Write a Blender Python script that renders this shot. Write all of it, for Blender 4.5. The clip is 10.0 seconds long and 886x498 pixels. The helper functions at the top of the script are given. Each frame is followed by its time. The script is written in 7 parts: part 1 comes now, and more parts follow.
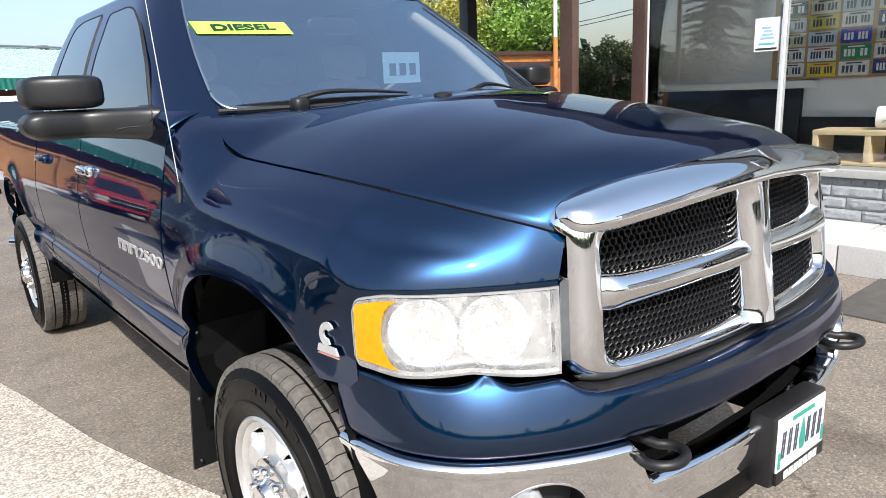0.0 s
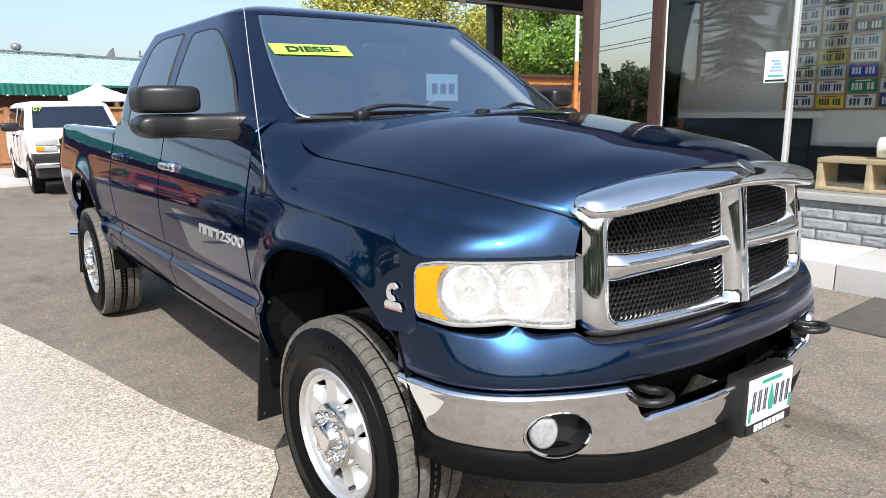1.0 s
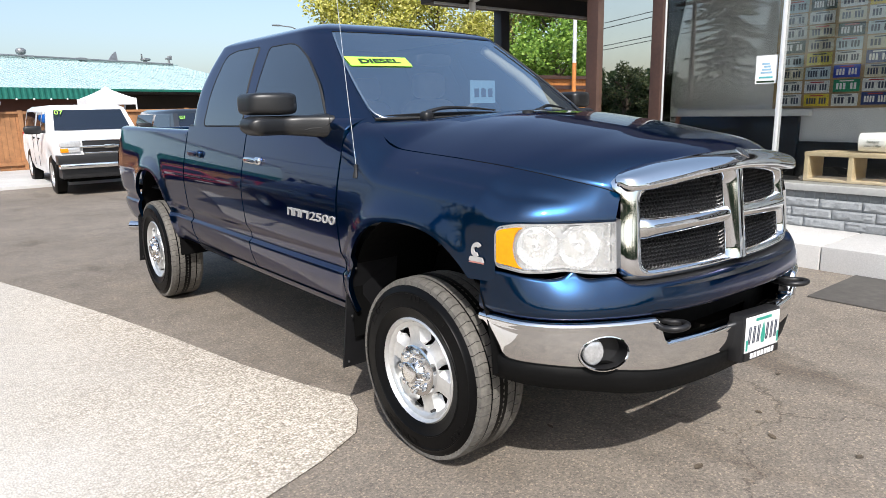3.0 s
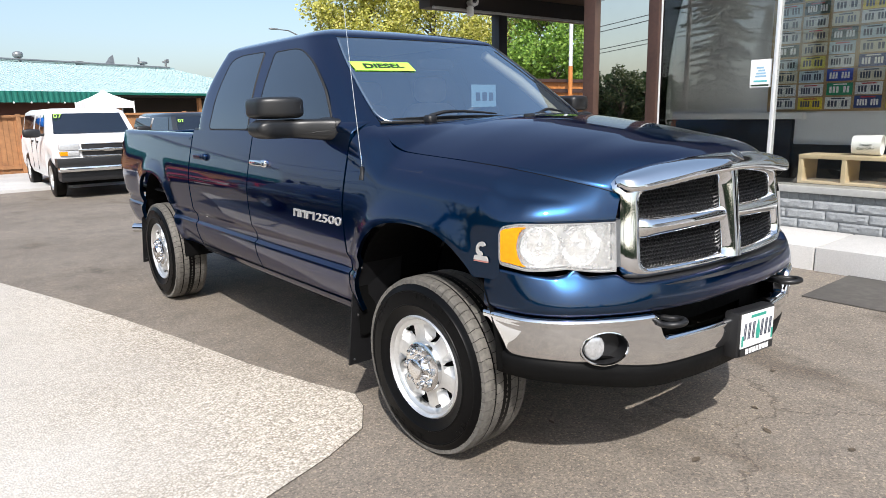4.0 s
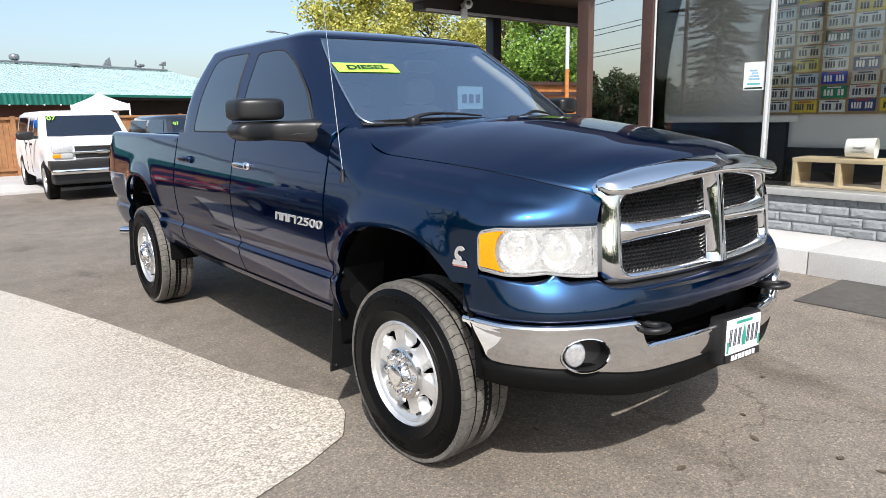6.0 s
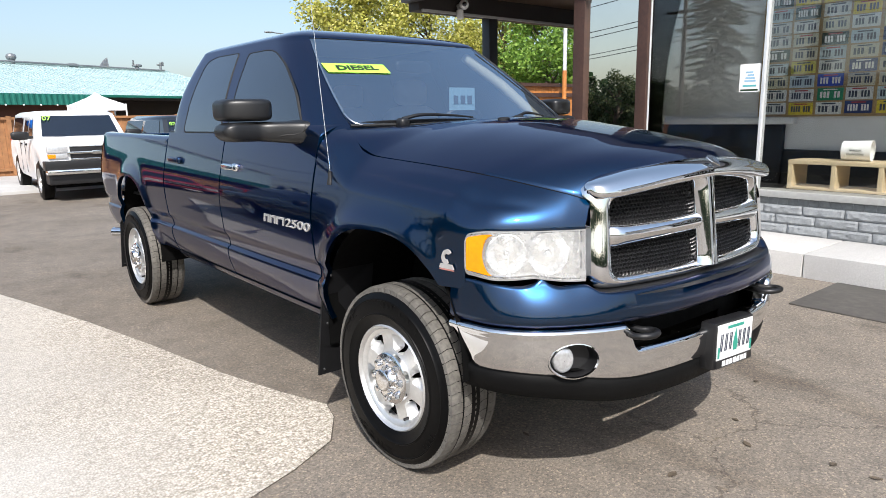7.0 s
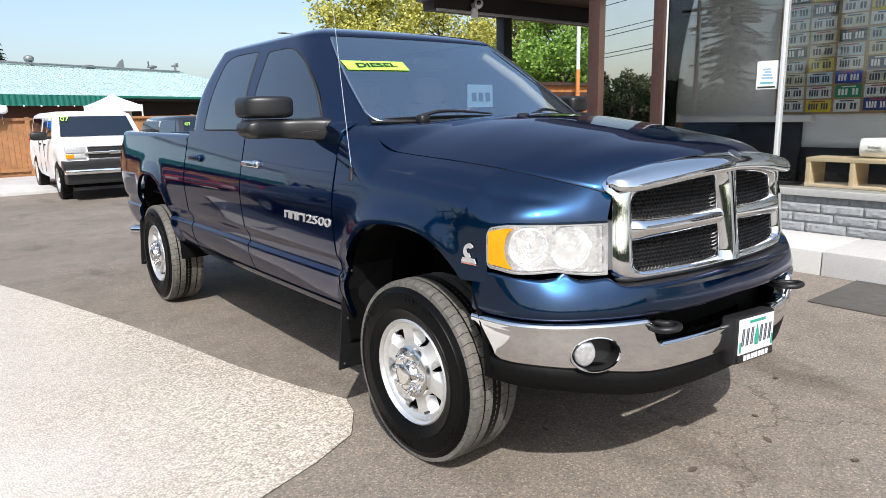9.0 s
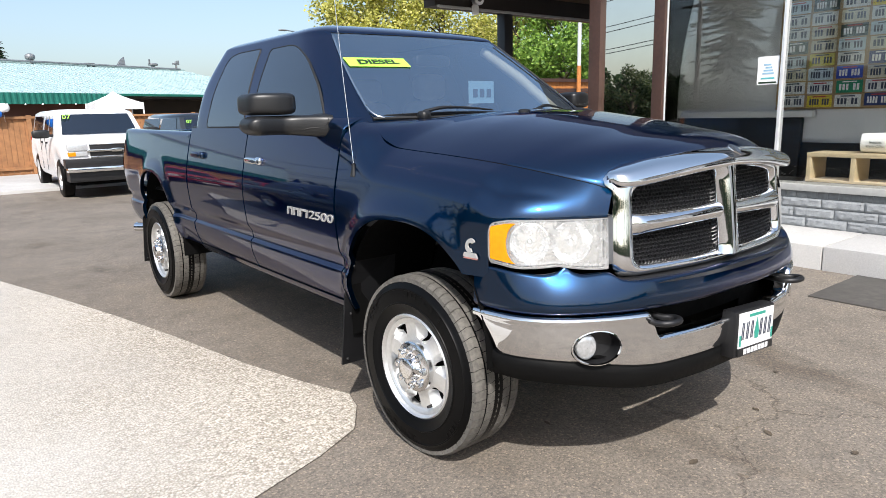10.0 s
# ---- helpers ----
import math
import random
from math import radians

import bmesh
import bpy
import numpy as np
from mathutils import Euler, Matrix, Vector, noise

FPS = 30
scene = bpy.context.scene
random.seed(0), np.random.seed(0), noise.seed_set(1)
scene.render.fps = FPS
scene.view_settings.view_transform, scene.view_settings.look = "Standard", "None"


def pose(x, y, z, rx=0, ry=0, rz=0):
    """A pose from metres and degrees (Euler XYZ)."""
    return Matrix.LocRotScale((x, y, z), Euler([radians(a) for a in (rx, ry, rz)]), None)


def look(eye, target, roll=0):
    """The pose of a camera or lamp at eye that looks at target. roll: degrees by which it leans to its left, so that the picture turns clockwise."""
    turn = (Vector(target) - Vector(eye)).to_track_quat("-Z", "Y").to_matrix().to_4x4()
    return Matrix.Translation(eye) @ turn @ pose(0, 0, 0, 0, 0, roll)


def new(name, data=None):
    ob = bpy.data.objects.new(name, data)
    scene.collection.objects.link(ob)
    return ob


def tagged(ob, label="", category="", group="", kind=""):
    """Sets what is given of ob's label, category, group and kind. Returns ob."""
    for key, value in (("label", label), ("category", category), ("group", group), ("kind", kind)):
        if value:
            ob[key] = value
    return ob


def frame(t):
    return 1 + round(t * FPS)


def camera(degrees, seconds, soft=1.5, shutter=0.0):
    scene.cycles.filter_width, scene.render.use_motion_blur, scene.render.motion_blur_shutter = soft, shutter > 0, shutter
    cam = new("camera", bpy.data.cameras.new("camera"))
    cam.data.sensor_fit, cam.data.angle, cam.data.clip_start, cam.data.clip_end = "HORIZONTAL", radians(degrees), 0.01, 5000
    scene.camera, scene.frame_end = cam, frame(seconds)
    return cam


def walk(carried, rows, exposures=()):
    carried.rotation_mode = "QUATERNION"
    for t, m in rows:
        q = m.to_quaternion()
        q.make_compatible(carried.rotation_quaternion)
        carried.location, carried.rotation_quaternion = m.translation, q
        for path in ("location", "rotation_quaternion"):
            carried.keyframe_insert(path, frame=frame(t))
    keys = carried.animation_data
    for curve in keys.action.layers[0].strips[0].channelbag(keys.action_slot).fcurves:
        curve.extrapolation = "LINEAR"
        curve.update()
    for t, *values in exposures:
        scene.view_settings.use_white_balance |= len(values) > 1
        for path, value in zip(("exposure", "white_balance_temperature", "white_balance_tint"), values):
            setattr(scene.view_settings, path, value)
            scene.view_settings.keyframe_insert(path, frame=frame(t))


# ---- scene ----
cam = camera(67.2, 10.0, 0.6)
PATH = [
    (0, (-1.614, -1.626, 1.514), (-0.378, -0.125, 1.042), -2.7),
    (0.5, (-1.767, -1.817, 1.497), (-0.557, -0.282, 1.074), -1.4),
    (1, (-1.948, -1.903, 1.509), (-0.736, -0.368, 1.092), -0.8),
    (1.5, (-2.117, -1.943, 1.5), (-0.875, -0.432, 1.084), -0.4),
    (2, (-2.271, -2.096, 1.512), (-1.037, -0.578, 1.097), -0.9),
    (2.5, (-2.393, -2.177, 1.52), (-1.163, -0.656, 1.102), -0.9),
    (3, (-2.548, -2.2, 1.52), (-1.322, -0.675, 1.104), -1.2),
    (4.5, (-2.631, -2.251, 1.525), (-1.392, -0.734, 1.121), -1.2),
    (5, (-2.601, -2.247, 1.524), (-1.362, -0.729, 1.123), -1.2),
    (6.5, (-2.504, -2.249, 1.515), (-1.262, -0.732, 1.117), -1.1),
    (7, (-2.476, -2.247, 1.517), (-1.232, -0.732, 1.121), -1.0),
    (7.5, (-2.465, -2.247, 1.518), (-1.221, -0.731, 1.125), -0.8),
    (8, (-2.462, -2.24, 1.513), (-1.229, -0.715, 1.119), -0.9),
    (8.5, (-2.486, -2.24, 1.508), (-1.265, -0.705, 1.113), -1.2),
    (9, (-2.52, -2.241, 1.5), (-1.304, -0.704, 1.105), -1.2),
    (9.5, (-2.528, -2.245, 1.496), (-1.313, -0.709, 1.093), -1.4),
    (10, (-2.536, -2.257, 1.497), (-1.324, -0.718, 1.093), -1.4),
]
walk(cam, [(t, look(eye, target, roll)) for t, eye, target, roll in PATH], [(0, 0.72), (1.5, 0.55), (10, 0.52)])

# ---------------------------------------------------------------- world, sun, exposure
SUN_WAY = Vector((-0.60, -0.80, 1.05)).normalized()


def make_world():
    w = bpy.data.worlds.new("sky")
    scene.world = w
    w.use_nodes = True
    nt = w.node_tree
    nt.nodes.clear()
    out = nt.nodes.new("ShaderNodeOutputWorld")
    bg = nt.nodes.new("ShaderNodeBackground")
    sky = nt.nodes.new("ShaderNodeTexSky")
    sky.sky_type = "NISHITA"
    sky.sun_disc = False
    sky.sun_elevation = math.asin(SUN_WAY.z)
    sky.sun_rotation = math.atan2(SUN_WAY.x, SUN_WAY.y)
    sky.air_density, sky.dust_density, sky.ozone_density = 1.0, 2.6, 1.4
    bg.inputs["Strength"].default_value = SKY
    haze = nt.nodes.new("ShaderNodeBackground")
    haze.inputs["Color"].default_value = (0.68, 0.86, 1.0, 1.0)
    haze.inputs["Strength"].default_value = HAZE
    both_bg = nt.nodes.new("ShaderNodeAddShader")
    nt.links.new(sky.outputs[0], bg.inputs[0])
    nt.links.new(bg.outputs[0], both_bg.inputs[0])
    nt.links.new(haze.outputs[0], both_bg.inputs[1])
    nt.links.new(both_bg.outputs[0], out.inputs[0])


SKY, HAZE, SUN = 0.121, 0.11, 3.9
make_world()
sun = new("sun", bpy.data.lights.new("sun", "SUN"))
sun.data.energy, sun.data.angle, sun.data.color = SUN, radians(0.6), (1.0, 0.97, 0.935)
sun.matrix_world = look(SUN_WAY * 50, (0, 0, 0))


# ---------------------------------------------------------------- small helpers
def spline(keys, t):
    """Smooth value through (place, value) keys."""
    xs = [k[0] for k in keys]
    ys = [k[1] for k in keys]
    n = len(xs)
    if t <= xs[0]:
        return ys[0]
    if t >= xs[-1]:
        return ys[-1]
    i = 0
    while t > xs[i + 1]:
        i += 1

    def slope(j):
        if j == 0:
            return (ys[1] - ys[0]) / (xs[1] - xs[0])
        if j == n - 1:
            return (ys[-1] - ys[-2]) / (xs[-1] - xs[-2])
        a = (ys[j] - ys[j - 1]) / (xs[j] - xs[j - 1])
        b = (ys[j + 1] - ys[j]) / (xs[j + 1] - xs[j])
        return 0.0 if a * b <= 0 else 2 * a * b / (a + b)

    h = xs[i + 1] - xs[i]
    u = (t - xs[i]) / h
    m0, m1 = slope(i) * h, slope(i + 1) * h
    return ((2 * u**3 - 3 * u**2 + 1) * ys[i] + (u**3 - 2 * u**2 + u) * m0
            + (-2 * u**3 + 3 * u**2) * ys[i + 1] + (u**3 - u**2) * m1)


def chain(points, u):
    """Point at u (0 to 1) on a smooth curve through points, evenly by length of the chords."""
    p = [Vector(q) for q in points]
    acc = [0.0]
    for a, b in zip(p, p[1:]):
        acc.append(acc[-1] + (b - a).length)
    s = u * acc[-1]
    i = min(max(0, sum(1 for a in acc[1:-1] if a <= s)), len(p) - 2)
    h = acc[i + 1] - acc[i]
    w = (s - acc[i]) / h
    a, b = p[i], p[i + 1]
    ta = (b - p[i - 1]) / (acc[i + 1] - acc[i - 1]) if i else (b - a) / h
    tb = (p[i + 2] - a) / (acc[i + 2] - acc[i]) if i + 2 < len(p) else (b - a) / h
    return ((2 * w**3 - 3 * w**2 + 1) * a + (w**3 - 2 * w**2 + w) * h * ta
            + (-2 * w**3 + 3 * w**2) * b + (w**3 - w**2) * h * tb)


def smooth01(t):
    t = min(1.0, max(0.0, t))
    return t * t * (3 - 2 * t)


def lin(a, b, n):
    return [a + (b - a) * i / (n - 1) for i in range(n)]


def finish(me, ob, mat, parent, label):
    if mat is not None:
        me.materials.append(mat)
    if parent is not None:
        ob.parent = parent
    if label:
        ob["label"] = label
    return ob


def part(name, bm, mat, parent=None, label="", smooth=True, sharp=40):
    """One mesh object out of a bmesh, under a thing or a part."""
    bmesh.ops.remove_doubles(bm, verts=bm.verts, dist=1e-5)
    bmesh.ops.recalc_face_normals(bm, faces=bm.faces)
    lim = radians(sharp)
    for f in bm.faces:
        f.smooth = smooth
    if smooth:
        for e in bm.edges:
            e.smooth = len(e.link_faces) == 2 and e.calc_face_angle(0) < lim
    me = bpy.data.meshes.new(name)
    bm.to_mesh(me)
    bm.free()
    return finish(me, new(name, me), mat, parent, label)


def thing(name, label, category, group="", kind="", at=None):
    """An empty at the base of a thing."""
    ob = new(name)
    ob.empty_display_size = 0.1
    if at is not None:
        ob.matrix_world = at
    return tagged(ob, label, category, group, kind)


def add_grid(bm, rows, cyclic=False):
    vs = [[bm.verts.new(p) for p in r] for r in rows]
    for a, b in zip(vs, vs[1:]):
        n = len(a)
        for j in range(n if cyclic else n - 1):
            q = (a[j], a[(j + 1) % n], b[(j + 1) % n], b[j])
            try:
                bm.faces.new(q)
            except ValueError:
                pass
    return vs


def add_box(bm, lo, hi, bevel=0.0, m=None, segs=2):
    r = bmesh.ops.create_cube(bm, size=1.0)
    vs = r["verts"]
    for v in vs:
        v.co = Vector((lo[i] + (v.co[i] + 0.5) * (hi[i] - lo[i]) for i in range(3)))
    if m is not None:
        for v in vs:
            v.co = m @ v.co
    if bevel > 0:
        es = list({e for v in vs for e in v.link_edges})
        bmesh.ops.bevel(bm, geom=es, offset=bevel, segments=segs, affect="EDGES", profile=0.6)


def add_tube(bm, pts, r, n=10, caps=True):
    """A round bar along points; r a radius or one for each point."""
    pts = [Vector(p) for p in pts]
    rows = []
    up = Vector((0, 0, 1))
    for i, p in enumerate(pts):
        d = (pts[min(i + 1, len(pts) - 1)] - pts[max(i - 1, 0)]).normalized()
        a = d.cross(up if abs(d.dot(up)) < 0.95 else Vector((1, 0, 0))).normalized()
        b = d.cross(a)
        rr = r[i] if isinstance(r, (list, tuple)) else r
        rows.append([p + rr * (math.cos(k * math.tau / n) * a + math.sin(k * math.tau / n) * b) for k in range(n)])
    vs = add_grid(bm, rows, cyclic=True)
    if caps:
        bm.faces.new(vs[0])
        bm.faces.new(vs[-1])


def add_spin(bm, profile, n=48, m=None, close=False):
    """A turned body round x: profile of (x, radius)."""
    rows = []
    for x, r in profile:
        row = []
        for k in range(n):
            a = k * math.tau / n
            p = Vector((x, r * math.cos(a), r * math.sin(a)))
            row.append(m @ p if m is not None else p)
        rows.append(row)
    vs = add_grid(bm, rows, cyclic=True)
    if close:
        bm.faces.new(vs[0])
        bm.faces.new(vs[-1])


def add_poly(bm, pts, depth):
    """A flat outline (3d points) given thickness by the vector depth."""
    d = Vector(depth)
    a = [bm.verts.new(Vector(p)) for p in pts]
    b = [bm.verts.new(Vector(p) + d) for p in pts]
    bm.faces.new(a)
    bm.faces.new(b)
    n = len(a)
    for i in range(n):
        bm.faces.new((a[i], a[(i + 1) % n], b[(i + 1) % n], b[i]))


def rounded_body(bm, lo, hi, p=4.0, m=None, n=28, k=14):
    """A soft-edged box: a superellipsoid between two corners."""
    c = [(a + b) / 2 for a, b in zip(lo, hi)]
    h = [(b - a) / 2 for a, b in zip(lo, hi)]

    def pw(v, e):
        return math.copysign(abs(v) ** e, v)

    e = 2 / p
    rows = []
    for i in range(k + 1):
        f = -math.pi / 2 + math.pi * i / k
        f = min(max(f, -math.pi / 2 + 1e-3), math.pi / 2 - 1e-3)
        row = []
        for j in range(n):
            a = math.tau * j / n
            q = Vector((c[0] + h[0] * pw(math.cos(f), e) * pw(math.cos(a), e), c[1] + h[1] * pw(math.cos(f), e) * pw(math.sin(a), e), c[2] + h[2] * pw(math.sin(f), e)))
            row.append(m @ q if m is not None else q)
        rows.append(row)
    vs = add_grid(bm, rows, cyclic=True)
    bm.faces.new(vs[0])
    bm.faces.new(vs[-1])


def box_part(name, lo, hi, mat, parent=None, bevel=0.004, label="", m=None):
    bm = bmesh.new()
    add_box(bm, lo, hi, bevel, m)
    return part(name, bm, mat, parent, label)


def lettering(name, text, size, m, mat, parent=None, depth=0.001, label="", bold=0.0):
    cu = bpy.data.curves.new(name, "FONT")
    cu.body, cu.size, cu.extrude = text, size, depth
    cu.align_x, cu.align_y = "CENTER", "CENTER"
    cu.offset = bold
    tmp = bpy.data.objects.new(name, cu)
    me = bpy.data.meshes.new_from_object(tmp)
    bpy.data.objects.remove(tmp)
    ob = new(name, me)
    me.materials.clear()
    if parent is not None:
        ob.parent = parent
    ob.matrix_basis = m
    return finish(me, ob, mat, None, label)


# ---------------------------------------------------------------- materials
def node_mat(name):
    m = bpy.data.materials.new(name)
    m.use_nodes = True
    nt = m.node_tree
    return m, nt, nt.nodes["Principled BSDF"]


def setp(b, **kw):
    names = {"color": "Base Color", "rough": "Roughness", "metal": "Metallic", "coat": "Coat Weight",
             "coat_rough": "Coat Roughness", "trans": "Transmission Weight", "ior": "IOR", "spec": "Specular IOR Level",
             "alpha": "Alpha", "glow": "Emission Color", "power": "Emission Strength", "sheen": "Sheen Weight"}
    for k, v in kw.items():
        b.inputs[names[k]].default_value = (*v, 1.0) if isinstance(v, tuple) and len(v) == 3 else v


def noise_tex(nt, scale, detail=4.0, rough=0.6, coord="Object", stretch=None):
    tc = nt.nodes.new("ShaderNodeTexCoord")
    tx = nt.nodes.new("ShaderNodeTexNoise")
    tx.inputs["Scale"].default_value, tx.inputs["Detail"].default_value, tx.inputs["Roughness"].default_value = scale, detail, rough
    src = tc.outputs[coord]
    if stretch:
        mp = nt.nodes.new("ShaderNodeMapping")
        mp.inputs["Scale"].default_value = stretch
        nt.links.new(src, mp.inputs[0])
        src = mp.outputs[0]
    nt.links.new(src, tx.inputs["Vector"])
    return tx


def ramp(nt, src, stops):
    r = nt.nodes.new("ShaderNodeValToRGB")
    el = r.color_ramp.elements
    while len(el) < len(stops):
        el.new(0.5)
    for e, (p, c) in zip(el, stops):
        e.position, e.color = p, (*c, 1.0) if len(c) == 3 else c
    nt.links.new(src, r.inputs[0])
    return r


def mix(nt, fac, a, b, kind="MIX"):
    n = nt.nodes.new("ShaderNodeMix")
    n.data_type, n.blend_type = "RGBA", kind
    for sock, v in ((n.inputs[0], fac), (n.inputs[6], a), (n.inputs[7], b)):
        if hasattr(v, "links"):
            nt.links.new(v, sock)
        elif isinstance(v, tuple):
            sock.default_value = (*v, 1.0) if len(v) == 3 else v
        else:
            sock.default_value = v
    return n.outputs[2]


def bump(nt, b, src, strength, dist=0.01):
    n = nt.nodes.new("ShaderNodeBump")
    n.inputs["Strength"].default_value, n.inputs["Distance"].default_value = strength, dist
    nt.links.new(src, n.inputs["Height"])
    nt.links.new(n.outputs[0], b.inputs["Normal"])
    return n


def plain(name, color, rough=0.5, metal=0.0, vary=0.12, scale=30.0, relief=0.0, **kw):
    """A surface of one colour with fine and broad unevenness."""
    m, nt, b = node_mat(name)
    setp(b, rough=rough, metal=metal, **kw)
    n1 = noise_tex(nt, scale, 5)
    n2 = noise_tex(nt, scale * 0.07, 3)
    lo = tuple(c * (1 - vary) for c in color)
    hi = tuple(min(1.0, c * (1 + vary)) for c in color)
    c1 = ramp(nt, n1.outputs[0], [(0.3, lo), (0.7, hi)])
    c2 = ramp(nt, n2.outputs[0], [(0.35, (1 - vary,) * 3), (0.65, (1.0, 1.0, 1.0))])
    nt.links.new(mix(nt, 1.0, c1.outputs[0], c2.outputs[0], "MULTIPLY"), b.inputs["Base Color"])
    rr = ramp(nt, n1.outputs[0], [(0.2, (max(0.0, rough * 0.85),) * 3), (0.8, (min(1.0, rough * 1.15),) * 3)])
    nt.links.new(rr.outputs[0], b.inputs["Roughness"])
    if relief:
        bump(nt, b, n1.outputs[0], relief, 0.004)
    return m


def paint(name, color, metal=0.0, rough=0.4, coat=1.0):
    m, nt, b = node_mat(name)
    setp(b, color=color, metal=metal, rough=rough, coat=coat, coat_rough=0.015)
    b.inputs["Coat IOR"].default_value = 1.58
    if metal > 0.5:
        b.inputs["Specular Tint"].default_value = (0.02, 0.20, 0.46, 1.0)
    n1 = noise_tex(nt, 900, 2)
    c = ramp(nt, n1.outputs[0], [(0.3, tuple(v * 0.75 for v in color)), (0.7, tuple(min(1, v * 1.25) for v in color))])
    nt.links.new(c.outputs[0], b.inputs["Base Color"])
    n2 = noise_tex(nt, 6, 3)
    r = ramp(nt, n2.outputs[0], [(0.3, (0.012,) * 3), (0.75, (0.05,) * 3)])
    nt.links.new(r.outputs[0], b.inputs["Coat Roughness"])
    return m


M = {}
M["blue"] = paint("blue_metallic_paint", (0.0012, 0.0262, 0.077), 0.94, 0.28)
M["chrome"] = plain("chrome", (0.88, 0.89, 0.90), 0.04, 1.0, 0.02, 8)
M["hub_chrome"] = plain("satin_chrome", (0.82, 0.82, 0.82), 0.16, 1.0, 0.02, 8)
M["alloy"] = plain("cast_alloy", (0.74, 0.74, 0.73), 0.38, 0.8, 0.06, 60)
M["tyre"] = plain("tyre_rubber", (0.003, 0.003, 0.0032), 0.40, 0, 0.25, 40, 0.10, spec=0.12)
M["tread"] = plain("worn_tread_rubber", (0.14, 0.13, 0.115), 0.85, 0, 0.3, 50, 0.3)
M["black"] = plain("black_plastic", (0.011, 0.011, 0.012), 0.45, 0, 0.2, 120, 0.1)
M["dam_black"] = plain("dull_black_plastic", (0.005, 0.005, 0.005), 0.6, 0, 0.2, 60, spec=0.12)
M["mesh_black"] = plain("glossy_black_mesh", (0.010, 0.010, 0.011), 0.28, 0, 0.2, 120)
M["mirror_black"] = plain("grained_black_plastic", (0.010, 0.010, 0.0105), 0.40, 0, 0.15, 300, 0.06, spec=0.55)
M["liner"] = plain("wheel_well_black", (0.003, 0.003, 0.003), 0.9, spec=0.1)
M["flap"] = plain("mud_flap_rubber", (0.008, 0.008, 0.009), 0.6, 0, 0.2, 30, spec=0.25)
M["tint"] = plain("tinted_glass", (0.006, 0.011, 0.021), 0.02, 0, 0.05, 5, spec=0.9, coat=0.6)
M["seal"] = plain("rubber_seal", (0.01, 0.01, 0.01), 0.6)
M["amber"] = plain("amber_lens", (0.90, 0.30, 0.0), 0.2, 0, 0.10, 60, coat=0.6)
M["tail"] = plain("amber_brown_lens", (0.36, 0.10, 0.025), 0.2, 0, 0.1, 30)
M["red_lens"] = plain("red_lens", (0.35, 0.01, 0.01), 0.15)
M["reflector"] = plain("lamp_reflector", (0.96, 0.96, 0.96), 0.26, 1.0, 0.03, 25)
M["pale_lens"] = plain("clear_fog_lens", (0.70, 0.71, 0.72), 0.10, 0.55, 0.25, 60, 0.3, coat=1.0)
M["white"] = plain("white_paint", (0.78, 0.78, 0.77), 0.5, 0, 0.04, 6)
M["yellow_sign"] = plain("yellow_green_sticker", (0.43, 0.86, 0.09), 0.5, 0, 0.03, 9)
M["ink"] = plain("dark_green_ink", (0.01, 0.03, 0.012), 0.6)
M["silver"] = plain("silver_badge", (0.75, 0.75, 0.73), 0.18, 1.0, 0.05)
M["badge_grey"] = plain("satin_silver_badge", (0.52, 0.52, 0.51), 0.35, 0.35, 0.05)
M["dark_metal"] = plain("dark_metal", (0.05, 0.05, 0.05), 0.5, 0.7)
M["trim_tan"] = plain("tan_door_trim", (0.46, 0.44, 0.36), 0.7, 0, 0.1, 40)
M["dash"] = plain("grey_dashboard", (0.09, 0.09, 0.09), 0.7, 0, 0.15, 60, 0.2)
M["tan_seat"] = plain("grey_cloth_seat", (0.34, 0.33, 0.29), 0.9, 0, 0.15, 200)


def glass_mat(name, tint=(0.9, 0.95, 0.93), alpha=0.3, rough=0.0, film=0.0, cloudy=0.0, patch=30.0, uneven=0.4, gloss=(0.8, 0.8, 0.8)):
    """Clear pane: part see-through, part mirror by its Fresnel gloss."""
    m = bpy.data.materials.new(name)
    m.use_nodes = True
    nt = m.node_tree
    nt.nodes.clear()
    out = nt.nodes.new("ShaderNodeOutputMaterial")
    tr = nt.nodes.new("ShaderNodeBsdfTransparent")
    tr.inputs[0].default_value = (*tint, 1)
    gl = nt.nodes.new("ShaderNodeBsdfGlossy")
    gl.inputs["Roughness"].default_value = rough
    gl.inputs["Color"].default_value = (*gloss, 1)
    fr = nt.nodes.new("ShaderNodeFresnel")
    fr.inputs["IOR"].default_value = 1.5 + alpha
    mx = nt.nodes.new("ShaderNodeMixShader")
    fac = fr.outputs[0]
    if film:
        mr = nt.nodes.new("ShaderNodeMapRange")
        mr.inputs["To Min"].default_value = film
        nt.links.new(fac, mr.inputs["Value"])
        fac = mr.outputs[0]
    nt.links.new(fac, mx.inputs[0])
    nt.links.new(tr.outputs[0], mx.inputs[1])
    nt.links.new(gl.outputs[0], mx.inputs[2])
    last = mx.outputs[0]
    if cloudy:
        df = nt.nodes.new("ShaderNodeBsdfDiffuse")
        df.inputs[0].default_value = (0.86, 0.86, 0.84, 1)
        m2 = nt.nodes.new("ShaderNodeMixShader")
        n1 = noise_tex(nt, patch, 4, 0.7)
        cl = ramp(nt, n1.outputs[0], [(0.35, (cloudy * (1 - uneven),) * 3), (0.65, (min(1.0, cloudy * (1 + uneven)),) * 3)])
        nt.links.new(cl.outputs[0], m2.inputs[0])
        nt.links.new(last, m2.inputs[1])
        nt.links.new(df.outputs[0], m2.inputs[2])
        last = m2.outputs[0]
    nt.links.new(last, out.inputs[0])
    return m


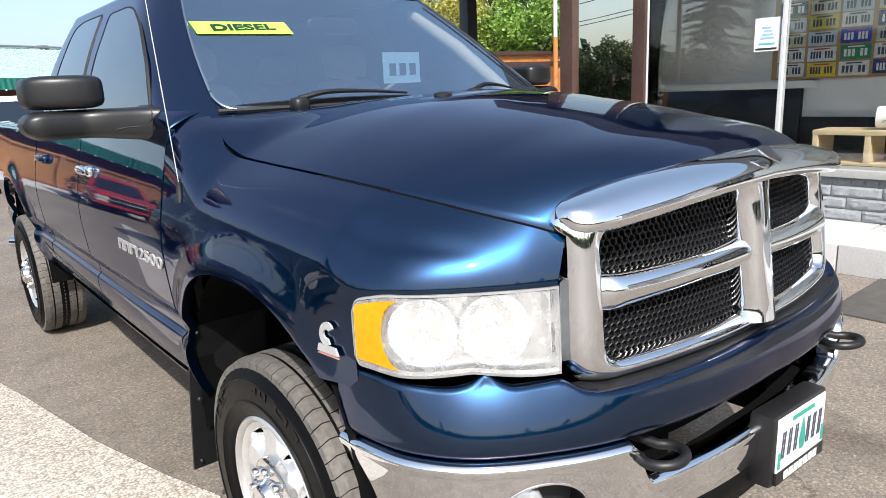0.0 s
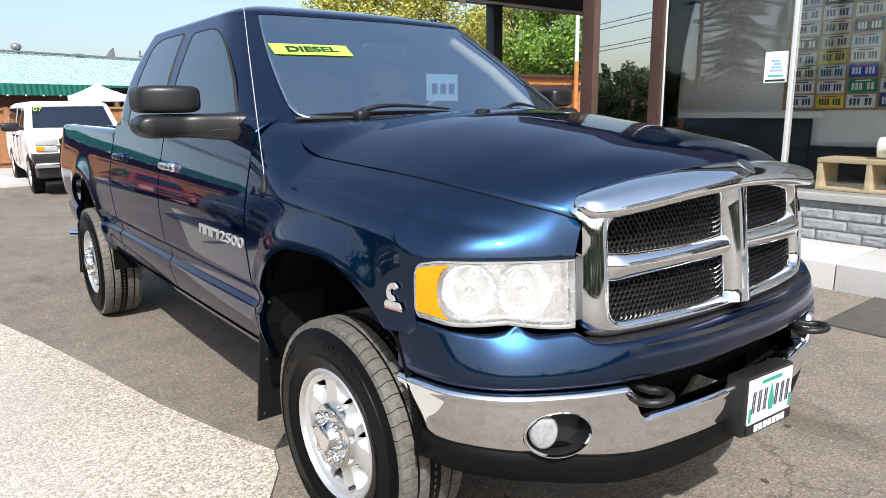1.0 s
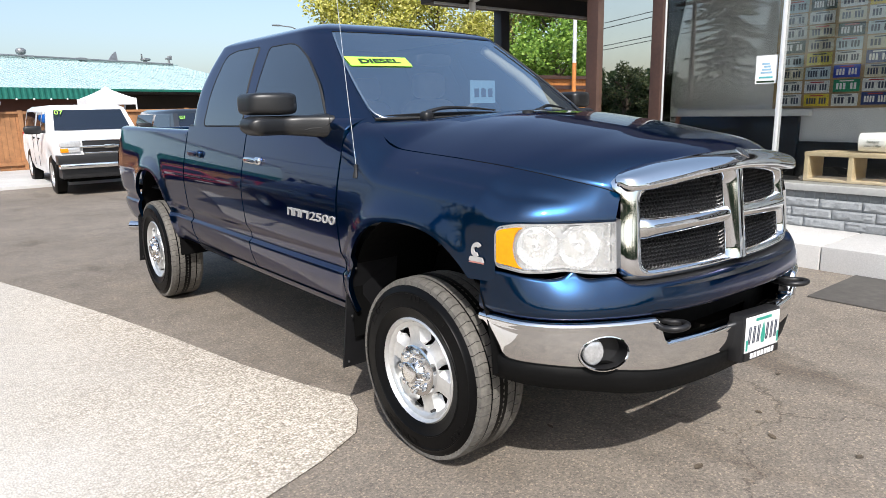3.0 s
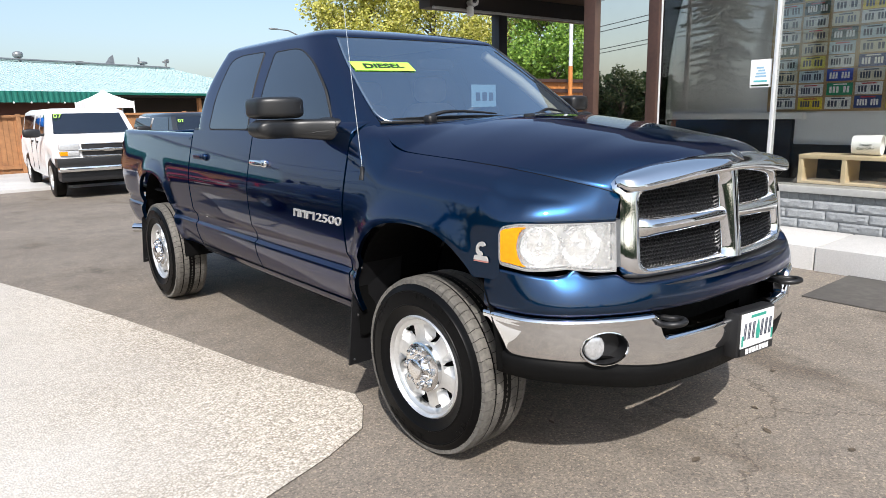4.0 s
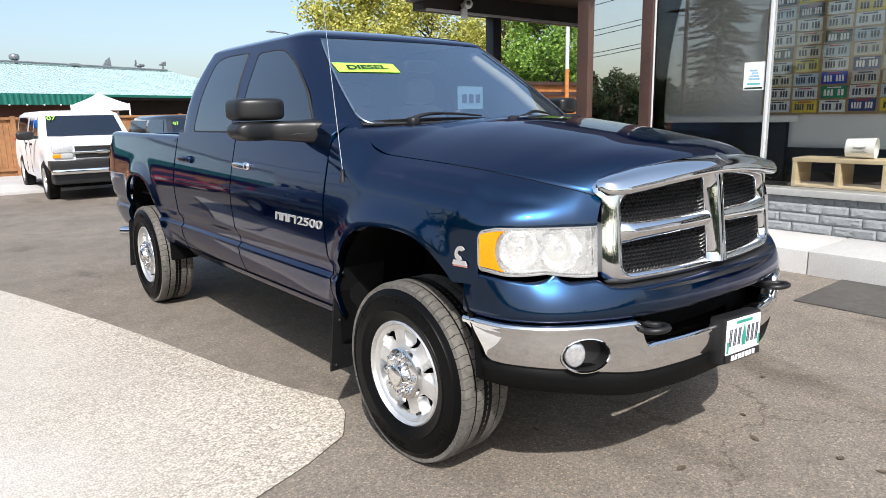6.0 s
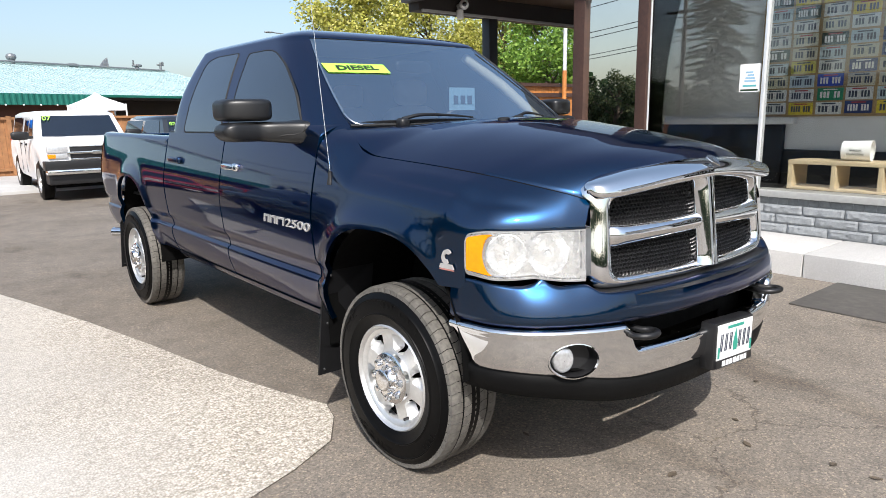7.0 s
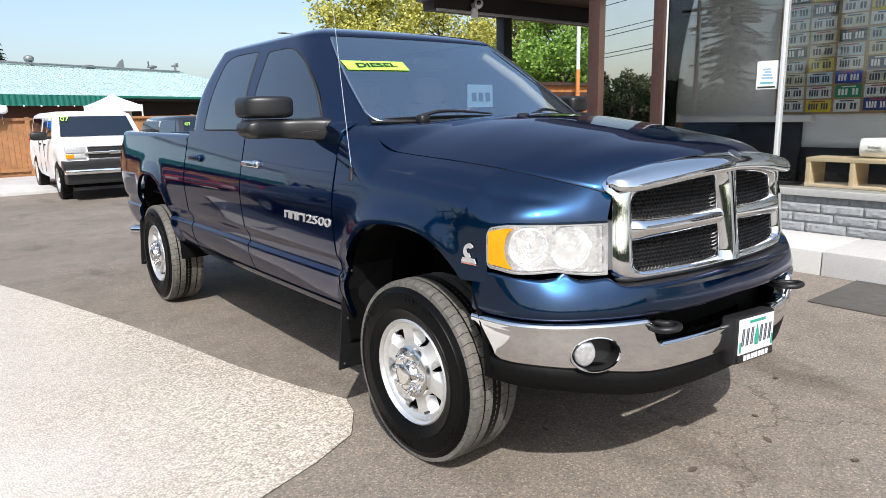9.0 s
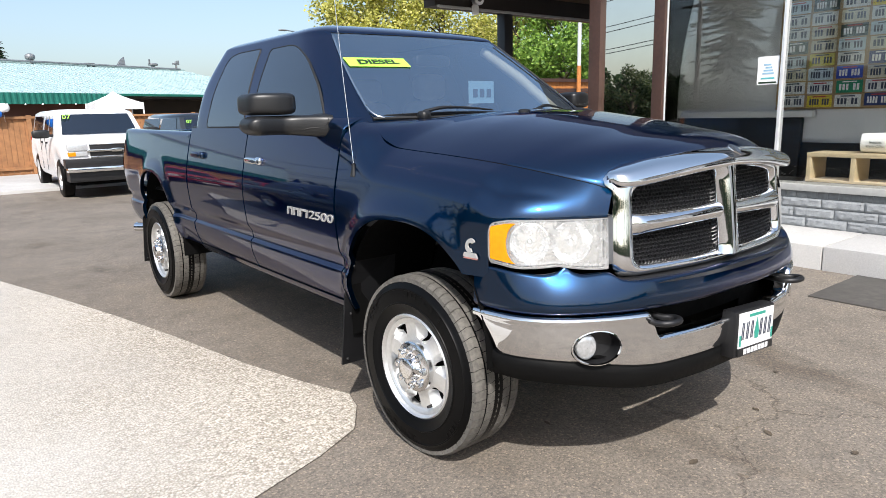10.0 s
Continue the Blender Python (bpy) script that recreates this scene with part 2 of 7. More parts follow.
# blue gloss and a faint white veil put the sky's reflection into the windshield
M["windshield"] = glass_mat("windshield_glass", (0.74, 0.82, 0.84), 0.2, 0.0, 0.43, 0.012, 2.0, 0.3, (0.66, 0.84, 1.0))
M["side_glass"] = glass_mat("far_side_glass", (0.45, 0.48, 0.46), 0.2)
M["shop_glass"] = glass_mat("shop_window_glass", (0.97, 0.985, 0.98), 0.36)
# white diffuse share stands in for sun glare off the reflectors
M["lens"] = glass_mat("glare_hazed_lens", (0.97, 0.97, 0.96), 0.0, 0.0, 0.0, 0.25, 30.0, 0.3)


def pebbles(nt, scale, stops, wobble=0.0):
    """Small stones: a colour for each cell and its distance from the cell's middle."""
    tc = nt.nodes.new("ShaderNodeTexCoord")
    v = nt.nodes.new("ShaderNodeTexVoronoi")
    v.inputs["Scale"].default_value = scale
    v.inputs["Randomness"].default_value = 1.0
    nt.links.new(tc.outputs["Object"], v.inputs["Vector"])
    sep = nt.nodes.new("ShaderNodeSeparateColor")
    nt.links.new(v.outputs["Color"], sep.inputs[0])
    return ramp(nt, sep.outputs[0], stops).outputs[0], v.outputs["Distance"]


def asphalt():
    m, nt, b = node_mat("worn_asphalt")
    big = noise_tex(nt, 0.45, 5, 0.6)
    mid = noise_tex(nt, 3.2, 6, 0.7)
    stone, dist = pebbles(nt, 125, [(0.0, (0.42, 0.40, 0.39)), (0.35, (0.80, 0.78, 0.76)), (0.70, (1.08, 1.05, 1.0)), (0.90, (1.45, 1.36, 1.22)), (1.0, (2.3, 2.1, 1.8))])
    fine = noise_tex(nt, 60, 6, 0.8)
    c = ramp(nt, big.outputs[0], [(0.28, (0.150, 0.128, 0.106)), (0.5, (0.191, 0.167, 0.142)), (0.72, (0.222, 0.197, 0.170))])
    c2 = ramp(nt, mid.outputs[0], [(0.28, (0.74, 0.73, 0.72)), (0.5, (1.0, 1.0, 1.0)), (0.72, (1.12, 1.10, 1.06))])
    c3 = ramp(nt, fine.outputs[0], [(0.34, (0.62, 0.62, 0.62)), (0.50, (1.0, 1.0, 1.0)), (0.68, (1.25, 1.22, 1.17))])
    a = mix(nt, 1.0, c.outputs[0], c2.outputs[0], "MULTIPLY")
    a = mix(nt, 0.55, a, stone, "MULTIPLY")
    a = mix(nt, 1.0, a, c3.outputs[0], "MULTIPLY")
    # oil and tyre stains
    oil = noise_tex(nt, 1.1, 4, 0.55, stretch=(1.0, 0.45, 1.0))
    stain = ramp(nt, oil.outputs[0], [(0.60, (1.0, 1.0, 1.0)), (0.70, (0.66, 0.63, 0.60))])
    a = mix(nt, 1.0, a, stain.outputs[0], "MULTIPLY")
    setp(b, rough=0.82)
    bump(nt, b, dist, 0.35, 0.004)
    # fine cracks, only in places
    tc = nt.nodes.new("ShaderNodeTexCoord")
    wob = noise_tex(nt, 1.3, 6, 0.7)
    off = nt.nodes.new("ShaderNodeMix")
    off.data_type, off.blend_type = "RGBA", "ADD"
    off.inputs[0].default_value = 0.55
    nt.links.new(tc.outputs["Object"], off.inputs[6])
    nt.links.new(wob.outputs[1], off.inputs[7])
    vor = nt.nodes.new("ShaderNodeTexVoronoi")
    vor.feature = "DISTANCE_TO_EDGE"
    vor.inputs["Scale"].default_value = 0.42
    nt.links.new(off.outputs[2], vor.inputs["Vector"])
    line = ramp(nt, vor.outputs["Distance"], [(0.0, (0.0, 0.0, 0.0)), (0.004, (1.0, 1.0, 1.0))])
    where = noise_tex(nt, 0.35, 2, 0.5)
    gate = ramp(nt, where.outputs[0], [(0.48, (1.0, 1.0, 1.0)), (0.56, (0.0, 0.0, 0.0))])
    keep = mix(nt, 1.0, line.outputs[0], gate.outputs[0], "ADD")
    dark = ramp(nt, keep, [(0.0, (0.52, 0.50, 0.48)), (1.0, (1.0, 1.0, 1.0))])
    nt.links.new(mix(nt, 1.0, a, dark.outputs[0], "MULTIPLY"), b.inputs["Base Color"])
    return m


def aggregate():
    """Exposed-aggregate concrete: pebbles laid bare in worn places, smoother cream mortar elsewhere."""
    m, nt, b = node_mat("exposed_aggregate_concrete")
    big = noise_tex(nt, 0.7, 5, 0.6)
    fine = noise_tex(nt, 45, 6, 0.8)
    stone, dist = pebbles(nt, 82, [(0.0, (0.60, 0.57, 0.52)), (0.3, (0.82, 0.79, 0.73)), (0.7, (1.05, 1.02, 0.97)), (1.0, (1.25, 1.22, 1.16))])
    gap = ramp(nt, dist, [(0.42, (1.0, 1.0, 1.0)), (0.78, (0.55, 0.51, 0.46))])
    rough_part = mix(nt, 1.0, stone, gap.outputs[0], "MULTIPLY")
    c = ramp(nt, big.outputs[0], [(0.3, (0.47, 0.438, 0.398)), (0.7, (0.58, 0.548, 0.505))])
    c3 = ramp(nt, fine.outputs[0], [(0.36, (0.72, 0.72, 0.72)), (0.50, (0.97, 0.97, 0.97)), (0.66, (1.10, 1.10, 1.10))])
    smooth_part = mix(nt, 1.0, c.outputs[0], c3.outputs[0], "MULTIPLY")
    worn = mix(nt, 1.0, c.outputs[0], rough_part, "MULTIPLY")
    # worn most towards the corner by the truck
    tc = nt.nodes.new("ShaderNodeTexCoord")
    sep = nt.nodes.new("ShaderNodeSeparateXYZ")
    nt.links.new(tc.outputs["Object"], sep.inputs[0])
    add = nt.nodes.new("ShaderNodeMath")
    add.operation = "MULTIPLY_ADD"
    add.inputs[1].default_value = 1.6
    nt.links.new(noise_tex(nt, 1.1, 4, 0.6).outputs[0], add.inputs[0])
    nt.links.new(sep.outputs[0], add.inputs[2])
    rng_ = nt.nodes.new("ShaderNodeMapRange")
    rng_.inputs["From Min"].default_value, rng_.inputs["From Max"].default_value = -2.0, -0.5
    rng_.inputs["To Min"].default_value, rng_.inputs["To Max"].default_value = 0.05, 1.0
    nt.links.new(add.outputs[0], rng_.inputs["Value"])
    nt.links.new(mix(nt, rng_.outputs[0], smooth_part, worn), b.inputs["Base Color"])
    setp(b, rough=0.88)
    bump(nt, b, dist, 0.5, 0.006)
    return m


def concrete(name, lo, hi, speck=1.0):
    m, nt, b = node_mat(name)
    big = noise_tex(nt, 0.9, 5, 0.6)
    fine = noise_tex(nt, 70, 6, 0.85)
    c = ramp(nt, big.outputs[0], [(0.3, lo), (0.7, hi)])
    c3 = ramp(nt, fine.outputs[0], [(0.36, (1 - 0.68 * speck,) * 3), (0.49, (0.95,) * 3), (0.64, (1 + 0.35 * speck,) * 3)])
    nt.links.new(mix(nt, 1.0, c.outputs[0], c3.outputs[0], "MULTIPLY"), b.inputs["Base Color"])
    setp(b, rough=0.88)
    bump(nt, b, fine.outputs[0], 0.6, 0.006)
    return m


M["asphalt"] = asphalt()
M["aggregate"] = aggregate()
M["kerb"] = concrete("kerb_concrete", (0.43, 0.42, 0.41), (0.53, 0.52, 0.505), 0.25)
M["block"] = plain("grey_painted_block", (0.27, 0.285, 0.295), 0.8, 0, 0.16, 45, 0.9)
M["sill"] = plain("pale_sill", (0.36, 0.36, 0.345), 0.7, 0, 0.08, 20)
M["brown"] = plain("brown_painted_wood", (0.060, 0.030, 0.022), 0.5, 0, 0.2, 30)
M["dark_wood"] = plain("dark_brown_beam", (0.028, 0.02, 0.017), 0.6, 0, 0.2, 30)
M["alu"] = plain("white_aluminium", (0.72, 0.74, 0.75), 0.35, 0.3, 0.05, 20)
M["inner_grey"] = plain("grey_inner_wall", (0.80, 0.80, 0.80), 0.8, 0, 0.06, 6)
M["inner_black"] = plain("black_panel", (0.01, 0.01, 0.011), 0.7)
M["mirror_film"] = plain("mirror_window_film", (0.90, 0.86, 0.78), 0.012, 1.0, 0.02, 3)
M["birch"] = plain("birch_plywood", (0.66, 0.53, 0.34), 0.55, 0, 0.12, 12)
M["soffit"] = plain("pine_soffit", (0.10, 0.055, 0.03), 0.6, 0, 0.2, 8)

M["rubber_mat"] = plain("rubber_mat", (0.085, 0.078, 0.070), 0.85, 0, 0.3, 14, 0.4)
M["fascia"] = plain("dark_grey_fascia", (0.05, 0.05, 0.055), 0.5, 0, 0.1, 10)
M["black_post"] = plain("black_painted_post", (0.016, 0.016, 0.02), 0.4, 0, 0.15, 20)
M["paper"] = plain("white_paper", (0.82, 0.82, 0.80), 0.7, 0, 0.03, 10)
M["poster_teal"] = plain("teal_print", (0.10, 0.45, 0.48), 0.6)
M["poster_blue"] = plain("pale_blue_print", (0.30, 0.50, 0.66), 0.6)
M["ply"] = plain("plywood", (0.42, 0.28, 0.13), 0.6, 0, 0.15, 9)
for _n, _c in (("white", (0.70, 0.71, 0.68)), ("cream", (0.62, 0.58, 0.44)), ("yellow", (0.75, 0.58, 0.04)), ("gold", (0.62, 0.55, 0.10)), ("blue", (0.03, 0.06, 0.40)),
               ("navy", (0.03, 0.05, 0.18)), ("green2", (0.02, 0.26, 0.12)), ("pale", (0.52, 0.62, 0.66)), ("dark", (0.03, 0.05, 0.04)), ("red", (0.42, 0.04, 0.04))):
    M["plate_" + _n] = plain("plate_" + _n, _c, 0.4, 0, 0.12, 15)
M["fence"] = plain("cedar_fence", (0.38, 0.18, 0.075), 0.75, 0, 0.25, 6)
M["orange_wood"] = plain("orange_stained_wood", (0.52, 0.20, 0.05), 0.6, 0, 0.2, 6)
M["redwall"] = plain("red_brown_siding", (0.14, 0.055, 0.04), 0.7, 0, 0.15, 3)
M["metal_roof"] = plain("pale_green_metal_roof", (0.40, 0.53, 0.53), 0.28, 0.0, 0.06, 1.5)
M["green_metal"] = plain("dark_green_metal", (0.015, 0.16, 0.12), 0.4, 0, 0.12, 3)
M["galv"] = plain("galvanised_steel", (0.30, 0.31, 0.32), 0.5, 0.6, 0.2, 8)
M["galv_pale"] = plain("pale_painted_steel", (0.66, 0.68, 0.70), 0.5, 0.2, 0.08, 8)
M["canvas"] = plain("white_canvas", (0.80, 0.78, 0.78), 0.8, 0, 0.04, 4)
M["balloon_blue"] = plain("blue_foil", (0.02, 0.18, 0.65), 0.2, 0.4, 0.05, 4)
M["dirt"] = plain("joint_dirt", (0.085, 0.072, 0.058), 0.9, 0, 0.3, 40)
M["dry_leaf"] = plain("dry_brown_leaf", (0.11, 0.085, 0.06), 0.8, 0, 0.3, 80)
M["bark"] = plain("tree_bark", (0.11, 0.085, 0.065), 0.9, 0, 0.3, 12, 0.6)
M["emblem_red"] = plain("emblem_red", (0.46, 0.20, 0.17), 0.4)
M["block_cap"] = plain("dark_grey_cap_block", (0.17, 0.185, 0.19), 0.8, 0, 0.2, 25, 0.5)

# ---------------------------------------------------------------- the blue pickup truck
truck = thing("pickup_truck", "dark blue metallic four-door pickup truck with chrome grille on asphalt", "pickup truck")
AXLE_R, TYRE_R = 3.569, 0.405
PLAN = [(-0.45, 0.930), (-0.30, 0.943), (-0.1, 0.956), (0.3, 0.975), (0.6, 0.984), (1.2, 0.986), (2.7, 0.980), (3.6, 0.977), (4.4, 0.968), (4.62, 0.952), (4.74, 0.915)]
INSET = [(0.40, 0.16), (0.50, 0.115), (0.56, 0.075), (0.62, 0.048), (0.70, 0.026), (0.732, 0.024), (0.744, 0.026), (0.763, 0.043), (0.80, 0.040), (0.9, 0.016),
         (1.0, 0.0), (1.08, -0.003), (1.16, 0.010), (1.26, 0.034), (1.35, 0.052), (1.42, 0.066), (1.48, 0.085)]
SEAM_X = [(-0.756, 0.566), (-0.70, 0.620), (-0.614, 0.672), (-0.5, 0.718), (-0.35, 0.758), (-0.1, 0.788), (0.15, 0.805), (0.25, 0.814), (0.32, 0.820), (0.42, 0.800), (0.57, 0.778)]
SEAM_Z = [(-0.756, 1.205), (-0.70, 1.229), (-0.614, 1.251), (-0.5, 1.274), (-0.35, 1.296), (-0.1, 1.318), (0.15, 1.334), (0.25, 1.343), (0.32, 1.366), (0.42, 1.42), (0.57, 1.475)]
ARCHES = ((0.02, 0.465, 0.50, 1.055), (AXLE_R + 0.02, 0.46, 0.52, 1.07))


def arch_height(y):
    for yc, half, base, top in ARCHES:
        d = abs(y - yc) / half
        if d < 1:
            return base + (top - base) * (1 - d**2.5) ** (1 / 2.5)
    return 0.0


def flare(y, z):
    for yc, half, base, top in ARCHES:
        d = (abs((y - yc) / half) ** 2.5 + max(0.0, (z - base) / (top - base)) ** 2.5) ** (1 / 2.5) - 1
        if -0.3 < d < 0.5 and z > base - 0.1:
            return 0.026 * math.exp(-((max(0.0, d) * 0.45 / 0.06) ** 2))
    return 0.0


def inset_at(z):
    """The side's lean at a height, evened out above the crease."""
    k = smooth01((z - 0.80) / 0.06)
    raw = spline(INSET, z)
    if k == 0:
        return raw
    even = (0.26 if z > 1.05 else 0.13) * (math.sqrt((z - 1.05) ** 2 + 0.0144) - 0.12) - 0.003
    return raw + (even - raw) * k


def side_x(y, z):
    return spline(PLAN, y) - inset_at(z) + flare(y, z)


def side_panel(name, ys, low, high, s, mat, label="", rows=56, top_roll=None):
    """A stretch of the body side between two heights, its edges turned in."""
    cols = []
    for k, y in enumerate(ys):
        zb, zt = low(y), high(y)
        edge = 0.022 if k in (0, len(ys) - 1) else 0.0
        col = [Vector((s * (side_x(y, zb) - 0.03), y, zb + 0.004))]
        for z in sorted(lin(zb, zt, rows) + [max(e, zb + 0.0004 * (i + 1)) for i, e in enumerate((0.731, 0.738, 0.743, 0.749, 0.755, 0.761, 0.767, 0.773, 0.781))]):
            col.append(Vector((s * (side_x(y, z) - edge), y, z)))
        if top_roll:
            x0 = side_x(y, zt)
            for dx, dz in top_roll:
                col.append(Vector((s * (x0 - dx), y, zt + dz)))
        cols.append(col)
    bm = bmesh.new()
    add_grid(bm, cols)
    return part(name, bm, mat, truck, label, sharp=55)


def ys_between(a, b, step=0.02, extra=()):
    n = max(3, int(round((b - a) / step)) + 1)
    ys = lin(a, b, n)
    ys = [a] + [a + 0.003] + ys[1:-1] + [b - 0.003, b] + list(extra)
    return sorted(ys)


def arch_cols(yc, half):
    return [yc + sg * half * (1 - q) for sg in (-1, 1) for q in (0.0, 0.0015, 0.004, 0.008, 0.014, 0.022, 0.032, 0.045)]


def low_edge(y):
    return max(arch_height(y), 0.555 if y < 2.7 else 0.56)


CORNER = [(0.943, -0.30, 0), (0.936, -0.40, 0), (0.918, -0.49, 0), (0.870, -0.582, 0), (0.788, -0.664, 0), (0.700, -0.732, 0), (0.645, -0.767, 0), (0.618, -0.782, 0)]
SEAM_FRONT = [(0.766, -0.30, 1.302), (0.731, -0.46, 1.281), (0.683, -0.592, 1.256), (0.620, -0.70, 1.229), (0.566, -0.756, 1.205)]


def corner_point(w, z, out=0.0):
    """Point on the rounded front corner: w 0 at the wheel, 1 beside the grille."""
    p = chain(CORNER, w)
    d = (chain(CORNER, min(1, w + 0.01)) - chain(CORNER, max(0, w - 0.01))).normalized()
    n = Vector((-d.y, d.x, 0)) * -1
    if n.dot(Vector((0.7, -0.7, 0))) < 0:
        n = -n
    lean = (z - 0.95) / 0.156 if z < 1.106 else 1 + 0.10 * min(1.0, (z - 1.106) / 0.09)
    inset = inset_at(z) * (1 - w) + 0.014 * w * max(0.0, lean)
    f = flare(p.y, z) * max(0.0, 1 - w / 0.28)
    q = p + n * (out - inset + f)
    return Vector((q.x, q.y, z))


HL_W0, HL_W1 = 0.292, 0.998


def fender_low(w):
    y = chain(CORNER, w).y
    u = max(0.0, (w - HL_W0) / (HL_W1 - HL_W0))
    top = 1.112 - 0.012 * smooth01((0.2 - u) / 0.2) - 0.028 * (1 - math.sqrt(1 - max(0.0, 1 - u / 0.05) ** 2))
    return max(arch_height(y), 0.888) + (top - 0.888) * smooth01((w - HL_W0 + 0.010) / 0.010)


def build_fender(s):
    cols = []

    def column(surf, zb, zs, seam, edge, full=0.6, crease=0.0):
        col = []
        p = surf(zb)
        col.append(Vector((p.x - 0.03, p.y + 0.01, zb + 0.004)))
        for z in lin(zb, zs, 44):
            q = surf(z)
            col.append(Vector((q.x - edge, q.y, z)))
        p0, p2 = surf(zs), Vector(seam)
        dz = p2.z - zs
        p1 = Vector((p0.x - 0.01, p0.y, zs + dz * full))
        for t in lin(0.04, 1, 30):
            q = p0 * (1 - t) ** 2 + p1 * 2 * t * (1 - t) + p2 * t * t
            q.x -= edge
            q.z -= crease * (0.006 * math.exp(-(((t - 0.60) / 0.09) ** 2)) - 0.003 * math.exp(-(((t - 0.80) / 0.10) ** 2)))
            col.append(q)
        q = col[-1].copy()
        q.z -= 0.025
        col.append(q)
        cols.append([Vector((s * c.x, c.y, c.z)) for c in col])

    ys = sorted(ys_between(-0.295, 0.538, 0.02) + [a for a in arch_cols(0.02, 0.465) if -0.295 < a < 0.53], reverse=True)
    for k, y in enumerate(ys):
        zsm = spline(SEAM_Z, y)
        roll = 0.15 + 0.015 * smooth01((y - 0.3) / 0.2)
        column(lambda z, y=y: Vector((side_x(y, z), y, z)), low_edge(y) if y > -0.2 else max(arch_height(y), 0.888), max(zsm - roll, low_edge(y) + 0.03),
               (spline(SEAM_X, y) + 0.008 - 0.007 * smooth01((y - 0.30) / 0.08), y, zsm), 0.022 if k == 0 else 0.0, 0.50 + 0.40 * smooth01((y - 0.22) / 0.25), smooth01((0.12 - y) / 0.3))
    ws = sorted(set(lin(0.004, 1.0, 46) + [HL_W0 - 0.011 + 0.014 * k / 10 for k in range(11)] + [HL_W0 + 0.036 * (k / 8) ** 2 for k in range(1, 9)]))
    for w in ws:
        sy = chain(SEAM_FRONT, w).y
        sm = Vector((spline(SEAM_X, sy), sy, spline(SEAM_Z, sy)))
        near = smooth01((w - 0.12) / 0.2)
        low = fender_low(w)
        column(lambda z, w=w: corner_point(w, z), low, max(low + 0.006, (sm.z - 0.15) * (1 - near) + near * (max(1.108, low) + 0.006)), (sm.x + 0.008, sm.y - 0.002, sm.z), 0.0, 0.50 - 0.12 * near, 1 - smooth01((w - 0.35) / 0.4))
    bm = bmesh.new()
    add_grid(bm, cols)
    part("fender", bm, M["blue"], truck, sharp=60)


for s in (-1, 1):
    build_fender(s)
    side_panel("front_door", ys_between(0.546, 1.655), lambda y: 0.57, lambda y: 1.425, s, M["blue"])
    side_panel("rear_door", ys_between(1.663, 2.70), lambda y: 0.57, lambda y: 1.425, s, M["blue"])
    side_panel("bed_side", sorted(ys_between(2.715, 4.74, 0.02) + [a for a in arch_cols(AXLE_R + 0.02, 0.46)]), low_edge, lambda y: 1.375 + 0.006 * (y - 2.7), s, M["blue"],
               top_roll=[(0.008, 0.012), (0.022, 0.02), (0.05, 0.022), (0.085, 0.022), (0.09, 0.0), (0.09, -0.5)])
    bm = bmesh.new()
    cols = []
    for y in lin(0.54, 2.71, 30):
        cols.append([Vector((s * (spline(PLAN, y) - d), y, z)) for d, z in ((0.06, 0.575), (0.075, 0.55), (0.10, 0.52), (0.14, 0.50), (0.30, 0.50))])
    add_grid(bm, cols)
    part("rocker_panel", bm, M["blue"], truck)
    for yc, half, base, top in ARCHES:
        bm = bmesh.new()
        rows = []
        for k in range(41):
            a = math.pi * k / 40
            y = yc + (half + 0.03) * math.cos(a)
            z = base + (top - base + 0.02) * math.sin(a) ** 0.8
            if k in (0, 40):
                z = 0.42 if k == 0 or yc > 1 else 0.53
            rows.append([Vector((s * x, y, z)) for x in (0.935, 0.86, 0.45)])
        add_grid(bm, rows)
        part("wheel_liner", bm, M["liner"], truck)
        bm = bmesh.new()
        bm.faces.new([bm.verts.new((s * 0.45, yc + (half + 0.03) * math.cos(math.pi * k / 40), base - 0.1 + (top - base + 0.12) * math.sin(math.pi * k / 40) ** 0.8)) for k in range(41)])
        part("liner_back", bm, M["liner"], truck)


# hood
CREST = [(-0.836, 1.325), (-0.79, 1.352), (-0.72, 1.378), (-0.62, 1.401), (-0.45, 1.433), (-0.25, 1.463), (-0.05, 1.487), (0.15, 1.497), (0.30, 1.490), (0.42, 1.474)]


def hood_z(a, b):
    """a -1..1 across, b 0..1 from the front to the windshield."""
    y = -0.756 + (0.50 + 0.756) * b
    zs = spline(SEAM_Z, y)
    zc = spline(CREST, y - 0.08)
    q = abs(a)
    return zs + (zc - zs) * (1 - q ** (4 - 1.4 * smooth01(b / 0.25)))


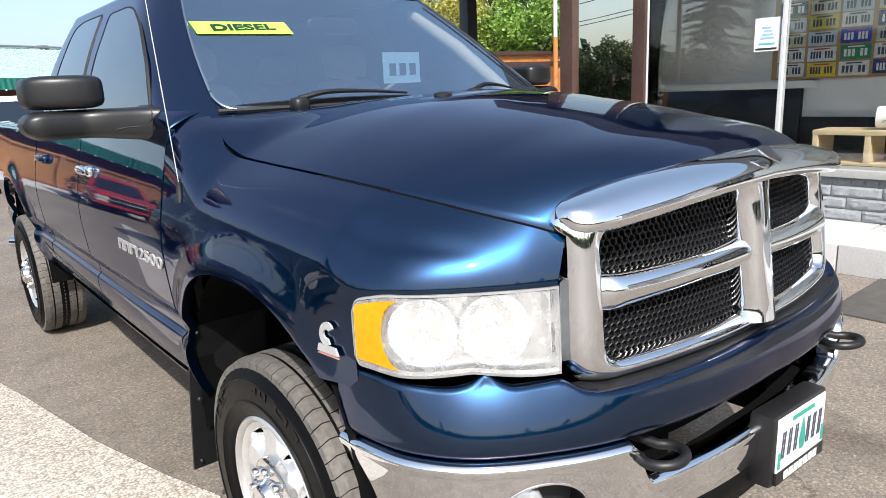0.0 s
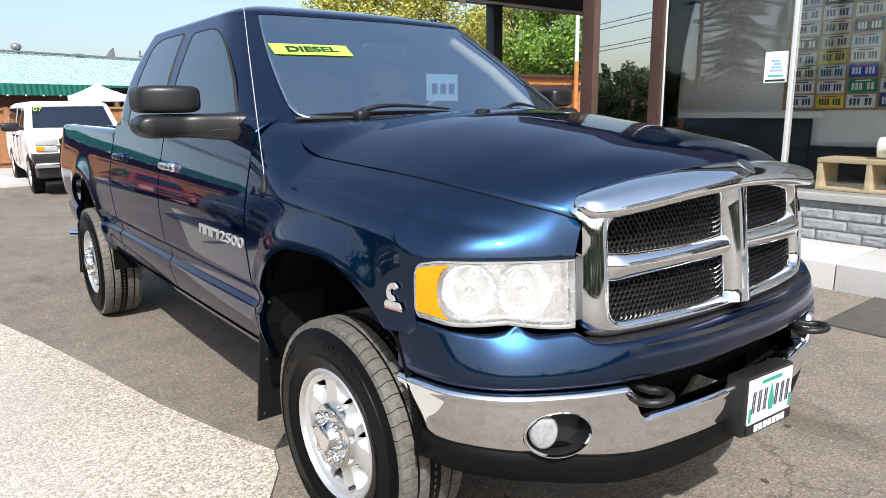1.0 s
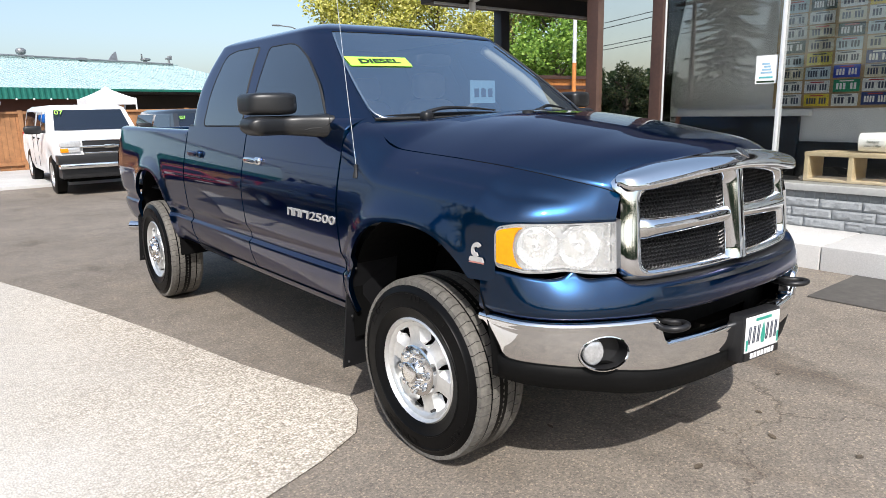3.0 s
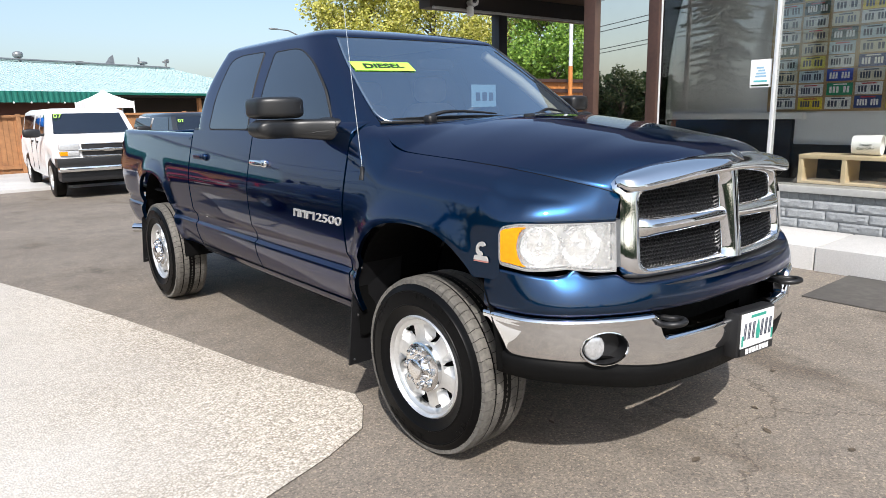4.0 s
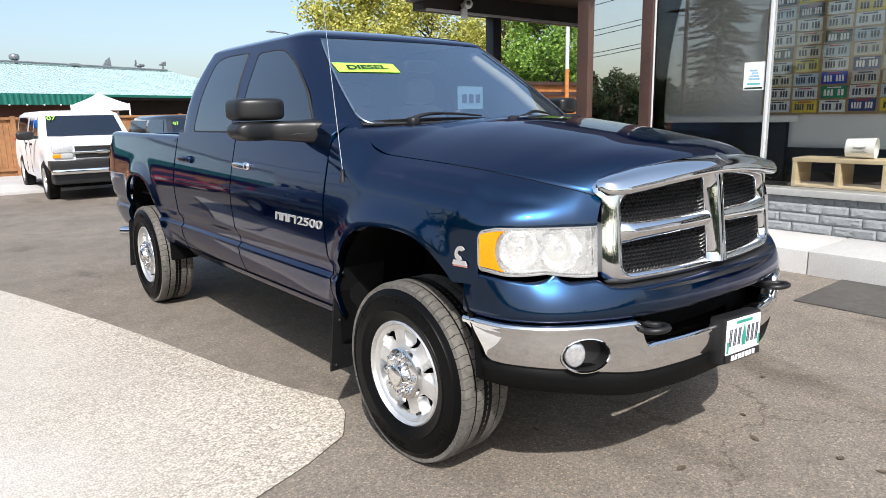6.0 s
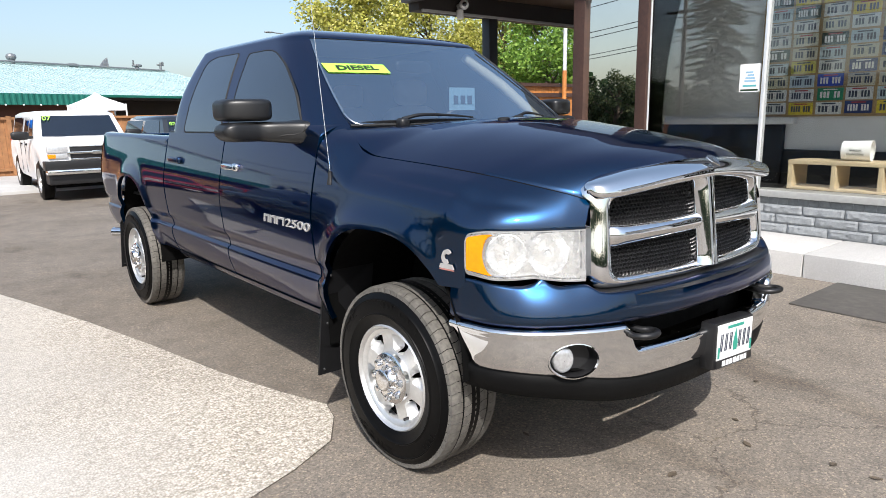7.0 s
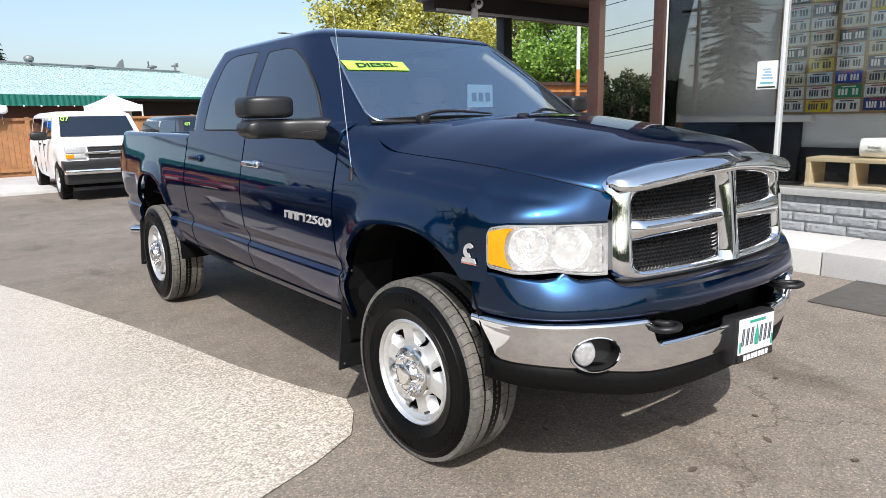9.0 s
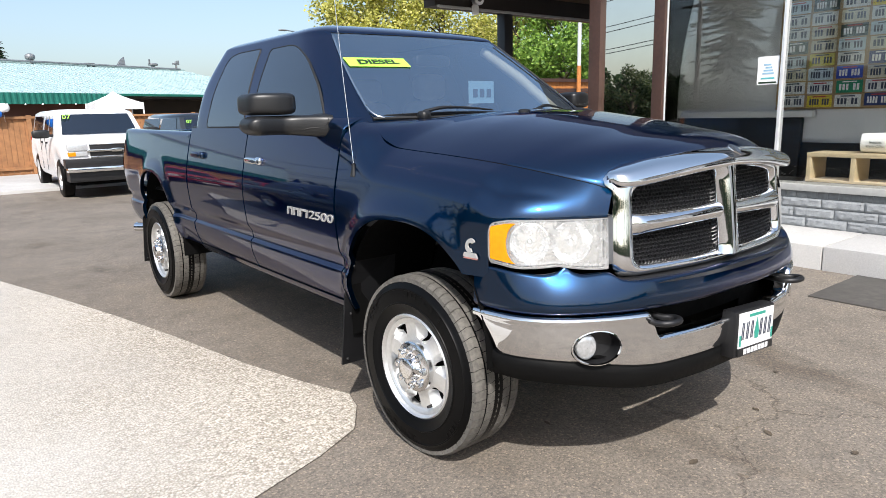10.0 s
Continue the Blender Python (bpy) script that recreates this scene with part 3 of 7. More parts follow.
def build_hood():
    rows = []
    for b in [q ** 1.4 for q in lin(0, 1, 84)]:
        y = -0.756 + (0.50 + 0.756) * b
        xs = spline(SEAM_X, y) - 0.012 + 0.013 * smooth01((y - 0.30) / 0.08)
        bow = -0.075 - 0.015 * b
        row = []
        for a in [-1.0] + lin(-1, 1, 81) + [1.0]:
            row.append(Vector((xs * a, y + bow * (1 - a * a), hood_z(a, b))))
        row[0] = row[1] - Vector((0, 0, 0.03))
        row[-1] = row[-2] - Vector((0, 0, 0.03))
        rows.append(row)
    rows.append([p + Vector((0, -0.004, -0.03)) for p in rows[-1]])
    bm = bmesh.new()
    add_grid(bm, rows)
    hood = part("hood", bm, M["blue"], truck, sharp=60)
    # black tube along each hood gap puts the seam's shade into colour
    for sx in (-1, 1):
        bm = bmesh.new()
        add_tube(bm, [(sx * (spline(SEAM_X, y) - 0.004), y, spline(SEAM_Z, y) - 0.020 + 0.013 * smooth01(-y / 0.2)) for y in lin(-0.745, 0.36, 60)], 0.008, 6)
        part("hood_seal", bm, M["liner"], truck)
    bm = bmesh.new()
    rows = []
    for y0, dz in ((0.39, -0.045), (0.46, -0.025), (0.64, 0.0)):
        rows.append([Vector((0.80 * a, y0 + 0.14 * a * a, 1.468 + 0.008 * (1 - a * a) + dz)) for a in lin(-1, 1, 21)])
    add_grid(bm, rows)
    part("cowl", bm, M["black"], truck)
    # black almonds painted where the hood mirrors something dark
    for sx in (-0.20, 0.20):
        bm = bmesh.new()
        z = hood_z(sx / 0.79, (0.05 + 0.753 + 0.08) / 1.253)
        mark_outline = []
        for k in range(20):
            a = k * math.tau / 20
            mark_outline.append((sx + 0.034 * math.cos(a), 0.05 + 0.020 * math.sin(a) + 0.006 * math.cos(2 * a)))
        rows = [[Vector((x, y, z - 0.012)) for x, y in mark_outline], [Vector((x, y, z + 0.004)) for x, y in mark_outline],
                [Vector((sx + (x - sx) * 0.8, 0.05 + (y - 0.05) * 0.7, z + 0.009)) for x, y in mark_outline], [Vector((sx + (x - sx) * 0.2, 0.05 + (y - 0.05) * 0.2, z + 0.011)) for x, y in mark_outline]]
        vs = add_grid(bm, rows, cyclic=True)
        bm.faces.new(vs[-1])
        part("washer_nozzle", bm, M["black"], hood)


build_hood()


# cab: pillars, roof, back
BELT, HEAD = 1.40, 1.945


def cab_w(z):
    """Half width of the glasshouse, a little barrelled."""
    t = (z - BELT) / 0.512
    return 0.918 - 0.10 * t - 0.105 * t * abs(t)


def cab_outline(z):
    """Half outline of the cab at a height, from the middle of the windshield round to the middle of the back."""
    t = (z - 1.47) / 0.425
    w = cab_w(z)
    yc = 0.44 + 0.62 * t
    ya = 0.540 + 0.575 * t
    yr = 2.715 - 0.13 * smooth01((z - 1.60) / 0.5)
    wa = w - 0.115 + 0.035 * t
    pts = [Vector((wa * q, yc + (ya - yc) * q * q, z)) for q in lin(0, 1, 25)]
    n = 12
    c1 = Vector((w, ya + 0.03, z))
    p0, p2 = pts[-1], Vector((w, ya + 0.205, z))
    pts += [p0 * (1 - u) ** 2 + c1 * 2 * u * (1 - u) + p2 * u * u for u in lin(1 / n, 1, n)]
    pts += [Vector((w, p2.y + (yr - 0.17 - p2.y) * q, z)) for q in lin(0, 1, 31)[1:]]
    p0, c1, p2 = pts[-1], Vector((w, yr, z)), Vector((w - 0.14, yr, z))
    pts += [p0 * (1 - u) ** 2 + c1 * 2 * u * (1 - u) + p2 * u * u for u in lin(1 / n, 1, n)]
    pts += [Vector(((w - 0.14) * (1 - q), yr + 0.015 * q, z)) for q in lin(0, 1, 13)[1:]]
    return pts


def both(half):
    return [Vector((-p.x, p.y, p.z)) for p in half] + [p.copy() for p in reversed(half[1:-1])]


def build_cab():
    zs = lin(BELT, HEAD, 24)
    rows = [both(cab_outline(z)) for z in zs]
    edge = rows[-1]
    mid = Vector((0, 1.98, HEAD))
    for t in (0.006, 0.014, 0.025, 0.04, 0.06, 0.085, 0.115, 0.15, 0.2, 0.26, 0.33, 0.42, 0.52, 0.65, 0.82, 0.97):
        rows.append([mid + (p - mid) * (1 - t) + Vector((0, 0, 0.108 * (1 - (1 - t) ** 2.2) ** 0.62)) for p in edge])
    bm = bmesh.new()
    vs = [[bm.verts.new(p) for p in r] for r in rows]
    n = len(edge)
    for i in range(len(rows) - 1):
        for j in range(n):
            a, b = rows[i][j], rows[i][(j + 1) % n]
            c = (a + b) / 2
            front = j < 23 or j >= n - 23
            if front and 1.46 < c.z < HEAD - 0.012:
                continue
            bm.faces.new((vs[i][j], vs[i][(j + 1) % n], vs[i + 1][(j + 1) % n], vs[i + 1][j]))
    bm.faces.new(vs[-1])
    part("cab_shell", bm, M["blue"], truck, sharp=50)
    # windshield and its dark border
    rows = []
    for z in lin(1.462, HEAD - 0.006, 22):
        h = cab_outline(z)[:24]
        rows.append([Vector((-p.x, p.y, p.z)) for p in reversed(h)] + [p.copy() for p in h[1:]])
    bm = bmesh.new()
    add_grid(bm, rows)
    ws = part("windshield", bm, M["windshield"], truck, "windshield with a yellow-green sticker and dark tint band")
    ws.visible_shadow = False
    line = [Vector((-p.x, p.y - 0.010, p.z + 0.006)) for z in lin(HEAD - 0.03, 1.530, 22) for p in (cab_outline(z)[23],)]
    for sx in (1, -1):
        bm = bmesh.new()
        add_tube(bm, [Vector((sx * p.x, p.y, p.z)) for p in line], 0.0045, 6)
        part("windshield_trim", bm, M["silver"] if sx > 0 else M["seal"], truck, "thin bright windshield moulding" if sx > 0 else "")
    bm = bmesh.new()
    low = cab_outline(1.47)
    add_tube(bm, [Vector((-p.x, p.y - 0.006, p.z)) for p in reversed(low[:24])] + [Vector((p.x, p.y - 0.006, p.z)) for p in low[1:24]], 0.009, 6)
    part("windshield_seal", bm, M["seal"], truck)
    # the foot of each pillar, between the door's top edge and the windshield
    for sx in (1, -1):
        foot = cab_outline(1.478)
        top = foot[24:46]
        rows = []
        for p in top:
            y = max(0.548, p.y - 0.03)
            out = Vector((side_x(y, 1.424) - 0.003, y, 1.423))
            mid = (out + p) / 2 + Vector((0.02, -0.012, 0.004))
            rows.append([out * (1 - t) ** 2 + mid * 2 * t * (1 - t) + p * t * t for t in lin(0, 1, 8)])
        bm = bmesh.new()
        add_grid(bm, [[Vector((-sx * p.x, p.y, p.z)) for p in r] for r in rows])
        part("pillar_foot", bm, M["blue"], truck)


build_cab()


def glass_x(z):
    return cab_w(z)


def rounded(poly, r, n=6):
    out = []
    k = len(poly)
    for i in range(k):
        a, b, c = Vector(poly[i - 1]), Vector(poly[i]), Vector(poly[(i + 1) % k])
        rr = r[i] if isinstance(r, (list, tuple)) else r
        p0, p2 = b + (a - b).normalized() * rr, b + (c - b).normalized() * rr
        for u in lin(0, 1, n):
            out.append(p0 * (1 - u) ** 2 + b * 2 * u * (1 - u) + p2 * u * u)
    return out


def side_window(name, poly, r, s):
    flat = rounded([(a, b, 0) for a, b in poly], r)
    c = sum(flat, Vector()) / len(flat)

    def put(scale, out):
        return [Vector((s * (glass_x(c.y + (p.y - c.y) * scale) + out), c.x + (p.x - c.x) * scale, c.y + (p.y - c.y) * scale)) for p in flat]

    bm = bmesh.new()
    rings = [put(q, 0.003) for q in (0.98, 0.7, 0.4, 0.15)]
    vs = add_grid(bm, rings, cyclic=True)
    bm.faces.new(vs[-1])
    w = part(name, bm, M["tint"] if s < 0 else M["side_glass"], truck, "dark tinted side window")
    w.visible_shadow = s < 0
    bm = bmesh.new()
    rows = [put(1.018, -0.004), put(1.012, 0.004), put(1.0, 0.006), put(0.984, 0.004)]
    add_grid(bm, rows, cyclic=True)
    part("window_seal", bm, M["seal"], w)


for s in (-1, 1):
    side_window("front_window", [(0.70, 1.432), (1.650, 1.432), (1.640, 1.64), (1.672, 1.893), (1.34, 1.893), (1.10, 1.79), (0.86, 1.63)], [0.02, 0.03, 0.08, 0.03, 0.11, 0.08, 0.08], s)
    side_window("rear_window", [(1.745, 1.432), (2.39, 1.428), (2.375, 1.66), (2.335, 1.885), (2.20, 1.910), (1.835, 1.908), (1.785, 1.70)], [0.03, 0.04, 0.07, 0.055, 0.06, 0.03, 0.08], s)
    # belt line, roof drip, badge on the door, handles
    bm = bmesh.new()
    add_tube(bm, [(s * (side_x(y, 1.425) - 0.012), y, 1.428) for y in lin(0.66, 2.69, 40)], 0.009, 8)
    part("belt_moulding", bm, M["black"], truck)
    for y0, y1 in ((1.385, 1.60), (2.36, 2.575)):
        bm = bmesh.new()
        x = side_x((y0 + y1) / 2, 1.245)
        rounded_body(bm, (s * (x + 0.022) - 0.014, y0 + 0.03, 1.224), (s * (x + 0.022) + 0.014, y1, 1.262), 3.0, None, 24, 12)
        rounded_body(bm, (s * (x + 0.008) - 0.02, y0, 1.219), (s * (x + 0.008) + 0.02, y0 + 0.07, 1.267), 3.0, None, 20, 10)
        rounded_body(bm, (s * (x + 0.006) - 0.02, y1 - 0.03, 1.228), (s * (x + 0.006) + 0.02, y1 - 0.004, 1.258), 3.0, None, 16, 8)
        part("door_handle", bm, M["chrome"] if y0 < 2 else M["blue"], truck, "chrome door handle" if y0 < 2 else "", sharp=80)


def side_badge(s):
    """Silver block characters as plain slanted bars on the front door, then the number."""
    lean = 0.30

    def at(y, z, d):
        return Vector((s * (side_x(y, z) + d), y, z))

    for y0, wd in ((1.040, 0.062), (0.968, 0.062), (0.896, 0.084)):
        bm = bmesh.new()
        y1, zb, zt, w = y0 - wd, 0.980, 1.022, 0.015
        strokes = [[(y0, zb), (y0 - w, zb), (y0 - w, zt), (y0, zt)], [(y1 + w, zb), (y1, zb), (y1, zt), (y1 + w, zt)],
                   [(y0 - w, zt - 0.011), (y1 + w, zt - 0.011), (y1 + w, zt), (y0 - w, zt)]]
        for ring in strokes:
            pts = [(a - (b - 1.02) * lean, b) for a, b in ring]
            add_poly(bm, [at(a, b, 0.001) for a, b in pts], (s * 0.005, 0, 0))
        part("badge_character", bm, M["badge_grey"], truck, "raised silver badge", smooth=False)
    ob = lettering("badge_number", "2500", 0.060, Matrix.Identity(4), M["badge_grey"], truck, 0.0025, "raised silver number", 0.0004)
    vs = ob.data.vertices
    lo, hi = min(v.co.x for v in vs), max(v.co.x for v in vs)
    for v in vs:
        u = (v.co.x - lo) / (hi - lo)
        z = 0.999 + v.co.y
        y = (0.795 - 0.245 * u) if s < 0 else (0.550 + 0.245 * u)
        y += -(z - 1.02) * lean * (1 if s < 0 else -1)
        v.co = at(y, z, 0.0035 + v.co.z)


side_badge(-1)
side_badge(1)
for s in (-1, 1):
    bm = bmesh.new()
    x = side_x(-0.40, 0.99) + 0.003
    ring = [(-0.402 - 0.024 * math.cos(a), 1.004 + 0.028 * math.sin(a)) for a in lin(0.6, math.tau - 1.0, 18)]
    ring += [(-0.402 - 0.011 * math.cos(a), 1.004 + 0.011 * math.sin(a)) for a in lin(math.tau - 1.2, 0.8, 18)]
    ring = [(y - (z - 1.0) * 0.18, z) for y, z in ring]
    add_poly(bm, [(s * (x + 0.12 * (y + 0.40)), y, z) for y, z in ring], (s * 0.005, 0, 0))
    part("fender_emblem", bm, M["badge_grey"], truck, smooth=False)
    for name, z0, z1, mat in (("emblem_bar", 0.953, 0.958, "emblem_red"), ("emblem_foot", 0.959, 0.976, "badge_grey")):
        bm = bmesh.new()
        add_poly(bm, [(s * (x + 0.12 * (y + 0.40)), y, z) for y, z in ((-0.438, z0), (-0.366, z0), (-0.372, z1), (-0.430, z1))], (s * 0.005, 0, 0))
        part(name, bm, M[mat], truck, smooth=False)

# ---------------------------------------------------------------- truck front
def grille_y(x, z):
    return -0.885 + 0.264 * x * x + 0.12 * (z - 0.93)


def open_top(x):
    return 1.252 - 0.19 * x * x


def build_grille():
    n = 160

    def resample(x0, zl, zh, r):
        pts = rounded([(-x0, zl, 0), (x0, zl, 0), (x0, zh, 0), (-x0, zh, 0)], r, 10)
        pts.append(pts[0])
        acc = [0.0]
        for a, b in zip(pts, pts[1:]):
            acc.append(acc[-1] + (b - a).length)
        res, j = [], 0
        for i in range(n):
            d = acc[-1] * i / n
            while acc[j + 1] < d:
                j += 1
            res.append(pts[j].lerp(pts[j + 1], (d - acc[j]) / max(1e-9, acc[j + 1] - acc[j])))
        return res

    outer, inner = resample(0.590, 0.880, 1.272, [0.075, 0.075, 0.025, 0.025]), resample(0.503, 0.930, 1.197, 0.035)

    def warp(p, back):
        z = p.y + (open_top(p.x) - 1.205) * smooth01((p.y - 0.95) / 0.2)
        return Vector((p.x * (1 - 0.02 * smooth01((z - 0.95) / 0.2)), grille_y(p.x, z) + back, z))

    bm = bmesh.new()
    rows = []
    for k in range(25):
        u = k / 24
        back = -0.020 * (1 - (2 * u - 1) ** 4) + 0.026 * u**3 + 0.016 * (1 - u) ** 4
        rows.append([warp(a.lerp(b, u), back) for a, b in zip(inner, outer)])
    rows.insert(0, [p + Vector((0, 0.05, 0)) for p in rows[0]])
    rows.append([Vector((p.x * 1.004, p.y + 0.06, p.z)) for p in rows[-1]])
    add_grid(bm, rows, cyclic=True)
    part("grille_surround", bm, M["chrome"], truck, "chrome grille surround")
    # cross bars
    for sx in (-1, 1):
        bm = bmesh.new()
        rows = []
        for x in lin(0.03, 0.545, 32):
            zc = 1.074 + 0.014 * (1 - x / 0.5)
            h = 0.034 + 0.010 * (x / 0.5) ** 3
            prof = [(0.05, -1), (0.0, -1), (-0.02, -0.7), (-0.03, -0.1), (-0.026, 0.45), (-0.012, 0.85), (0.01, 1), (0.06, 1)]
            into = 0.03 * smooth01((x - 0.485) / 0.05)
            rows.append([Vector((sx * x, grille_y(x, zc) + dy + into, zc + h * q)) for dy, q in prof])
        add_grid(bm, rows)
        part("grille_bar", bm, M["chrome"], truck)
    bm = bmesh.new()
    rows = []
    for z in lin(0.915, 1.262, 26):
        w = 0.050 + 0.012 * smooth01((0.95 - z) / 0.05) + 0.012 * smooth01((z - 1.22) / 0.04)
        prof = [(-1, 0.05), (-1, 0.0), (-0.85, -0.03), (-0.5, -0.045), (0, -0.052), (0.5, -0.045), (0.85, -0.03), (1, 0.0), (1, 0.05)]
        rows.append([Vector((w * q, grille_y(0, z) + dy, z)) for q, dy in prof])
    add_grid(bm, rows)
    part("grille_upright", bm, M["chrome"], truck)
    # honeycomb behind, one insert for each opening
    for sx in (-1, 1):
        for zl, top in ((0.915, False), (1.10, True)):
            bm = bmesh.new()
            rr, th = 0.0098, 0.0019
            dx, dz = rr * math.sqrt(3), rr * 1.5
            row = 0
            z = zl
            while z < (1.26 if top else 1.07):
                x = 0.045 + (dx / 2 if row % 2 else 0)
                while x < 0.53:
                    if z < open_top(x) + 0.02:
                        ring0, ring1 = [], []
                        for k in range(6):
                            a = math.radians(60 * k + 30)
                            for ring_, rad, back in ((ring0, rr - th, 0.0), (ring1, rr + 0.0003, 0.0)):
                                px, pz = x + rad * math.cos(a), z + rad * math.sin(a)
                                ring_.append((px, pz))
                        rows_ = [[Vector((sx * px, grille_y(px, pz) + 0.024, pz)) for px, pz in ring1],
                                 [Vector((sx * px, grille_y(px, pz) + 0.022, pz)) for px, pz in ring0],
                                 [Vector((sx * px, grille_y(px, pz) + 0.042, pz)) for px, pz in ring0]]
                        add_grid(bm, rows_, cyclic=True)
                    x += dx
                z += dz
                row += 1
            me = bpy.data.meshes.new("grille_mesh")
            bm.to_mesh(me)
            bm.free()
            ob = new("grille_mesh", me)
            finish(me, ob, M["mesh_black"], truck, "black honeycomb grille insert")
    bm = bmesh.new()
    add_grid(bm, [[Vector((x, grille_y(x, z) + 0.075, z)) for x in lin(-0.54, 0.54, 20)] for z in lin(0.89, 1.20, 6)])
    add_grid(bm, [[Vector((x, grille_y(x, 1.2) + 0.075 + (0.03 if k else 0), 1.20 if k == 0 else open_top(x) + 0.03)) for x in lin(-0.50, 0.50, 20)] for k in (0, 1)])
    part("grille_backing", bm, M["liner"], truck)
    # rolled chrome cap over the hood's nose
    LIP_Y = [(0.0, -0.912), (0.11, -0.908), (0.3, -0.886), (0.45, -0.856), (0.53, -0.838), (0.575, -0.823), (0.598, -0.800), (0.606, -0.768)]
    LIP_Z = [(0.0, 1.262), (0.11, 1.258), (0.3, 1.243), (0.45, 1.226), (0.53, 1.220), (0.575, 1.221), (0.598, 1.228), (0.606, 1.248)]
    REAR_Y = [(0.0, -0.715), (0.17, -0.718), (0.36, -0.726), (0.5, -0.738), (0.57, -0.744), (0.597, -0.752), (0.606, -0.766)]
    REAR_Z = [(0.0, 1.330), (0.17, 1.326), (0.36, 1.311), (0.5, 1.290), (0.56, 1.278), (0.597, 1.266), (0.606, 1.250)]
    bm = bmesh.new()
    rows = []
    for k in range(97):
        X = 0.606 * math.sin((k / 48 - 1) * math.pi / 2)
        a = abs(X)
        y0, z0, yr, zr = spline(LIP_Y, a), spline(LIP_Z, a), spline(REAR_Y, a), spline(REAR_Z, a)
        h, d = zr - z0, yr - y0
        pts = [(y0 + 0.22 * d, z0 + 0.06 * h), (y0 + 0.04 * d, z0), (y0 - 0.03 * d, z0 + 0.16 * h), (y0 - 0.01 * d, z0 + 0.46 * h), (y0 + 0.13 * d, z0 + 0.80 * h), (y0 + 0.36 * d, z0 + 0.98 * h), (y0 + 0.7 * d, z0 + 1.03 * h), (yr, zr)]
        pts = [Vector((X, y, z)) for y, z in pts]
        rows.append([chain(pts, t) for t in lin(0, 1, 26)] + [pts[-1] + Vector((0, 0.002 * min(1, h / 0.03), -0.6 * h))])
    add_grid(bm, rows)
    part("grille_cap", bm, M["chrome"], truck, "chrome cap along the nose of the hood", sharp=80)
    # small shield shape on the cap
    bm = bmesh.new()
    m = look((0, -0.902, 1.322), (0, -1.3, 1.85))
    pts = [(-0.028, 0.02), (-0.012, 0.03), (0.012, 0.03), (0.028, 0.02), (0.022, -0.008), (0.0, -0.032), (-0.022, -0.008)]
    add_poly(bm, [m @ Vector((a, b, 0)) for a, b in pts], m.to_3x3() @ Vector((0, 0, -0.004)))
    part("nose_emblem", bm, M["silver"], truck, smooth=False)


build_grille()


# headlights
def hl_low(w):
    u = (w - HL_W0) / (HL_W1 - HL_W0)
    lobes = 0.012 * abs(math.sin(math.pi * (u * 1.55 + 0.1)))
    return 0.950 - 0.012 * u - lobes * smooth01(u / 0.25) + 0.022 * (1 - math.sqrt(1 - min(1.0, max(0.0, 1 - u / 0.035)) ** 2))


def hl_top(w):
    u = (w - HL_W0) / (HL_W1 - HL_W0)
    return 1.108 - 0.012 * smooth01((0.2 - u) / 0.2) - 0.028 * (1 - math.sqrt(1 - min(1.0, max(0.0, 1 - u / 0.05)) ** 2))


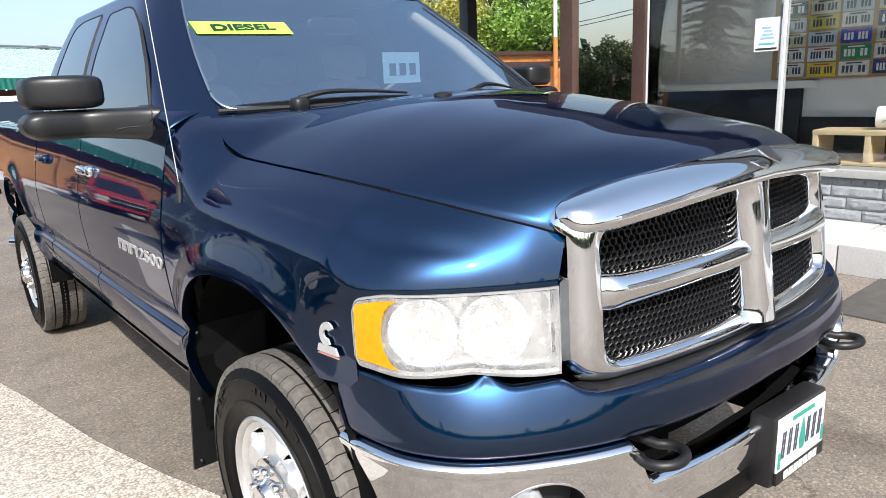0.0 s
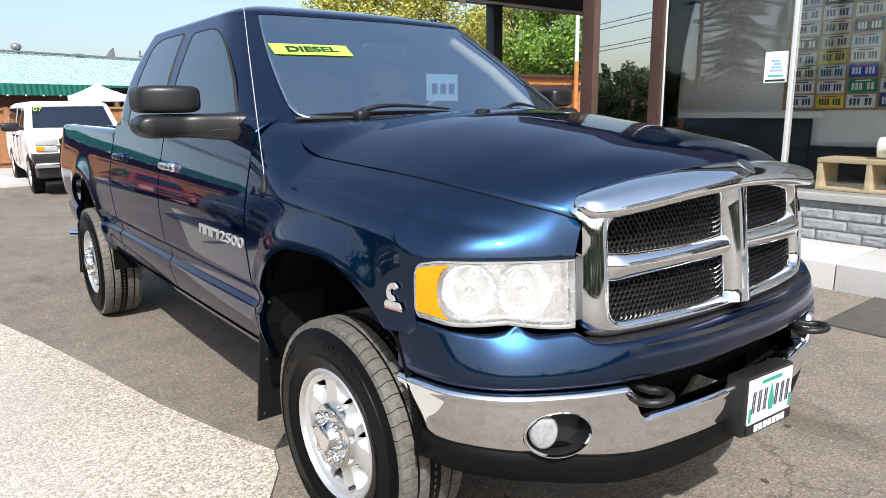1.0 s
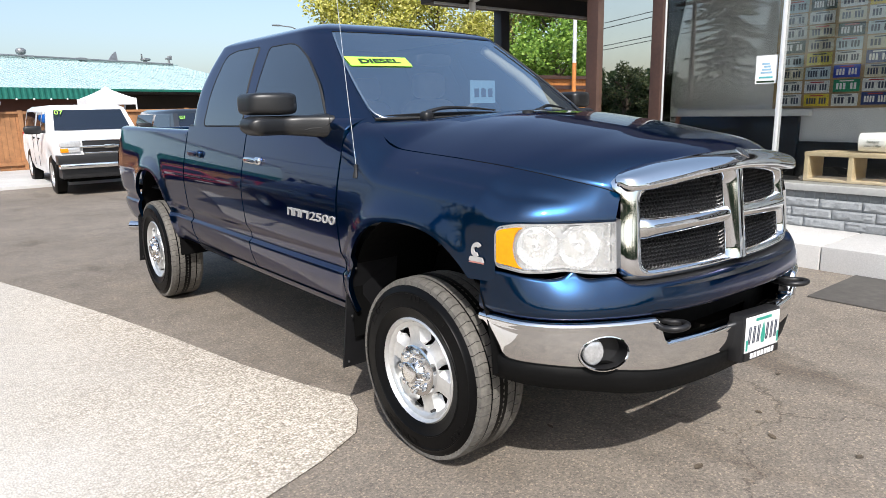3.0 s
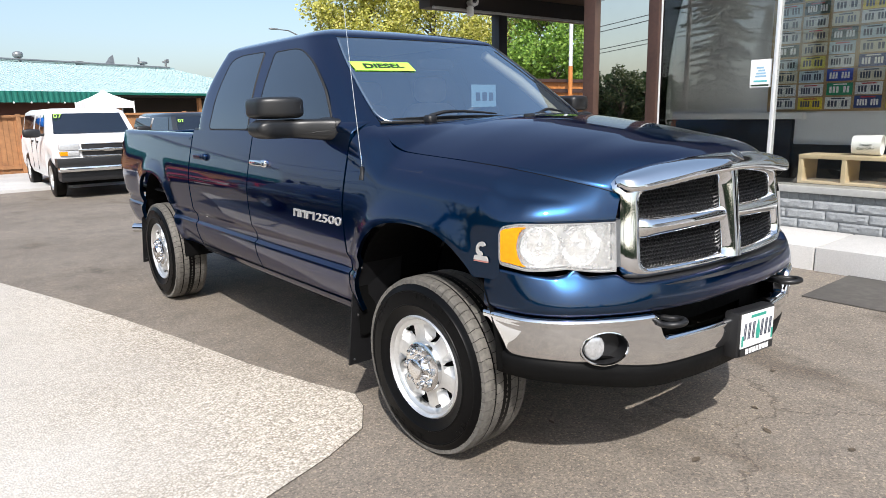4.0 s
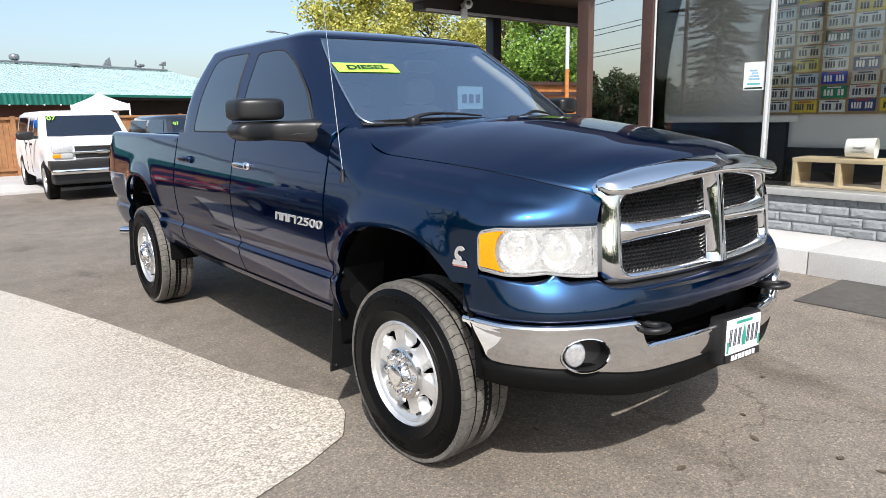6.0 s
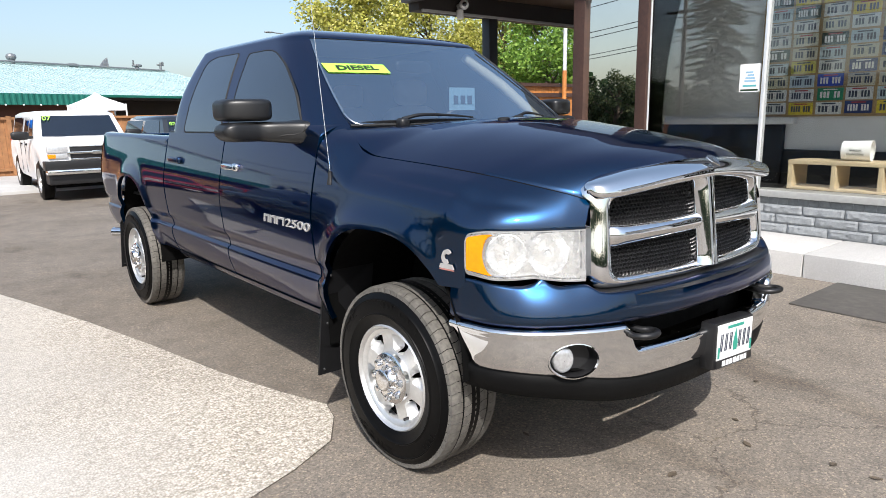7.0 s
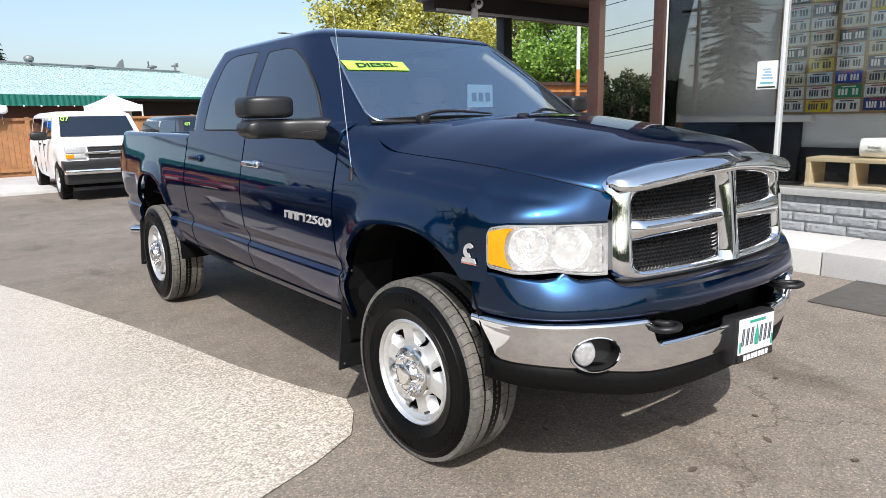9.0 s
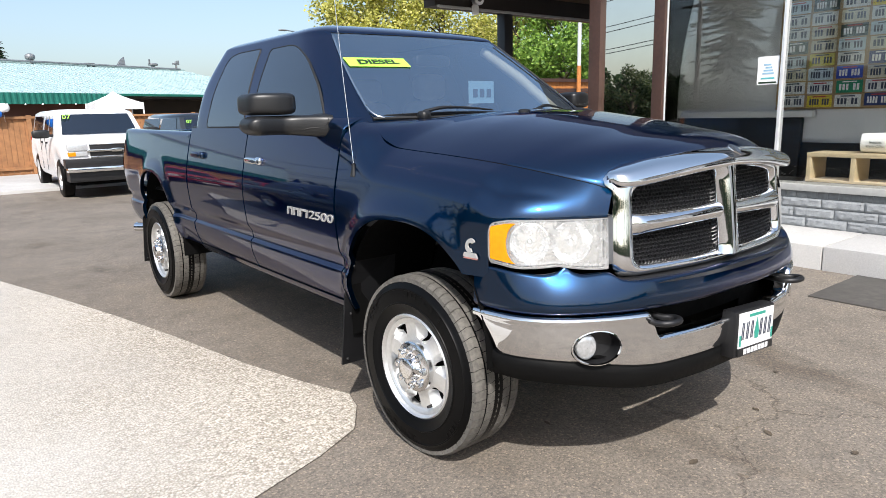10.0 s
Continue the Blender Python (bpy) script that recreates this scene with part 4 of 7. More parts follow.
def build_headlight(s):
    def patch(w0, w1, out, shrink, nw=30, nz=14, jitter=0.0):
        rows = []
        ws_ = sorted(lin(w0, w1, nw) + [w0 + 0.03 * q * q for q in lin(0.1, 1, 9)])
        for w in ws_:
            a, b = hl_low(w) + shrink, hl_top(w) - shrink
            rows.append([(lambda p: Vector((s * p.x, p.y, p.z)))(corner_point(w, z, out)) for z in lin(a, b, nz)])
        return rows

    bm = bmesh.new()
    add_grid(bm, patch(HL_W0, HL_W1, 0.004, 0.004))
    lamp = part("headlight", bm, M["lens"], truck, "clear headlight lens over two chrome reflectors")
    lamp.visible_shadow = False
    bm = bmesh.new()
    r0, r1 = patch(HL_W0 - 0.004, HL_W1 + 0.004, 0.004, -0.002), patch(HL_W0 + 0.002, HL_W1 - 0.002, 0.0045, 0.0025)

    def rim(rows):
        return [r[0] for r in rows] + rows[-1][1:] + [r[-1] for r in reversed(rows[:-1])] + list(reversed(rows[0][1:-1]))

    a, b = rim(r0), rim(r1)
    c = rim(patch(HL_W0 - 0.004, HL_W1 + 0.004, -0.03, -0.002))
    add_grid(bm, [c, a, b], cyclic=True)
    part("bezel", bm, M["hl_rim"], lamp)
    bm = bmesh.new()
    add_grid(bm, patch(HL_W0 + 0.002, HL_W1, -0.045, 0.0, 40, 16))
    part("housing", bm, M["reflector"], lamp)
    bm = bmesh.new()
    w1 = HL_W0 + 0.168
    rows = []
    for w in lin(HL_W0 + 0.010, w1, 14):
        lo, hi = hl_low(w) + 0.015, hl_top(w) - 0.010
        u = (w - HL_W0) / 0.175
        k = 0.0
        rows.append([(lambda p: Vector((s * p.x, p.y, p.z)))(corner_point(min(w, w1 - 0.085 * math.sin(math.pi * q) ** 0.7 * u), lo + (hi - lo) * q, 0.0065)) for q in lin(0, 1, 13)])
    add_grid(bm, rows)
    part("turn_signal", bm, M["amber"], lamp, "amber turn signal lens")
    for w, r in ((0.540, 0.073), (0.785, 0.075)):
        p = corner_point(w, 1.026, -0.012)
        d = (corner_point(w, 1.026, 0.1) - p).normalized()
        z = Vector((0, 0, 1))
        mloc = look(p, p + d)
        bm = bmesh.new()
        rows = []
        for k_, t in enumerate(lin(0.12, 1, 12)):
            rows.append([mloc @ Vector((r * t * math.cos(a), r * t * math.sin(a), 0.055 * (1 - t * t) + (0.004 if (i_ + k_) % 2 and t < 0.95 else 0))) for i_, a in enumerate(lin(0, math.tau, 41)[:-1])])
        for v in rows:
            for q in v:
                q.x *= s
        add_grid(bm, rows, cyclic=True)
        part("reflector_bowl", bm, M["reflector"], lamp, sharp=12)
        bm = bmesh.new()
        c = mloc @ Vector((0, 0, 0.02))
        bmesh.ops.create_uvsphere(bm, u_segments=14, v_segments=8, radius=0.016, matrix=Matrix.Translation((s * c.x, c.y, c.z)))
        part("bulb_shield", bm, M["chrome"], lamp)
        bm = bmesh.new()
        add_tube(bm, [(lambda q: Vector((s * q.x, q.y, q.z)))(mloc @ Vector((r * math.cos(a), r * math.sin(a), 0))) for a in lin(0, math.tau, 41)], 0.002, 6, caps=False)
        part("bowl_rim", bm, M["chrome"], lamp)


M["hl_rim"] = plain("grey_lamp_rim", (0.32, 0.32, 0.32), 0.4, 0.2)
for s in (-1, 1):
    build_headlight(s)

# bumper
BUMP = [(0.93, -0.40, 0), (0.926, -0.47, 0), (0.897, -0.60, 0), (0.815, -0.72, 0), (0.665, -0.825, 0), (0.507, -0.893, 0), (0.25, -0.945, 0), (0, -0.958, 0)]
BUMP = BUMP + [(-x, y, 0) for x, y, z in reversed(BUMP[:-1])]


def bump_point(u, z, inset):
    p = chain(BUMP, u)
    d = (chain(BUMP, min(1, u + 0.004)) - chain(BUMP, max(0, u - 0.004))).normalized()
    n = Vector((d.y, -d.x, 0))
    if n.dot(Vector((p.x, p.y + 0.2, 0))) > 0:
        n = -n
    return Vector((p.x, p.y, z)) + n * inset


CORNER_LINE = [chain(CORNER, w) for w in lin(0, 1, 90)]


def shelf(u):
    """How far behind the bumper's face the headlight stands."""
    best = (9.0, 0.02)
    for o in lin(0.006, 0.13, 80):
        p = bump_point(u, 0.0, o)
        d = min(math.hypot(abs(p.x) - c.x, p.y - c.y) for c in CORNER_LINE)
        best = min(best, (d, o))
    return max(0.008, best[1] - 0.006)


def bump_at(x):
    """Where along the bumper's line it has the half width x."""
    a, b = 0.02, 0.5
    for _ in range(24):
        c = (a + b) / 2
        a, b = (c, b) if abs(chain(BUMP, c).x) > x else (a, c)
    return (a + b) / 2


COVER_TOP = [(0.0, 0.889), (0.53, 0.882), (0.60, 0.888), (0.652, 0.916), (0.685, 0.914), (0.735, 0.911), (0.768, 0.923), (0.790, 0.939), (0.815, 0.923), (0.855, 0.914), (0.90, 0.920), (0.925, 0.932), (0.95, 0.936)]


def build_bumper():
    us = lin(0, 1, 181)
    bm = bmesh.new()
    rows = []
    SHELF = [(0.0, 0.030), (0.50, 0.030)]
    for k in (44, 36, 28, 20, 12, 6):
        SHELF.append((abs(chain(BUMP, us[k]).x), shelf(us[k])))
    SHELF = sorted(q for q in SHELF if q[0] <= 0.5 or q[0] > 0.62)
    for u in us:
        x = abs(chain(BUMP, u).x)
        top = spline(COVER_TOP, x)
        deep = spline(SHELF, x)
        face = [(deep * min(1.0, (z - 0.80) / 0.125) ** 1.6, z) for z in lin(top - 0.004, 0.80, 16)]
        prof = [(deep + 0.03, top - 0.010), (deep + 0.010, top - 0.001), (deep + 0.004, top)] + face + [(-0.001, 0.79), (0.004, 0.780), (0.012, 0.772), (0.024, 0.767), (0.06, 0.767)]
        rows.append([bump_point(u, z, o) for o, z in prof])
    add_grid(bm, rows)
    part("bumper_cover", bm, M["blue"], truck, "blue upper bumper cover", sharp=70)
    bm = bmesh.new()
    add_grid(bm, [[Vector((x, grille_y(x, 0.89) + 0.03, 0.885)) for x in lin(-0.575, 0.575, 41)],
                  [Vector((x, grille_y(x, 0.89) - 0.035, 0.884)) for x in lin(-0.575, 0.575, 41)],
                  [Vector((x * 1.02, grille_y(x, 0.89) - 0.075 + 0.06 * (x / 0.64) ** 4, 0.866)) for x in lin(-0.575, 0.575, 41)]])
    part("step_pad", bm, M["black"], truck, "black plastic pad below the grille")
    # chrome face bar
    bm = bmesh.new()
    rows = []

    def face_top(x):
        return 0.764 - 0.098 * smooth01((0.515 - x) / 0.055)

    def face_low(x):
        return 0.595 - 0.055 * smooth01((0.9 - x) / 0.5)

    us = sorted(lin(0, 1, 221) + [0.5 + sg * q for sg in (-1, 1) for q in (0.180, 0.183, 0.186, 0.189, 0.192, 0.195, 0.198)])
    for u in us:
        x = abs(chain(BUMP, u).x)
        t, b = face_top(x), face_low(x)
        end = min(u, 1 - u) * 2.62
        b = max(b, t - 0.012 - (t - b) * min(1.0, end / 0.13))
        prof = [(0.05, t - 0.001), (0.012, t), (-0.004, t - 0.006), (-0.007, t - 0.016), (-0.003, t - 0.028)]
        for k in range(1, 15):
            q = k / 15
            prof.append((-0.003 + 0.012 * q**2.5, t - 0.028 + (b - t + 0.04) * q))
        prof += [(0.016, b + 0.006), (0.03, b), (0.06, b + 0.004)]
        rows.append([bump_point(u, z, o) for o, z in prof])
    vs = add_grid(bm, rows)
    gone = []
    for f in bm.faces:
        c = f.calc_center_median()
        d = math.hypot((abs(c.x) - 0.695) / 0.082, (c.z - 0.648) / 0.064)
        if d < 1 and c.y < -0.5:
            gone.append(f)
    bmesh.ops.delete(bm, geom=gone, context="FACES")
    # draw the cut edge onto the oval
    for v in {v for e in bm.edges if e.is_boundary for v in e.verts}:
        d = math.hypot((abs(v.co.x) - 0.695) / 0.082, (v.co.z - 0.648) / 0.064)
        if 0.5 < d < 1.5 and v.co.y < -0.5:
            a0 = bump_point(bump_at(abs(v.co.x)), v.co.z, 0.0).y
            sg = 1 if v.co.x > 0 else -1
            v.co.x = sg * (0.695 + (abs(v.co.x) - 0.695) / d)
            v.co.z = 0.648 + (v.co.z - 0.648) / d
            v.co.y += bump_point(bump_at(abs(v.co.x)), v.co.z, 0.0).y - a0
    bumper = part("bumper_bar", bm, M["chrome"], truck, "chrome front bumper bar", sharp=70)
    bm = bmesh.new()
    rows = []
    for u in lin(0.02, 0.98, 121):
        x = abs(chain(BUMP, u).x)
        b = face_low(x)
        rows.append([bump_point(u, z, o) for o, z in ((0.05, b + 0.02), (0.02, b + 0.002), (0.018, b - 0.03), (0.03, b - 0.085), (0.06, b - 0.10), (0.2, b - 0.09))])
    add_grid(bm, rows)
    part("air_dam", bm, M["dam_black"], truck, "black lower air dam", sharp=70)
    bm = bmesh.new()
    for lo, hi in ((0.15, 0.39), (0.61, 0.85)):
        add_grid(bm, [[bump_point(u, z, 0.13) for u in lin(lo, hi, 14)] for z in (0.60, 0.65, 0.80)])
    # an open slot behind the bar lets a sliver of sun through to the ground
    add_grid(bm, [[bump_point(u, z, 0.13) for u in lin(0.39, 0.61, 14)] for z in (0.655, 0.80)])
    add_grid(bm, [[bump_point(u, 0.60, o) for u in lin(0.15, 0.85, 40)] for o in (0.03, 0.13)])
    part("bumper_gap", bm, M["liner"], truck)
    for sx in (-1, 1):
        # fog lamp in its oval recess
        uu = bump_at(0.695)
        p = bump_point(uu, 0.648, 0.0)
        d = (bump_point(uu, 0.648, -0.1) - p).normalized()
        p.x, d.x = sx * abs(p.x), sx * abs(d.x)
        mloc = look(p, p + d)

        def ring(rx, rz, back, n=40):
            out = []
            for a in lin(0, math.tau, n + 1)[:-1]:
                q = mloc @ Vector((rx * math.cos(a), rz * math.sin(a), 0))
                uq = bump_at(abs(q.x))
                yy = bump_point(uq, q.z, 0.0).y
                out.append(Vector((q.x, yy, q.z)) - d * back)
            return out

        bm = bmesh.new()
        add_grid(bm, [ring(0.0955, 0.067, 0.02), ring(0.095, 0.0665, -0.0035), ring(0.091, 0.063, -0.0045), ring(0.087, 0.060, 0.003)], cyclic=True)
        part("fog_ring", bm, M["chrome"], bumper)
        bm = bmesh.new()
        rows = [ring(0.089, 0.062, 0.0), ring(0.086, 0.059, 0.03), ring(0.075, 0.052, 0.055), ring(0.03, 0.02, 0.06)]
        vs = add_grid(bm, rows, cyclic=True)
        bm.faces.new(vs[-1])
        part("fog_recess", bm, M["black"], bumper)
        bm = bmesh.new()
        mm = mloc @ pose(0.038 if sx < 0 else -0.038, 0.0, 0.020)
        rows = []
        for t in lin(0.02, 1, 10):
            rows.append([mm @ Vector((0.040 * t * math.cos(a), 0.050 * t * math.sin(a), -0.014 * math.sqrt(max(0, 1 - t * t)))) for a in lin(0, math.tau, 29)[:-1]])
        rows.append([mm @ Vector((0.040 * math.cos(a), 0.050 * math.sin(a), 0.03)) for a in lin(0, math.tau, 29)[:-1]])
        add_grid(bm, rows, cyclic=True)
        part("fog_lamp", bm, M["pale_lens"], bumper, "round clear fog lamp")
        # tow hook
        bm = bmesh.new()
        pts = []
        for a in lin(-0.25 * math.pi, 1.25 * math.pi, 22):
            pts.append((sx * 0.455 + 0.052 * math.cos(a), -0.925 - 0.045 * math.sin(a), 0.728 + 0.004 * math.sin(a)))
        add_tube(bm, [(pts[0][0] - 0.01, -0.80, 0.726)] + pts + [(pts[-1][0] + 0.01, -0.80, 0.726)], 0.012, 10)
        part("tow_hook", bm, M["black"], truck, "black steel tow hook", sharp=80)
    # plate on its holder
    bm = bmesh.new()
    add_box(bm, (-0.085, -0.992, 0.505), (0.262, -0.93, 0.702), 0.012)
    holder = part("plate_holder", bm, M["black"], truck, "black plastic number plate holder")
    plate = box_part("number_plate", (-0.062, -0.997, 0.545), (0.242, -0.9925, 0.692), M["white"], holder, 0.001, "white number plate with unreadable dark bars")
    for k in range(7):
        if k == 3:
            continue
        x = -0.048 + k * 0.0395
        for dx, w in ((0.004, 0.007), (0.016, 0.008)):
            bm = bmesh.new()
            add_poly(bm, [(x + dx, -0.9985, 0.580), (x + dx + w, -0.9985, 0.580), (x + dx + w + 0.008, -0.9985, 0.652), (x + dx + 0.008, -0.9985, 0.652)], (0, 0.0012, 0))
            part("plate_bar", bm, M["plate_ink"], plate, smooth=False)
    bm = bmesh.new()
    add_poly(bm, [(0.076, -0.9985, 0.572), (0.104, -0.9985, 0.572), (0.112, -0.9985, 0.60), (0.103, -0.9985, 0.632), (0.092, -0.9985, 0.664), (0.080, -0.9985, 0.632), (0.070, -0.9985, 0.60)], (0, 0.001, 0))
    part("plate_tree", bm, M["plate_green"], plate, smooth=False)
    for x0, x1 in ((-0.058, -0.044), (0.224, 0.238)):
        box_part("corner_tab", (x0, -0.9986, 0.555), (x1, -0.997, 0.60), M["plate_green"], plate, 0.0)
    box_part("plate_line", (0.02, -0.9986, 0.670), (0.16, -0.997, 0.682), M["plate_green"], plate, 0.0)
    box_part("frame_strip", (-0.065, -0.9995, 0.512), (0.245, -0.992, 0.546), M["black"], holder, 0.001)
    for k in range(7):
        x = -0.02 + k * 0.032
        box_part("frame_mark", (x, -1.001, 0.518), (x + 0.024, -0.9995, 0.54), M["white"], holder, 0.0)


M["plate_ink"] = plain("plate_ink", (0.05, 0.06, 0.09), 0.5)
M["plate_green"] = plain("plate_green", (0.03, 0.33, 0.25), 0.5)
build_bumper()
for ob in truck.children_recursive:
    if ob.name.startswith(("plate_holder", "number_plate", "plate_", "frame_strip", "frame_mark", "corner_tab")) and ob.type == "MESH":
        for v in ob.data.vertices:
            v.co.z -= 0.008 + 0.06 * (v.co.x + 0.085)
            v.co.x = -0.075 + (v.co.x + 0.085) * 0.92


# wheels
def build_wheel(x, y, s, steer=0.0):
    """x: the outer face of the rim."""
    m0 = pose(x, y, TYRE_R, 0, 0, steer + (0 if s > 0 else 180))
    wheel = new("wheel")
    wheel.parent = truck
    wheel.empty_display_size = 0.1
    wheel.matrix_basis = m0
    W = 0.275
    prof = [(-0.255, 0.225), (-0.262, 0.26), (-0.262, 0.31), (-0.250, 0.36), (-0.232, 0.392), (-0.21, 0.401), (-0.12, 0.405), (-0.03, 0.401), (-0.008, 0.392), (0.012, 0.362), (0.0165, 0.352), (0.0205, 0.350), (0.0205, 0.346), (0.018, 0.344), (0.0205, 0.322), (0.0215, 0.290), (0.0245, 0.288), (0.0245, 0.283), (0.021, 0.280), (0.016, 0.255), (0.006, 0.238), (-0.004, 0.226)]
    bm = bmesh.new()
    add_spin(bm, prof, 96)
    part("tyre", bm, M["tyre"], wheel, "worn black all-terrain tyre")
    bm = bmesh.new()
    rngt = random.Random(9)
    for a0, n in ((0.9, 9), (2.3, 6), (4.0, 9), (5.4, 6)):
        for k in range(n):
            if rngt.random() < 0.12:
                continue
            a1 = a0 + k * 0.085
            for r0, r1, w in ((0.318, 0.346, 0.012), (0.318, 0.324, 0.030), (0.340, 0.346, 0.030)):
                if rngt.random() < 0.25:
                    continue
                ring_ = [(r0, a1), (r1, a1), (r1, a1 + w / 0.33), (r0, a1 + w / 0.33)]
                add_poly(bm, [(0.0195, r * math.cos(a), r * math.sin(a)) for r, a in ring_], (0.0022, 0, 0))
    me = bpy.data.meshes.new("sidewall_lettering")
    bm.to_mesh(me)
    bm.free()
    finish(me, new("sidewall_lettering", me), M["tyre"], wheel, "raised unreadable lettering on the sidewall")["kind"] = "stuff"
    bm = bmesh.new()
    blocks = 58
    lanes = ((-0.246, -0.190, 0.0), (-0.1845, -0.140, 0.5), (-0.1345, -0.105, 0.15), (-0.0995, -0.056, 0.6), (-0.0505, 0.004, 0.1))
    for lo, hi, off in lanes:
        for k in range(blocks):
            a0 = (k + off) * math.tau / blocks
            a1 = a0 + math.tau / blocks * 0.93
            rows = []
            for a in (a0, (a0 + a1) / 2, a1):
                row = []
                for xx, dr in ((lo, -0.012), (lo + 0.002, 0.005), ((lo + hi) / 2, 0.006), (hi - 0.002, 0.005), (hi, -0.012)):
                    r = 0.399 - 0.010 * (max(0.0, abs(xx + 0.12) - 0.085) / 0.04) ** 2 + dr
                    aa = a + 0.010 * math.sin((xx + 0.12) * 90)
                    row.append(Vector((xx, r * math.cos(aa), r * math.sin(aa))))
                rows.append(row)
            add_grid(bm, [[p * 1.0 for p in rows[0]]] + rows[1:])
            e0 = [p - Vector((0, math.cos(a0) * 0.012, math.sin(a0) * 0.012)) for p in rows[0]]
            e1 = [p - Vector((0, math.cos(a1) * 0.012, math.sin(a1) * 0.012)) for p in rows[-1]]
            add_grid(bm, [e0, rows[0]])
            add_grid(bm, [rows[-1], e1])
    me = bpy.data.meshes.new("tread")
    bm.to_mesh(me)
    bm.free()
    finish(me, new("tread", me), M["tread"], wheel, "dusty worn tread blocks")
    bm = bmesh.new()
    add_spin(bm, [(-0.25, 0.215), (-0.03, 0.212), (-0.012, 0.214), (0.004, 0.222), (0.010, 0.230), (0.005, 0.236), (-0.01, 0.234)], 72)
    rim = part("rim", bm, M["alloy"], wheel, "six-spoke cast alloy rim")
    bm = bmesh.new()
    for k in range(6):
        a = k * math.tau / 6 + 0.785
        rows = []
        sixth = math.pi / 6
        for r, open_ in ((0.070, 0), (0.100, 0), (0.122, 0), (0.124, 0.55), (0.128, 0.85), (0.135, 1), (0.148, 1), (0.160, 1), (0.172, 1), (0.184, 1), (0.191, 0.94), (0.1955, 0.75), (0.198, 0.45), (0.199, 0), (0.208, 0), (0.217, 0)):
            edge = sixth - open_ * (sixth - math.asin(0.040 / r))
            t = (r - 0.07) / 0.147
            face = -0.010 - 0.012 * smooth01(t * 1.6) + 0.016 * smooth01((t - 0.80) / 0.2)
            row = []
            for q, dx in ((-1, -0.05), (-1.0, -0.007 * open_), (-0.90, 0.0), (-0.45, 0.001), (0, 0.0015), (0.45, 0.001), (0.90, 0.0), (1.0, -0.007 * open_), (1, -0.05)):
                ang = edge * q
                if dx == -0.05:
                    # sloping wall of the pocket, down to a small opening
                    dx = -0.042 * open_
                    ang = q * (edge + (sixth - edge) * 0.62 * open_)
                aa = a + ang
                row.append(Vector((face + dx, r * math.cos(aa), r * math.sin(aa))))
            rows.append(row)
        add_grid(bm, rows)
    part("spokes", bm, M["alloy"], rim, sharp=28)
    # near-black disc behind the spokes stands in for the barrel's shade
    bm = bmesh.new()
    add_spin(bm, [(-0.062, 0.213), (-0.062, 0.08), (-0.05, 0.07)], 48)
    part("brake_disc", bm, M["liner"], wheel)
    bm = bmesh.new()
    add_spin(bm, [(-0.03, 0.116), (0.006, 0.113), (0.012, 0.104), (0.014, 0.060), (0.026, 0.052), (0.046, 0.047), (0.051, 0.040), (0.052, 0.001)], 48)
    cap = part("hub_cap", bm, M["hub_chrome"], wheel, "chrome hub cap")
    for k in range(8):
        a = k * math.tau / 8
        bm = bmesh.new()
        add_spin(bm, [(0.008, 0.017), (0.026, 0.0155), (0.034, 0.013), (0.037, 0.006), (0.0375, 0.0005)], 12, pose(0, 0.083 * math.cos(a), 0.083 * math.sin(a)))
        part("lug_nut", bm, M["hub_chrome"], cap)
    bm = bmesh.new()
    add_spin(bm, [(-0.012, 0.007), (0.012, 0.006), (0.014, 0.001)], 8, pose(0, 0.185 * math.cos(-1.0), 0.185 * math.sin(-1.0)))
    part("valve", bm, M["black"], rim)
    return wheel


FRONT_FACE, REAR_FACE = 0.935, 0.985
build_wheel(-FRONT_FACE, 0.0, -1, 2.0)
build_wheel(FRONT_FACE, 0.0, 1, 2.0)
build_wheel(-REAR_FACE, AXLE_R, -1)
build_wheel(REAR_FACE, AXLE_R, 1)


